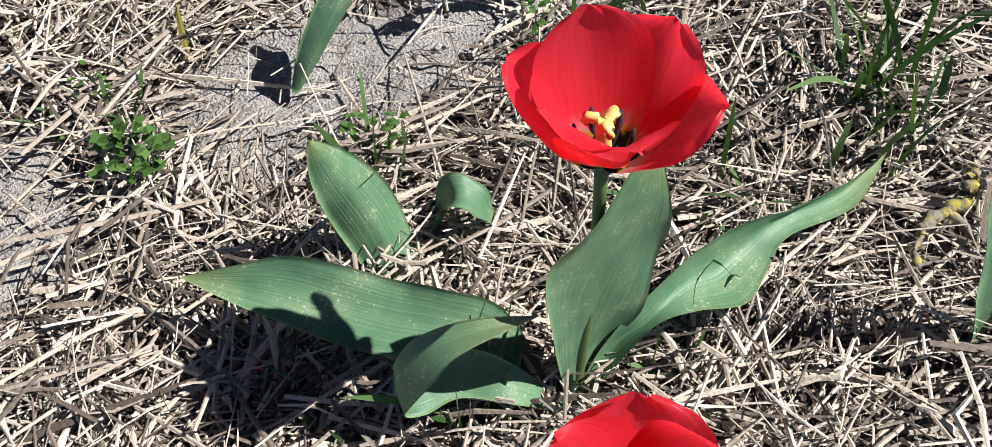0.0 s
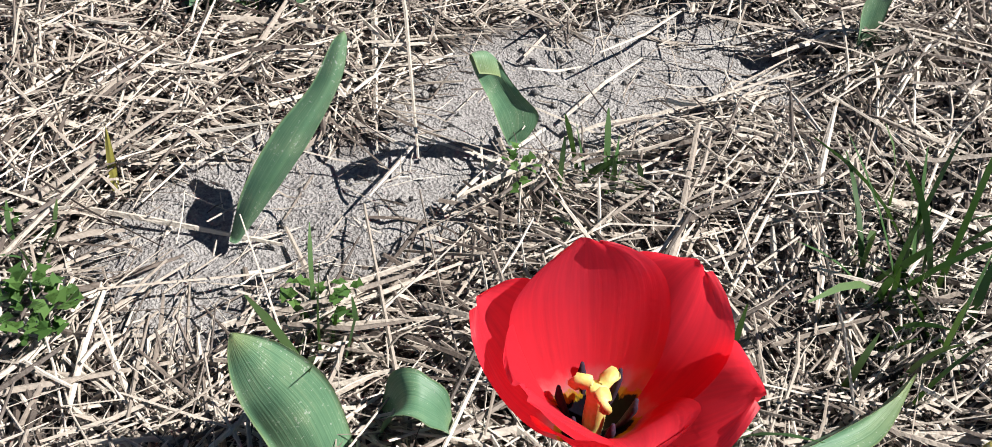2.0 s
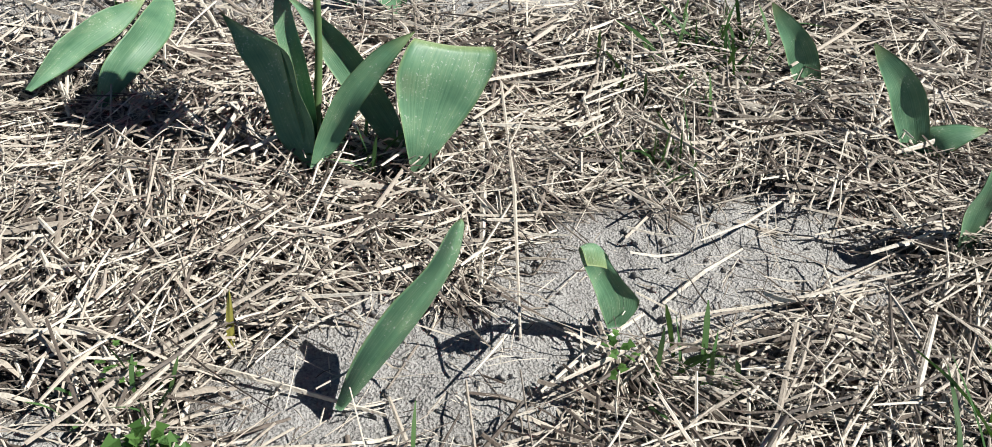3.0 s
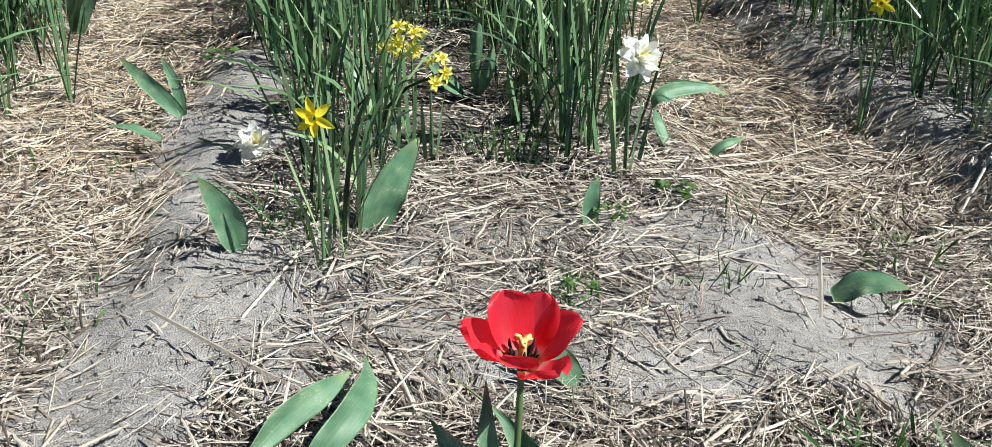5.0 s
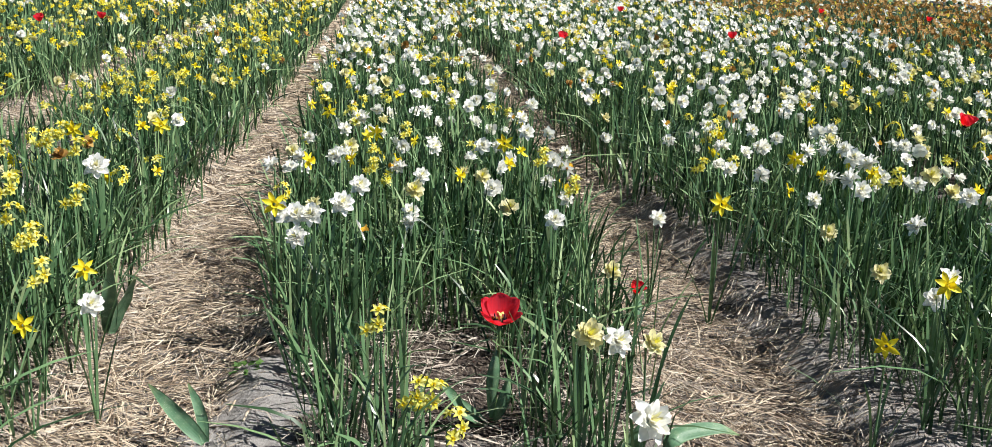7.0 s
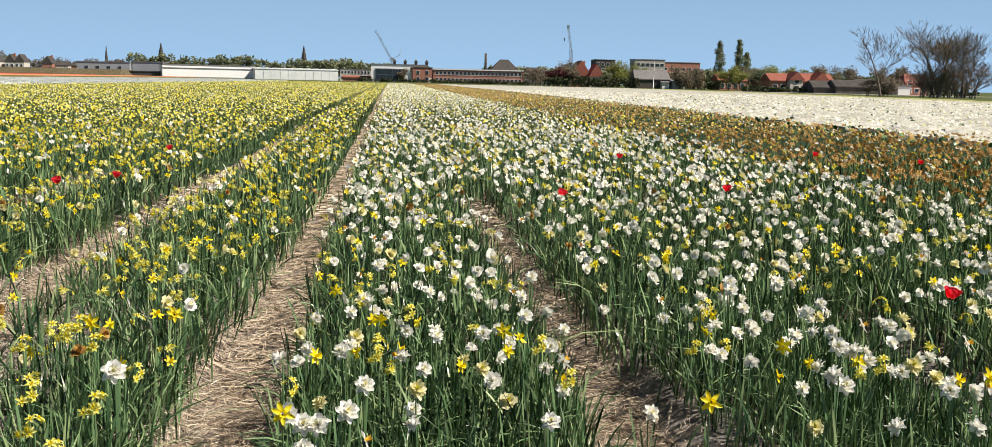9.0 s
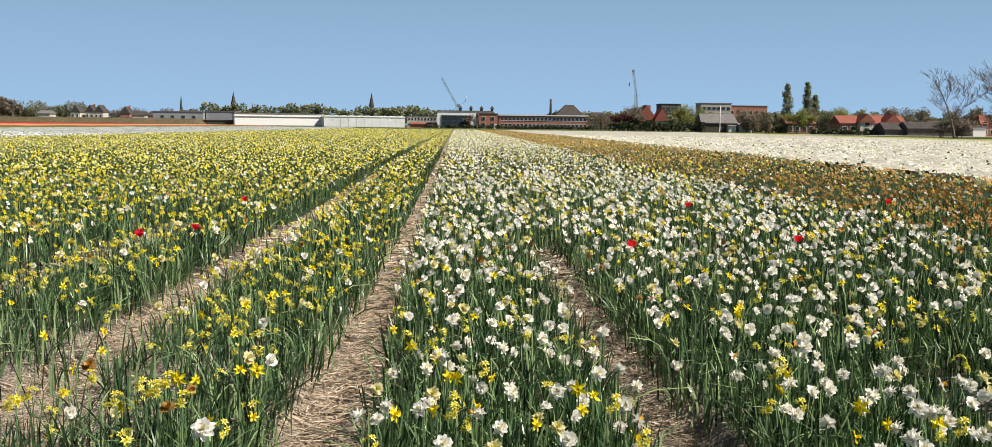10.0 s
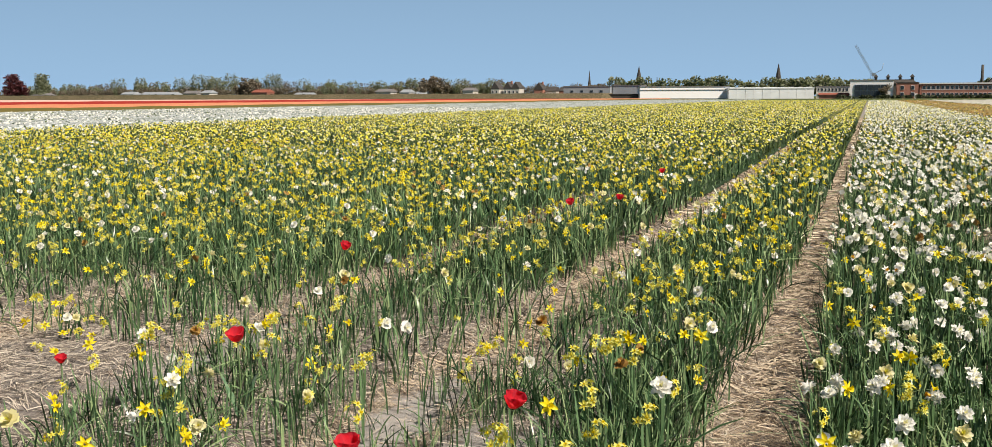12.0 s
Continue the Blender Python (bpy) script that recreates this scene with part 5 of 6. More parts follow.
def blade_mesh(name, lean, yaw, length, width, droop):
    one = lambda a: np.array([a])
    v, q = blade_arrays(one(0.0), one(0.0), one(-0.005), one(length), one(width), one(lean), one(yaw), 6, one(droop))
    return quad_mesh(name, v, q, [M_DAFF_LEAF])


def daffodil(kind, tpl, main, core, label, tall, seed, nod=62):
    """A daffodil with its own stem, leaves and bloom, at the origin."""
    t = empty("daffodil", (0, 0, 0), label, "daffodil", "daffodils in the near beds")
    r = random.Random(seed)
    part("stem", tube_mesh("stem", [(0, 0, -0.01), (0.004, 0.003, tall * 0.5), (0, 0, tall - 0.01), (0.010, 0, tall)], [0.0032, 0.0030, 0.0026, 0.0024], M_DAFF_LEAF, 6), t)
    for k in range(4):
        part("leaf", blade_mesh("leaf", r.uniform(0.03, 0.34), 1.57 * k + r.uniform(-0.5, 0.5), tall * r.uniform(0.75, 1.05), r.uniform(0.007, 0.010), max(0, r.gauss(0.05, 0.15))), t)
    if kind == "pale":
        b = new("bloom")
        b.parent = t
        floret = tpl_mesh("floret", join((petal_ring(6, 0.019, 0.0095, 0.002, 0.7, 0.0, 0.3, 0.002, 0.5, 51), P), (cup_template(8, 0.0035, 0.0055, 0.008), Y)))
        for k in range(7):
            f = part("floret", floret, b)
            f.matrix_local = pose(0, 0, 0, 0, r.uniform(15, 85), r.uniform(0, 360)) @ Matrix.Translation((r.gauss(0, 0.008), r.gauss(0, 0.008), r.uniform(0.022, 0.046)))
    else:
        b = part("bloom", tpl_mesh("bloom", tpl, main), t)
    b.matrix_local = Matrix.Translation((0.012, 0, tall + 0.002)) @ pose(0, 0, 0, 0, nod, 0) @ Matrix.Scale(0.9, 4)
    if core != main and kind != "pale":
        part("corona", tpl_mesh("corona", tpl, core), b)
    return t


PLANTS = [
    (daffodil("white", fine_double(W, C, 11), W, C, "daffodil with a ruffled double white bloom", 0.36, 1, 50), 0),
    (daffodil("cream", fine_double(C, P, 23), C, P, "daffodil with a double cream bloom", 0.35, 2, 45), 1),
    (daffodil("pale", cluster(P, Y, 7, 3), P, Y, "daffodil with a cluster of small pale yellow blooms", 0.34, 3, 25), 2),
    (daffodil("yellow", fine_trumpet(Y, Y, 31), Y, Y, "bright yellow trumpet daffodil", 0.36, 4, 75), 3),
    (daffodil("two_tone", fine_trumpet(W, O, 41), W, O, "white daffodil with an orange cup", 0.36, 5, 70), 4),
]
spots = []
KNOWN = [(0.0, 1.30, 0.245, 3, -100), (0.45, 1.76, 0.35, 1, -70), (0.50, 1.74, 0.33, 0, -60), (0.60, 1.86, 0.29, 1, -40), (1.15, 1.93, 0.29, 3, -120), (1.28, 1.96, 0.34, 3, -90),
         (-0.16, 2.60, 0.36, 0, -80), (-0.22, 2.66, 0.37, 3, -80), (-0.58, 2.2, 0.30, 0, -60), (-0.70, 2.14, 0.27, 3, -90), (0.13, 1.75, 0.25, 2, -80), (0.05, 2.0, 0.30, 2, -70), (0.90, 2.95, 0.30, 0, -60), (1.05, 2.80, 0.39, 3, -90),
         (0.02, 5.0, 0.36, 0, -90), (0.80, 5.0, 0.36, 0, -90), (-0.76, 3.0, 0.41, 0, -80), (-0.80, 2.5, 0.34, 2, -60), (-0.73, 2.32, 0.33, 2, -40), (-0.9, 2.7, 0.34, 2, -90), (-0.78, 2.85, 0.36, 2, -70), (-0.66, 2.45, 0.30, 3, -60), (-0.86, 2.25, 0.33, 2, 0),
         (0.16, 1.78, 0.23, 2, -80), (0.19, 1.72, 0.20, 2, -40), (-0.95, 2.45, 0.35, 2, -50), (-1.0, 2.95, 0.36, 2, -50)]
for x, y, tall, kind, turn in KNOWN:
    spots.append((x, y, tall, kind, turn))
r9 = np.random.default_rng(99)
cx, cy, rr9 = field_points(-3.2, 3.3, 1.3, 4.4, 34, 45)
kinds9 = bloom_picks(cx, cy, r9)
for x, y, k in zip(cx, cy, kinds9):
    if r9.uniform() < 0.62 + 0.3 * smooth_step(y, 1.8, 4.0) and k < 5 and not (-0.2 < x < 0.75 and y < 2.35):
        spots.append((float(x), float(y), float(r9.uniform(0.24, 0.38)), int(k), float(r9.normal(-75, 70))))
spots = spots[:300]
for x, y, tall, kind, turn in spots:
    src = PLANTS[kind][0]
    s = max(0.86, tall / 0.36)
    z = float(ground_height(np.array(x), np.array(y))) + tall - 0.36 * s
    copy_thing(src, pose(x, y, z, 0, 0, turn) @ Matrix.Scale(s, 4))
copy_thing(PLANTS[0][0], pose(0.537, 1.62, 0.228 - 0.36 * 1.25, 0, 0, -60) @ Matrix.Scale(1.25, 4))
for k, (src, _) in enumerate(PLANTS):  # the first of each kind takes a place of its own
    x, y = [(0.62, 3.9), (-0.05, 3.6), (-1.1, 3.7), (1.7, 3.2), (2.0, 2.9)][k]
    src.matrix_world = pose(x, y, 0.0, 0, 0, -80)

fallen = empty("fallen_daffodil", (-0.136, 1.752, 0.03), "cream-white daffodil bloom fallen on the sand", "daffodil")
b = part("bloom", tpl_mesh("bloom", fine_double(W, C, 61)), fallen)
b.matrix_local = pose(0, 0, 0.0, 35, 10, 0) @ Matrix.Scale(1.1, 4)
part("stem", tube_mesh("stem", [(0, 0, -0.002), (-0.05, 0.05, -0.025), (-0.12, 0.12, -0.028)], [0.0025, 0.0025, 0.0025], M_DAFF_LEAF, 6), fallen)


# ---- grass, weeds, twig ----
def grass_tuft(x, y, n, tall, wide, spread, seed, label, mat=None, name="grass_tuft"):
    r = np.random.default_rng(seed)
    bx, by = r.normal(0, spread, n), r.normal(0, spread, n)
    v, q = blade_arrays(bx, by, np.full(n, -0.004), r.uniform(0.4, 1.0, n) * tall, r.uniform(0.6, 1.2, n) * wide, np.abs(r.normal(0.3, 0.3, n)), r.uniform(0, 6.28, n), 5, np.maximum(0, r.normal(0.2, 0.3, n)))
    ob = new(name, quad_mesh(name, v, q, [mat or M_GRASS]))
    ob.location = (x, y, float(ground_height(np.array(x), np.array(y))))
    return tagged(ob, label, "grass", "grass tufts", "stuff")


for k, (x, y, n, tall, wide, sp) in enumerate([
    (0.572, 0.150, 14, 0.13, 0.0050, 0.022), (0.610, 0.175, 12, 0.13, 0.0055, 0.03), (0.545, 0.130, 10, 0.09, 0.005, 0.02), (0.392, 0.113, 16, 0.10, 0.005, 0.02), (0.205, 0.245, 9, 0.11, 0.005, 0.02), (0.198, 0.030, 12, 0.09, 0.004, 0.012),
    (0.113, 0.056, 14, 0.05, 0.003, 0.02), (0.328, 0.0, 12, 0.06, 0.004, 0.02), (0.66, 0.80, 40, 0.07, 0.0035, 0.04), (0.60, 0.735, 30, 0.06, 0.0035, 0.04), (0.372, 1.19, 28, 0.055, 0.003, 0.025), (0.588, 1.21, 26, 0.05, 0.003, 0.035),
    (0.344, 1.71, 60, 0.11, 0.004, 0.05), (-0.064, 1.454, 30, 0.09, 0.004, 0.04), (0.965, 1.263, 40, 0.08, 0.004, 0.06), (-0.42, 1.16, 40, 0.07, 0.004, 0.06), (0.425, 0.335, 9, 0.06, 0.0045, 0.016), (0.45, 0.31, 5, 0.07, 0.0055, 0.012),
    (0.02, 0.40, 14, 0.05, 0.003, 0.02), (0.52, 0.60, 20, 0.07, 0.003, 0.03), (0.0, 0.97, 14, 0.04, 0.003, 0.03), (0.23, 0.665, 20, 0.07, 0.0035, 0.02), (0.70, 1.45, 20, 0.06, 0.003, 0.05), (-0.45, 1.8, 26, 0.06, 0.0035, 0.08)]):
    grass_tuft(x, y, n, tall, wide, sp, 300 + k, "small tuft of fresh green grass in the straw")


def weed(x, y, n, size, seed):
    """A low rosette of small lobed leaves on short stalks."""
    r = random.Random(seed)
    vs, qs = [], []
    for k in range(n):
        a, d = r.uniform(0, 6.28), size * math.sqrt(r.random())
        c = Vector((d * math.cos(a), d * math.sin(a), r.uniform(0.022, 0.042)))
        l, rot = size * r.uniform(0.5, 0.95), Euler((r.uniform(-0.5, 0.5), r.uniform(-0.5, 0.5), a)).to_matrix()
        base = len(vs)
        ring = [(0, 0.08), (0.35, 0.30), (0.55, 0.18), (0.8, 0.34), (1.2, 0.02), (0.8, -0.34), (0.55, -0.18), (0.35, -0.30)]
        vs += [tuple(c + rot @ Vector((l * p, l * q, 0.1 * l * abs(q)))) for p, q in ring]
        qs += [(base, base + 1, base + 2, base + 7), (base + 2, base + 6, base + 7, base), (base + 2, base + 3, base + 5, base + 6), (base + 3, base + 4, base + 5, base + 3)]
    qs = [q for q in qs if len(set(q)) == 4]
    ob = new("weed", quad_mesh("weed", vs, qs, [M_WEED]))
    ob.location = (x, y, 0.0)
    return tagged(ob, "low bright green weed with small lobed leaves", "weed", "weeds", "stuff")


for k, (x, y, n, s) in enumerate([(0.037, 0.320, 44, 0.020), (0.02, 0.412, 10, 0.012), (0.21, 0.27, 14, 0.018), (0.47, 1.405, 22, 0.022), (-0.26, 2.35, 24, 0.03), (0.36, 1.16, 18, 0.02), (0.60, 1.5, 22, 0.03), (0.37, 0.345, 10, 0.015)]):
    weed(x, y, n, s, 400 + k)
rt = random.Random(5)
twig_line = spline([(0.570, 0.055, 0.034), (0.558, 0.041, 0.032), (0.548, 0.035, 0.028), (0.534, 0.033, 0.026), (0.52, 0.032, 0.024), (0.506, 0.025, 0.022), (0.495, 0.008, 0.016)], 30)
twig = new("twig", tube_mesh("twig", [tuple(q + Vector((rt.gauss(0, 0.0008), rt.gauss(0, 0.0008), rt.gauss(0, 0.0006)))) for q in twig_line], [max(0.0022, 0.0060 - 0.0016 * abs(k - 6) / 10 + rt.gauss(0, 0.0009)) for k in range(30)], M_TWIG, 9))
part("side_twig", tube_mesh("side_twig", [tuple(q) for q in spline([(0.534, 0.033, 0.026), (0.540, 0.022, 0.022), (0.543, 0.008, 0.014)], 8)], [0.0036, 0.0033, 0.0034, 0.0029, 0.0031, 0.0026, 0.0024, 0.0016], M_TWIG, 8), twig)
tagged(twig, "short lichen-covered twig lying on straw", "twig")


# ---- buildings and trees round the field ----
M_BRICK = surface("red_brick_far", [(0.3, (0.30, 0.13, 0.095)), (0.7, (0.44, 0.21, 0.155))], 0.8, 6, 0.85, 0.2, 0.02)
M_PANEL = surface("white_cladding", [(0.3, (0.84, 0.85, 0.86)), (0.7, (0.90, 0.90, 0.91))], 0.15, 2, 0.5, 0.1, 0.02)
M_PANEL_GREY = surface("grey_cladding", [(0.3, (0.26, 0.29, 0.32)), (0.7, (0.36, 0.39, 0.42))], 0.1, 2, 0.5, 0.1, 0.02)
M_PALE_GLASS = surface("whitewashed_greenhouse_glass", [(0.3, (0.60, 0.64, 0.65)), (0.7, (0.78, 0.81, 0.82))], 0.25, 3, 0.3, 0.1, 0.02)
M_ROOF_RED = surface("orange_red_roof_tiles", [(0.3, (0.22, 0.065, 0.045)), (0.7, (0.33, 0.115, 0.08))], 0.8, 8, 0.8, 0.4, 0.03)
M_ROOF_DARK = surface("dark_slate_roof", [(0.3, (0.045, 0.042, 0.042)), (0.7, (0.10, 0.094, 0.09))], 0.8, 8, 0.85, 0.3, 0.03, spec=0.15)
M_ROOF_GREY = surface("grey_fibre_roof", [(0.3, (0.12, 0.12, 0.125)), (0.7, (0.22, 0.21, 0.21))], 0.8, 8, 0.85, 0.3, 0.03)
M_WALL_PALE = surface("pale_plaster_wall", [(0.3, (0.50, 0.47, 0.43)), (0.7, (0.64, 0.61, 0.57))], 0.5, 6, 0.85, 0.2, 0.02)
M_WALL_DARK = surface("dark_wood_wall", [(0.3, (0.05, 0.045, 0.04)), (0.7, (0.11, 0.10, 0.09))], 0.8, 8, 0.85, 0.2, 0.02)
M_CONCRETE = surface("concrete", [(0.3, (0.34, 0.32, 0.30)), (0.7, (0.46, 0.44, 0.41))], 0.5, 6, 0.85, 0.2, 0.02)
M_FRAME = surface("white_frames", [(0.3, (0.70, 0.70, 0.69)), (0.7, (0.80, 0.80, 0.79))], 2, 20, 0.5, 0.1, 0.01)
M_PANE = surface("dark_window_glass", [(0.3, (0.02, 0.03, 0.04)), (0.7, (0.05, 0.07, 0.09))], 0.4, 4, 0.5, 0.02, 0.01, spec=0.08)
M_STEEL = surface("grey_blue_steel", [(0.3, (0.22, 0.26, 0.30)), (0.7, (0.34, 0.38, 0.42))], 2, 12, 0.5, 0.1, 0.01, metal=0.3)
M_TREE_LEAF = thin("spring_leaves", [(0.1, (0.17, 0.19, 0.13)), (0.5, (0.25, 0.27, 0.18)), (1.0, (0.34, 0.36, 0.24))], 0.6, 0.6, 0.4, (0.9, 1, 0.6))
M_TREE_GREEN = thin("fresh_green_leaves", [(0.1, (0.20, 0.21, 0.07)), (0.6, (0.31, 0.32, 0.11)), (1.0, (0.40, 0.41, 0.15))], 0.6, 0.6, 0.4, (0.9, 1, 0.6))
M_TREE_TWIG = thin("budding_twigs", [(0.1, (0.15, 0.13, 0.10)), (0.6, (0.25, 0.22, 0.165)), (1.0, (0.34, 0.30, 0.22))], 0.6, 0.8, 0.4, (1, 0.9, 0.8))
M_COPPER = thin("copper_beech_leaves", [(0.1, (0.05, 0.015, 0.018)), (0.8, (0.13, 0.035, 0.04))], 0.6, 0.6, 0.2, (1, 0.5, 0.5))
M_HEDGE = thin("dark_hedge_leaves", [(0.1, (0.035, 0.045, 0.025)), (0.8, (0.085, 0.10, 0.05))], 0.6, 0.7, 0.1, (0.8, 1, 0.3))


def box_mesh(name, size, mat, at=(0, 0, 0), bevel=0.0):
    """A box standing on its base's middle."""
    bm = bmesh.new()
    bmesh.ops.create_cube(bm, size=1, matrix=Matrix.Translation((at[0], at[1], at[2] + size[2] / 2)) @ Matrix.Diagonal((*size, 1)))
    if bevel:
        bmesh.ops.bevel(bm, geom=bm.edges[:], offset=bevel, segments=1, affect="EDGES")
    return bm_mesh(name, bm, mat)


def gable_mesh(name, w, d, h, over, mat, along_x=True, z0=0.0, hip=0.0):
    """A pitched roof with eaves; hip: how far the ridge is drawn in at its ends."""
    w, d = w / 2 + over, d / 2 + over
    t = 0.25
    if along_x:
        low = [(-w, -d), (w, -d), (w, d), (-w, d)]
        ridge = [(-w + hip, 0), (w - hip, 0)]
    else:
        low = [(-w, -d), (-w, d), (w, d), (w, -d)]
        ridge = [(0, -d + hip), (0, d - hip)]
    bm = bmesh.new()
    lo = [bm.verts.new((x, y, z0 - t)) for x, y in low]
    hi = [bm.verts.new((x, y, z0)) for x, y in low]
    r = [bm.verts.new((x, y, z0 + h)) for x, y in ridge]
    bm.faces.new(lo)
    for k in range(4):
        bm.faces.new((lo[k], lo[(k + 1) % 4], hi[(k + 1) % 4], hi[k]))
    if along_x:
        fs = [(hi[0], hi[1], r[1], r[0]), (hi[2], hi[3], r[0], r[1]), (hi[1], hi[2], r[1]), (hi[3], hi[0], r[0])]
    else:
        fs = [(hi[0], hi[1], r[1], r[0]), (hi[2], hi[3], r[0], r[1]), (hi[1], hi[2], r[1]), (hi[3], hi[0], r[0])]
    for f in fs:
        bm.faces.new(f)
    return bm_mesh(name, bm, mat)


def windows(house, n, rows, w, h, z0, dz, face_y, ww, hh, frame=None):
    """Rows of framed windows on the wall towards the field."""
    fm = box_mesh("window", (ww + 0.24, 0.18, hh + 0.24), frame or M_FRAME)
    pm = box_mesh("pane", (ww, 0.08, hh), M_PANE)
    for j in range(rows):
        for i in range(n):
            x = -w / 2 + w * (i + 0.5) / n
            win = part("window", fm, house)
            win.location = (x, face_y - 0.05, z0 + dz * j - 0.12)
            p = part("pane", pm, win)
            p.location = (0, -0.09, 0.12)


def building(name, x, y, w, d, h, wall, label, roof=None, roof_h=0.0, hip=0.0, along_x=True, win=None, category="building", turn=0.0, chimney=False, over=0.4):
    t = empty(name, (x, y, 0), label, category, turn=turn)
    part("wall", box_mesh("wall", (w, d, h), wall), t)
    if roof_h:
        rf = part("roof", gable_mesh("roof", w, d, roof_h, over, roof, along_x, h + 0.25, hip), t)
    else:
        rf = part("roof", box_mesh("roof", (w + 0.5, d + 0.5, 0.35), roof or M_ROOF_GREY, (0, 0, h)), t)
    if chimney:
        part("chimney", box_mesh("chimney", (0.8, 0.8, 1.6), M_BRICK, (w * 0.25, 0, h + roof_h * 0.75)), rf)
    if win:
        n, rows, z0, dz, ww, hh = win
        windows(t, n, rows, w * 0.96, hh, z0, dz, -d / 2, ww, hh)
    return t


# long white hall, pale greenhouse beside it, grey sheds
hall = building("white_hall", -85.4, 506, 42.6, 12, 5.7, M_PANEL, "long low white industrial hall", M_ROOF_GREY, turn=18)
part("gutter", box_mesh("gutter", (42.6, 0.3, 0.16), M_ROOF_GREY, (0, -6.2, 4.3)), hall)
part("plinth_band", box_mesh("plinth_band", (42.5, 0.12, 0.4), M_PANEL_GREY, (0, -6.05, 0)), hall)
glass = building("greenhouse", -45, 508, 39, 14, 4.7, M_PALE_GLASS, "pale whitewashed glass greenhouse", M_PALE_GLASS, turn=14)
for k in range(10):
    bay = part("glass_roof", gable_mesh("glass_roof", 3.9, 14, 0.4, 0.0, M_PALE_GLASS, False, 5.1), glass)
    bay.location = (-17.55 + 3.9 * k, 0, 0)
    part("post", box_mesh("post", (0.14, 0.14, 4.7), M_FRAME, (-19.5 + 3.9 * k, -7.05, 0)), glass)
shed = building("grey_shed", -133, 512, 24, 14, 6.2, M_PANEL_GREY, "grey clad industrial shed", M_ROOF_GREY)
windows(shed, 4, 1, 20, 1.2, 3.4, 0, -7, 1.4, 1.0, M_PANEL_GREY)
building("grey_shed", -113.5, 515, 14, 14, 6.6, M_PANEL_GREY, "grey clad industrial shed with a flat roof", M_ROOF_GREY)
building("lean_to", -112, 503, 16, 6, 2.2, M_WALL_DARK, "low dark open shelter before grey sheds", M_ROOF_DARK)
building("white_house", -16.5, 520, 15, 8, 5.4, M_WALL_PALE, "white plastered houses with many windows", M_ROOF_GREY, win=(9, 2, 1.0, 2.6, 0.8, 1.2))
building("red_shed", -15.5, 504, 13, 4, 1.6, M_BRICK, "low red shed in front of white houses", M_ROOF_RED, 0.8)
# modern block with one great window
modern = building("modern_block", 0.6, 505, 18.5, 12, 8.0, M_PANEL, "modern grey block with a wide dark glass front", M_ROOF_GREY)
part("window_frame", box_mesh("window_frame", (13.6, 0.3, 5.8), M_PANEL_GREY, (-0.4, -6.1, 0.5)), modern)
for k in range(5):
    part("pane", box_mesh("pane", (2.5, 0.2, 2.5), M_PANE, (-5.9 + 2.75 * k, -6.3, 0.8)), modern)
    part("pane", box_mesh("pane", (2.5, 0.2, 2.4), M_PANE, (-5.9 + 2.75 * k, -6.3, 3.6)), modern)
# two-storey brick school-like building
brick = building("brick_building", 42.5, 506, 43.5, 14, 6.5, M_BRICK, "long two-storey red brick building with white window bands", M_ROOF_GREY, win=(22, 2, 1.0, 3.1, 1.25, 1.35))
for z in (0.75, 3.85):
    part("sill_band", box_mesh("sill_band", (42, 0.15, 0.18), M_FRAME, (0, -7.06, z)), brick)
part("fascia", box_mesh("fascia", (44.2, 0.4, 0.5), M_FRAME, (0, -7.3, 6.3)), brick)
wing = building("brick_wing", 15.7, 504, 9.0, 12, 6.9, M_BRICK, "red brick wing beside a narrow dark gap", M_ROOF_DARK, win=(2, 2, 1.0, 3.0, 1.3, 1.6))
part("door", box_mesh("door", (1.2, 0.15, 2.2), M_FRAME, (3.6, -6.05, 0)), wing, "white door")
building("gabled_house", 58.0, 530, 13.5, 10, 6.8, M_WALL_PALE, "pale house with a dark pointed roof", M_ROOF_DARK, 5.4, 5.0, win=(4, 2, 1.2, 3.0, 1.1, 1.4))
building("dark_roofed_house", 72.5, 532, 11, 10, 5.0, M_WALL_DARK, "dark-roofed house behind bushes", M_ROOF_DARK, 3.6, 3.0, win=(3, 1, 1.2, 3, 1.2, 1.3))
old = building("terrace_with_turrets", 12, 640, 25, 12, 8.0, M_WALL_DARK, "row of old houses with small turrets on the roof", M_ROOF_DARK, 2.2, 2.0)
for k in range(4):
    tr = part("turret", box_mesh("turret", (1.6, 1.6, 2.6), M_WALL_DARK, (-9 + 6.5 * k, 0, 9.2)), old)
    part("cap", gable_mesh("cap", 1.8, 1.8, 1.6, 0.3, M_ROOF_DARK, True, 11.9, 1.1), tr).location = (-9 + 6.5 * k, 0, 0)
building("brick_villa", 73.5, 402, 7.4, 9, 4.2, M_BRICK, "brick house with a steep orange-red roof", M_ROOF_RED, 5.6, 0, False, (2, 1, 1.0, 2, 1.1, 1.3), chimney=True)
building("brick_villa", 79.2, 400, 5.0, 8, 4.0, M_WALL_PALE, "pale gabled house part with a steep red roof", M_ROOF_RED, 4.6, 0, False, (2, 1, 1.0, 2, 1.0, 1.2))
flats = building("block_of_flats", 124.8, 606, 11.6, 14, 15.0, M_WALL_DARK, "dark block of flats behind trees", M_ROOF_DARK, win=(4, 4, 1.6, 3.4, 1.6, 1.6))
building("block_of_flats", 149.8, 600, 17.5, 14, 15.6, M_CONCRETE, "pale concrete block of flats with window bands", M_ROOF_GREY, win=(6, 4, 1.6, 3.5, 2.0, 1.5))
building("block_of_flats", 171, 610, 23, 14, 14.6, M_BRICK, "brown block of flats beyond the houses", M_ROOF_GREY, win=(6, 4, 1.2, 3.0, 1.6, 1.5))
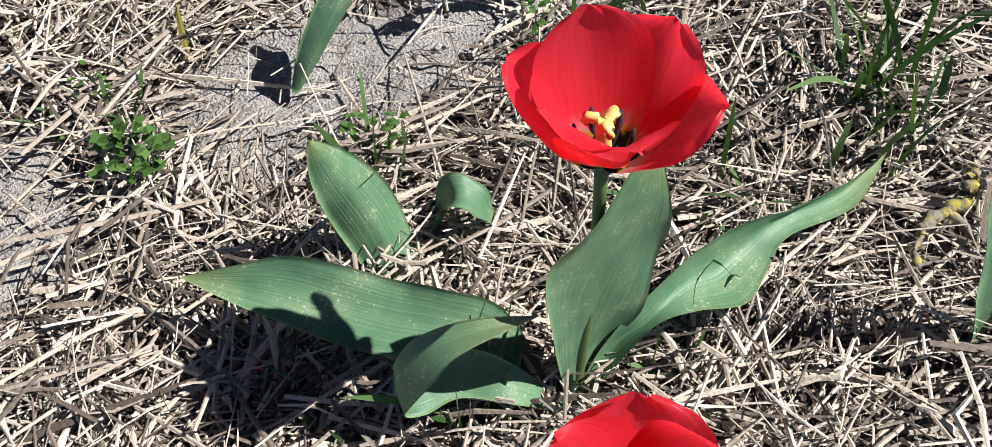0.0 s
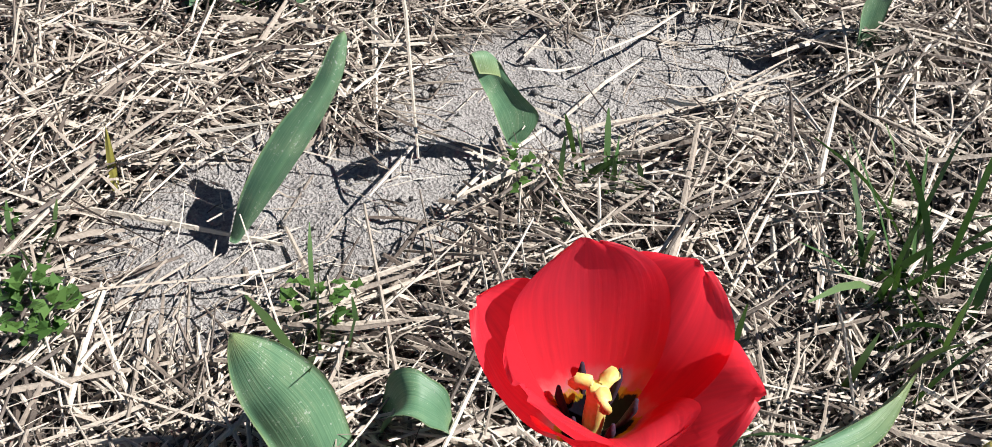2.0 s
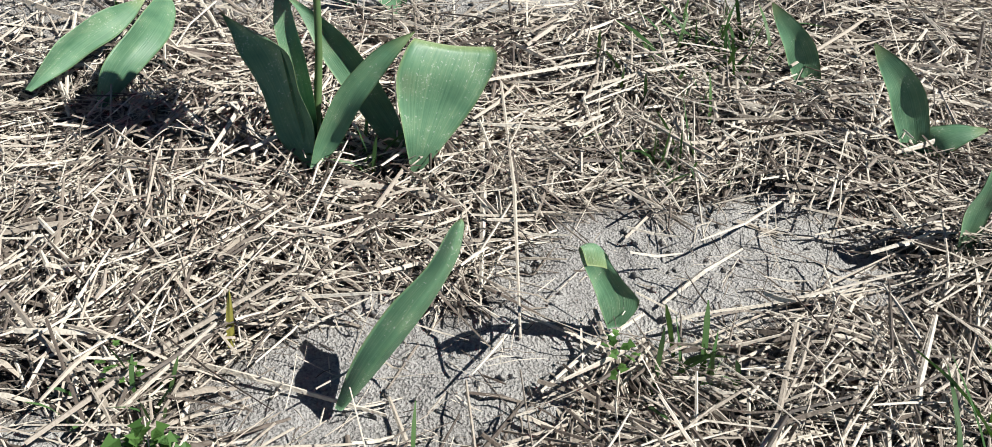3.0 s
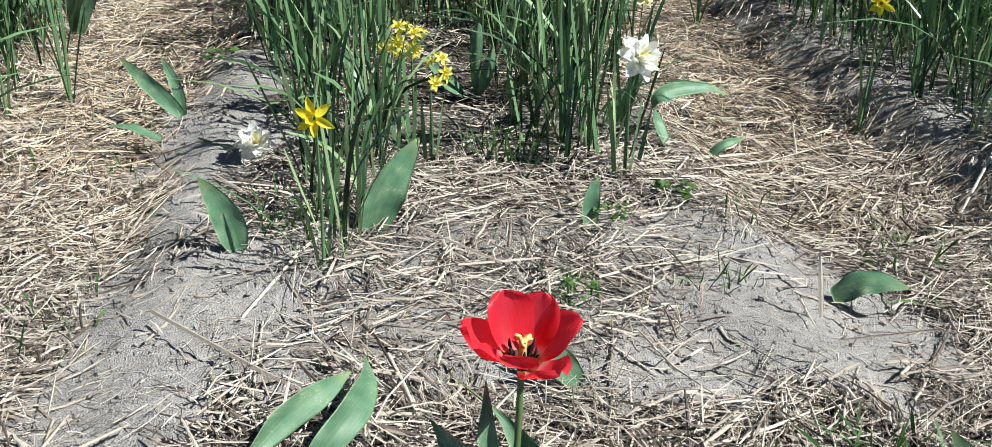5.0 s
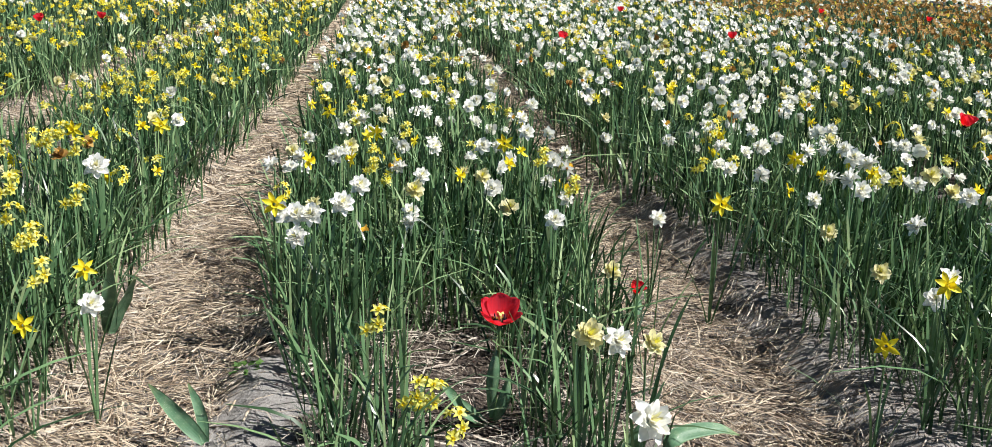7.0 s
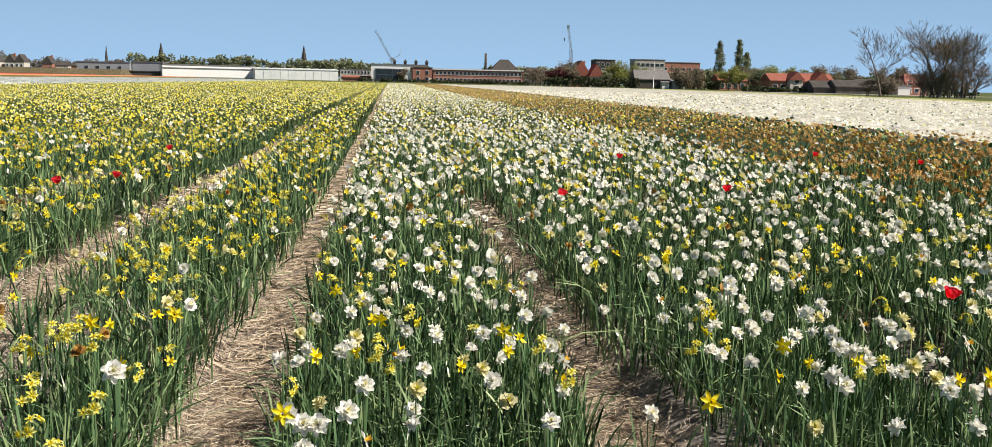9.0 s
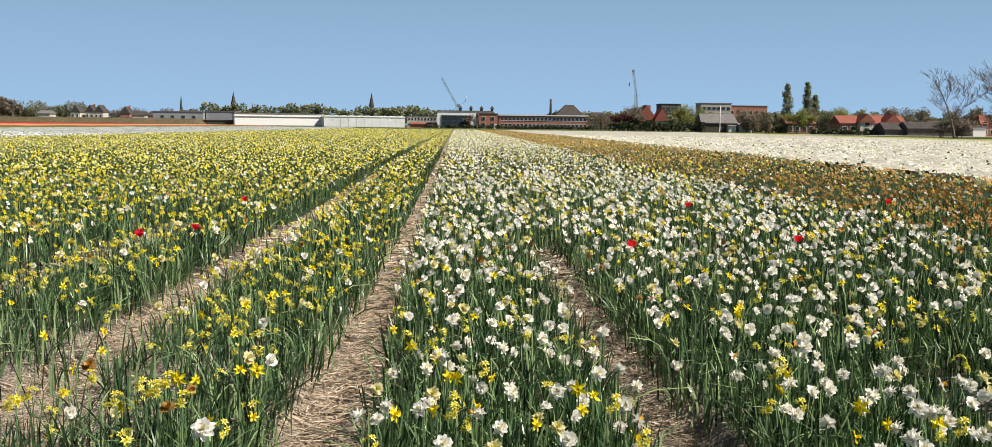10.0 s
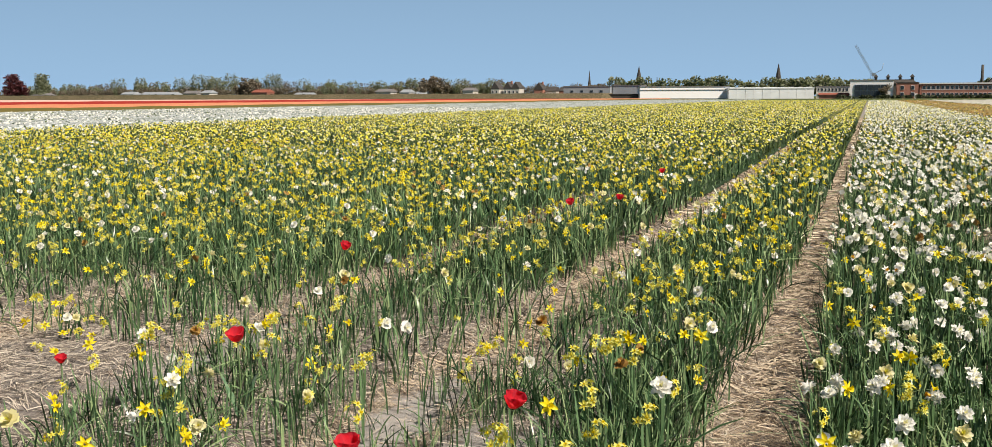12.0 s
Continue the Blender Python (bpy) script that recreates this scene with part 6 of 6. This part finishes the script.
building("barn", 97, 384, 13, 10, 3.2, M_WALL_DARK, "dark timber barn with a grey sloping roof", M_ROOF_GREY, 3.4, 0.5, chimney=False)
building("garden_shed", 106.3, 378, 5.4, 4, 2.6, M_WALL_PALE, "small pale garden shed at the field's edge", M_ROOF_GREY, 0.5)
building("white_caravan_shed", 101, 377, 2.6, 3, 2.2, M_FRAME, "small white shed beside a barn", M_ROOF_GREY, 0.3)
for k, (x, y) in enumerate([(128.3, 386), (128.2, 332), (139.6, 334)]):
    building("row_house", x, y, 10.6, 9, 3.4, M_BRICK, "brick row house with an orange-red tiled roof", M_ROOF_RED, 2.6 - 0.2 * (k % 2), 0, True, (4, 1, 1.0, 2, 1.4, 1.4), "house", chimney=k % 2 == 0)
building("front_gable_house", 130.6, 328, 4.2, 6, 3.8, M_WALL_PALE, "pale gable front between red roofs", M_ROOF_RED, 2.6, 0, False, (1, 2, 0.8, 2, 1.4, 1.2), "house")
building("front_gable_house", 139.4, 329, 4.2, 6, 3.8, M_WALL_PALE, "pale gable front between red roofs", M_ROOF_RED, 2.6, 0, False, (1, 2, 0.8, 2, 1.4, 1.2), "house")
for k, (x, y, w) in enumerate([(124.2, 292, 6.5), (131, 290, 8.5), (138, 293, 6)]):
    building("field_barn", x, y, w, 8, 1.5 + 0.35 * k, M_WALL_DARK, "low dark farm shed with a long grey roof", M_ROOF_DARK, 1.9, 0.3)
building("brick_villa", 151, 290, 7, 7, 3.4, M_BRICK, "orange brick house behind bare trees", M_ROOF_RED, 2.4, 1.5, True, (3, 2, 0.8, 2.2, 1.2, 1.1), "house")
building("white_annex", 145, 284, 3.6, 4, 2.4, M_FRAME, "white annex with a door at a brick house", M_ROOF_GREY)
for k, (x, y, w, h) in enumerate([(-191, 535, 4.6, 5.4), (-184.5, 537, 4.4, 5.6), (-180.0, 537, 4.4, 5.6), (-166, 534, 4.6, 5.0), (-161, 538, 7, 4.2), (-152, 535, 6, 4.2)]):
    building("village_house", x, y, w, 8, h, M_BRICK if k in (3, 5) else M_WALL_PALE, "village house with a steep dark gable roof", M_ROOF_DARK, 3.6 if k < 4 else 2.0, 0, k > 3, (2, 2 if k < 3 else 1, 1.0, 2.4, 0.8, 1.2), "house", chimney=k in (1, 3), over=0.2)
for k, (x, y, w, h) in enumerate([(-494, 525, 15, 3.0), (-425, 525, 9, 3.4), (-403, 525, 24, 3.2), (-380, 525, 9, 3.8), (-369, 525, 6, 4.0), (-304, 525, 11, 2.4), (-253, 525, 9, 4.2), (-240, 525, 5, 3.8), (-230, 522, 6, 2.6), (-204, 528, 6, 4.6)]):
    building("far_house", x, y, w, 8, h, M_WALL_PALE, "far white farmhouse between the trees", M_PANEL_GREY if k % 3 else M_ROOF_GREY, 1.5, 0.4, True, (max(3, int(w / 3.5)), 1, 1.4, 2, 1.0, 1.1), "house")
building("far_house", -332, 525, 10, 8, 4.2, M_BRICK, "far red brick farmhouse before trees", M_ROOF_RED, 1.6, 0.3, True, (3, 1, 1.4, 2, 1.0, 1.1), "house")


# ---- spires, chimney, cranes, pole ----
def spire(x, y, tower, top, w, label, side=False):
    t = empty("church", (x, y, 0), label, "church")
    tw = part("tower", box_mesh("tower", (w, w, tower), M_WALL_DARK), t)
    part("belfry_opening", box_mesh("belfry_opening", (w * 0.3, 0.3, tower * 0.14), M_PANE, (0, -w / 2 - 0.05, tower * 0.78)), tw)
    bm = bmesh.new()
    bmesh.ops.create_cone(bm, cap_ends=True, segments=8, radius1=w * 0.56, radius2=0.12, depth=top - tower, matrix=Matrix.Translation((0, 0, (top + tower) / 2)))
    part("steeple", bm_mesh("steeple", bm, M_ROOF_DARK), t)
    part("nave", box_mesh("nave", (w * 4.2, w * 1.8, tower * 0.45), M_WALL_DARK, (w * 2.4, 0, 0)), t)
    part("nave_roof", gable_mesh("nave_roof", w * 4.2, w * 1.8, tower * 0.28, 0.3, M_ROOF_DARK, True, tower * 0.45), t).location = (w * 2.4, 0, 0)
    return t


spire(-312.4, 1200, 14, 32, 3.4, "far dark church spire above grey roofs")
spire(-253.3, 1200, 22.5, 36.6, 5.4, "far church with a tall dark steeple")
spire(-96.3, 1200, 22, 37.5, 5.4, "far church tower with a pointed roof")
spire(-232, 1200, 13, 24, 2.2, "small ridge turret of a far church")
chim = tube_mesh("factory_chimney", [(48.6, 530, 0), (48.6, 530, 8), (48.6, 530, 15.3)], [0.75, 0.68, 0.6], M_WALL_DARK, 10)
tagged(new("factory_chimney", chim), "thin dark factory chimney above a brick building", "chimney")


def lattice(name, a, b, wide, parent):
    """A square lattice girder from a to b: four chords and zigzag braces in one mesh."""
    a, b = Vector(a), Vector(b)
    d = (b - a).normalized()
    s1 = d.orthogonal().normalized() * wide / 2
    s2 = d.cross(s1).normalized() * wide / 2
    vs, qs = [], []

    def bar(p, q, r):
        dd = (q - p).normalized()
        u = dd.orthogonal().normalized() * r
        v = dd.cross(u).normalized() * r
        o = len(vs)
        vs.extend(tuple(e + c) for e in (p, q) for c in (u, v, -u, -v))
        qs.extend((o + k, o + (k + 1) % 4, o + 4 + (k + 1) % 4, o + 4 + k) for k in range(4))

    cs = [s1 + s2, s1 - s2, -s1 - s2, -s1 + s2]
    n = max(3, int((b - a).length / (wide * 1.6)))
    for c in cs:
        bar(a + c, b + c, wide * 0.09)
    for k in range(n):
        p, q = a.lerp(b, k / n), a.lerp(b, (k + 1) / n)
        for i in range(4):
            bar(p + cs[i], q + cs[(i + 1) % 4], wide * 0.05)
    return part(name, quad_mesh(name, vs, qs, [M_STEEL], smooth=False), parent)


c1 = empty("crane", (0.5, 900, 0), "tall grey crane with its jib raised at a slant", "crane")
lattice("mast", (1, 0, 0), (1, 0, 19), 1.8, c1)
lattice("jib", (1, 0, 18), (-12.7, 0, 42), 1.3, c1)
part("cab", box_mesh("cab", (2.4, 2.2, 2.4), M_STEEL, (2.2, 0, 17)), c1)
part("strut", tube_mesh("strut", [(1, 0, 18), (8, 0, 22), (9, 0, 27)], [0.25, 0.25, 0.2], M_STEEL, 6), c1)
c2 = empty("crane", (156, 900, 0), "tall lattice crane mast against the sky", "crane")
lattice("mast", (0.8, 0, 0), (0.8, 0, 30), 2.0, c2)
lattice("jib", (0.8, 0, 29), (-2.4, 0, 50), 1.4, c2)
part("hook", tube_mesh("hook", [(-5.5, 0, 40), (-5.5, 0, 37)], [0.5, 0.35], M_STEEL, 6), c2)
part("head", box_mesh("head", (2.2, 1.6, 2.2), M_STEEL, (-2.4, 0, 49)), c2)
pole = tube_mesh("lamp_post", [(95.5, 372, 0), (95.5, 372, 5), (95.5, 372, 9.5)], [0.16, 0.13, 0.1], M_FRAME, 8)
tagged(new("lamp_post", pole), "slim white post before a barn", "post")


# ---- trees ----
def limb_arrays(start, way, length, radius, depth, r, segs, tips, spread, up):
    """Grows tapered limbs and collects them as tubes."""
    pts, p, d = [start], start.copy(), way.copy()
    n = 3
    for k in range(n):
        d = (d + Vector((r.gauss(0, 0.12), r.gauss(0, 0.12), r.gauss(0, 0.08) + up))).normalized()
        p = p + d * length / n
        pts.append(p.copy())
    segs.append((pts, [radius * (1 - 0.55 * k / n) for k in range(n + 1)]))
    if depth == 0:
        tips.append(p)
        return
    limb_arrays(pts[3], d, length * 0.72, radius * 0.6, depth - 1, r, segs, tips, spread, up)
    for k in range(r.choice([2, 3]) if depth > 1 else 3):
        at = pts[r.choice([1, 2, 3])]
        a = r.uniform(0, 6.28)
        side = Vector((math.cos(a), math.sin(a), 0.35))
        limb_arrays(at, (d * (1 - spread) + side * spread).normalized(), length * r.uniform(0.62, 0.85), radius * 0.42, depth - 1, r, segs, tips, spread, up)


def tubes_mesh(name, segs, mat, sides=5):
    vs, qs = [], []
    for pts, rad in segs:
        o = len(vs)
        for i, p in enumerate(pts):
            d = (pts[min(i + 1, len(pts) - 1)] - pts[max(i - 1, 0)]).normalized()
            a = d.orthogonal().normalized()
            b = d.cross(a)
            for k in range(sides):
                w = 6.2832 * k / sides
                vs.append(tuple(p + (a * math.cos(w) + b * math.sin(w)) * rad[i]))
        qs += [(o + i * sides + k, o + i * sides + (k + 1) % sides, o + (i + 1) * sides + (k + 1) % sides, o + (i + 1) * sides + k) for i in range(len(pts) - 1) for k in range(sides)]
    return quad_mesh(name, vs, qs, [mat])


def leaf_cloud(name, centres, n, spread, size, mat, seed):
    """Many small leaf quads round centres."""
    r = np.random.default_rng(seed)
    c = np.array([tuple(p) for p in centres])
    pick = c[r.integers(0, len(c), n)] + np.clip(r.normal(0, 1, (n, 3)), -1.5, 1.5) * spread
    s = size / 2
    tpl = (np.array([(-s, -s * 0.6, 0), (s, -s * 0.6, 0), (s, s * 0.6, 0), (-s, s * 0.6, 0)]), np.array([(0, 1, 2, 3)]))
    v, q = scatter(tpl, pick, turns(r.uniform(0, 6.28, n), r.uniform(0, 3.1, n), r.uniform(0, 6.28, n)), r.uniform(0.5, 1.4, n))
    return quad_mesh(name, v, q, [mat], smooth=False)


def tree(x, y, tall, seed, label, leaf=None, leaves=900, depth=3, spread=0.55, wide=1.0, leaf_size=0.5, trunk=0.3, up=0.05, fan=1, dome=False, bole=0.42):
    t = empty("tree", (x, y, 0), label, "tree")
    r = random.Random(seed)
    segs, tips = [], []
    for k in range(fan):
        limb_arrays(Vector((r.uniform(-0.4, 0.4) * (fan > 1), 0, 0)), Vector((r.uniform(-0.25, 0.25) * (fan > 1), 0, 1)).normalized(), tall * bole, tall * 0.02 * wide, depth, r, segs, tips, spread, up)
    high = max(p.z for p in tips)
    k = tall / high
    segs = [([Vector((p.x * k * wide, p.y * k * wide, p.z * k)) for p in pts], [max(q, 0.026) for q in rad]) for pts, rad in segs]
    tips = [Vector((p.x * k * wide, p.y * k * wide, p.z * k)) for p in tips]
    part("trunk", tubes_mesh("trunk", segs[:1] if fan == 1 else segs[:fan], M_BARK, 7), t)
    part("branching", tubes_mesh("branching", segs[1:], M_BARK, 3), t)
    if leaf:
        body = tips + [p for pts, _ in segs[1:] for p in pts[1:]] if dome else tips
        part("crown", leaf_cloud("crown", body, leaves, tall * (0.075 if dome else 0.045), leaf_size, leaf, seed), t)
    return t


tree(97.9, 200, 14.0, 3, "bare tree with fine upswept twigs at the field's edge", None, 0, 5, 0.55, 1.0, 0.25, fan=1, up=0.03, bole=0.30)
tree(110.4, 200, 15.8, 8, "large bare tree with dense twigs and several stems", None, 0, 5, 0.5, 1.35, 0.28, fan=3, up=0.04, bole=0.30)
tree(117.5, 204, 13.5, 9, "bare tree beside a larger one", None, 0, 5, 0.5, 1.2, 0.3, fan=2, up=0.04, bole=0.30)
for k, (x, h) in enumerate([(106.8, 5.4), (109.6, 6.8), (112.6, 7.4), (115.2, 6.4), (118.0, 7.0), (96.4, 3.6), (99.2, 3.2)]):
    tree(x, 201 + k % 2, h, 70 + k, "bare bushy shrub at the foot of large bare trees", None, 0, 4, 0.55, 1.3, 0.3, fan=4, up=0.03, bole=0.22)
for k, (x, y, h) in enumerate([(135.1, 420, 19.6), (143.4, 420, 20.2), (147.4, 422, 15.0)]):
    t = empty("tree", (x, y, 0), "slender poplar coming into leaf", "tree", "poplars")
    rp = random.Random(k)
    part("trunk", tube_mesh("trunk", [(0, 0, 0), (0.1, 0, h * 0.5), (0, 0, h * 0.96)], [0.4, 0.25, 0.05], M_BARK, 7), t)
    col = []
    for j in range(260):
        u = rp.uniform(0.12, 1.0)
        wd = 1.9 * math.sin(3.14 * min(1, 0.10 + 0.87 * u)) ** 0.7
        col.append(Vector((rp.gauss(0, wd * 0.5), rp.gauss(0, wd * 0.5), h * u)))
    part("crown", leaf_cloud("crown", col, 9000, 0.4, 0.30, M_TREE_LEAF, 30 + k), t)
for k, (x, y, h, leaf, lab) in enumerate([
    (64, 384, 8.6, M_TREE_TWIG, "brown budding garden tree"), (60, 380, 6.4, M_COPPER, "reddish budding garden tree"), (68, 382, 7.0, M_TREE_TWIG, "brown budding garden tree"), (81, 380, 5.0, M_TREE_LEAF, "bushy tree by a red-roofed house"),
    (90, 392, 9.8, M_TREE_GREEN, "tree with fresh green leaves beside a barn"), (86, 396, 7.5, M_TREE_GREEN, "small tree with fresh green leaves"), (112, 388, 8.4, M_TREE_TWIG, "brown budding tree behind a shed"), (117, 392, 7.6, M_TREE_TWIG, "bare spreading garden tree"),
    (150, 400, 9.5, M_TREE_GREEN, "round tree with pale green leaves"), (144.5, 398, 8.2, M_TREE_TWIG, "brown budding tree before red roofs"), (118, 345, 7.5, M_TREE_TWIG, "budding tree by the row houses"), (113.0, 340, 8.0, M_TREE_GREEN, "pale green garden tree by red roofs"), (131, 360, 8.2, M_TREE_LEAF, "tree behind a row of houses"), (141, 362, 8.4, M_TREE_GREEN, "green tree behind a row of houses"),
    (152, 350, 9.0, M_TREE_TWIG, "bare tree behind sheds"), (160, 352, 8.6, M_TREE_TWIG, "bare tree behind sheds"), (150, 300, 8.0, M_TREE_TWIG, "brown bushy tree by an orange brick house"), (6.5, 500, 6.0, M_TREE_TWIG, "small bare tree before a modern block")]):
    tree(x, y, h, 50 + k, lab, leaf, 3200, 3, 0.6, 1.25, 0.34, dome=True)


me = quad_mesh("road", [(62, 266, 0.03), (215, 266, 0.03), (215, 288, 0.03), (62, 288, 0.03)], [(0, 1, 2, 3)], [M_CONCRETE])
tagged(new("road", me), "pale concrete farm road beyond the flower strips", "road", kind="structure")


def far_woods(name, spans, label, mat, seed, size=1.1, per_m=40):
    """A belt of far trees: trunks and leaf clumps with an uneven top."""
    r = np.random.default_rng(seed)
    cs, segs = [], []
    for x0, x1, y, low, high in spans:
        x = x0
        while x < x1:
            h = r.uniform(low, high)
            w = h * r.uniform(0.28, 0.48)
            yy = y + r.uniform(-8, 8)
            segs.append(([Vector((x, yy, 0)), Vector((x, yy, h * 0.4)), Vector((x + r.normal(0, 0.5), yy, h * 0.8))], [0.35, 0.25, 0.08]))
            n = int(per_m * h * 0.8)
            a, e, rad = r.uniform(0, 6.28, n), r.uniform(-1, 1, n), r.uniform(0.35, 1.0, n) ** 0.5
            px = x + w * rad * np.cos(a) * np.sqrt(1 - e * e * 0.8) + r.normal(0, 0.3, n)
            pz = h * 0.58 + h * 0.42 * e * rad
            cs += [Vector((float(px[i]), yy + float(w * 0.6 * math.sin(a[i])), max(0.4, float(pz[i])))) for i in range(n)]
            x += w * r.uniform(0.6, 1.25)
    stuff(name, leaf_cloud(name, cs, len(cs), 0.25, size, mat, seed), label, "trees")
    stuff(name + "_trunks", tubes_mesh(name + "_trunks", segs, M_BARK, 5), "trunks of " + label, "trees")


far_woods("left_tree_belt", [(-560, -470, 562, 5, 12), (-470, -410, 562, 6, 15), (-400, -340, 552, 11, 17.5), (-320, -195, 552, 6, 12.5)], "far belt of budding trees along the fields", M_TREE_LEAF, 91, 0.55, 85)
far_woods("bare_tree_belt", [(-520, -200, 575, 5, 12), (-560, -190, 545, 4.5, 8), (-200, -120, 560, 6, 9)], "far belt of bare brown trees", M_TREE_TWIG, 92, 0.55, 75)
far_woods("town_trees", [(-150, -20, 640, 8.5, 14), (-40, 0, 560, 7, 11.5), (180, 330, 640, 8, 13), (60, 120, 640, 8, 12), (95, 200, 450, 5, 9)], "far town trees above the roofs", M_TREE_LEAF, 93, 1.3)
far_woods("village_trees", [(55, 70, 412, 5, 8), (96, 126, 420, 5, 8.6), (146, 172, 412, 5, 8.6), (150, 185, 320, 4, 7), (106, 112, 372, 4, 6), (139, 147, 278, 3, 5)], "brown budding trees between the houses", M_TREE_TWIG, 96, 0.45, 110)
far_woods("garden_bushes", [(58, 92, 376, 2.5, 4.2), (104, 122, 384, 2.5, 4.5)], "dark green garden bushes along the field's edge", M_HEDGE, 94, 0.7, 60)
far_woods("hedge", [(104, 175, 300, 0.9, 1.6), (-14, 66, 498, 0.9, 1.6), (-520, -150, 505, 2.0, 3.2)], "low dark hedge at the field's edge", M_HEDGE, 95, 0.7, 40)


def domed_tree(x, y, tall, wide, leaf, n, seed, label):
    """A far round-headed tree: trunk, and a crown of clumps down to the ground."""
    t = empty("tree", (x, y, 0), label, "tree")
    r = np.random.default_rng(seed)
    part("trunk", tube_mesh("trunk", [(0, 0, 0), (0.2, 0, tall * 0.3), (0, 0, tall * 0.75)], [0.5, 0.4, 0.1], M_BARK, 7), t)
    lumps = [Vector((r.normal(0, wide * 0.24), r.normal(0, wide * 0.2), tall * r.uniform(0.2, 0.85))) for k in range(26)]
    lumps = [p for p in lumps if (p.x / wide * 2) ** 2 + ((p.z - tall * 0.45) / tall * 1.9) ** 2 < 1]
    part("crown", leaf_cloud("crown", lumps, n, tall * 0.075, 1.0, leaf, seed), t)
    return t


domed_tree(-508, 520, 18.0, 16, M_COPPER, 3000, 97, "large copper beech with purple leaves")
domed_tree(-495, 526, 18.0, 13, M_TREE_LEAF, 2400, 98, "tall budding tree beside a copper beech")
domed_tree(-226, 530, 14.0, 22, M_TREE_TWIG, 3000, 99, "broad budding tree standing above a tree belt")
domed_tree(-345, 530, 13.0, 18, M_TREE_TWIG, 2600, 100, "broad budding tree in a far tree belt")
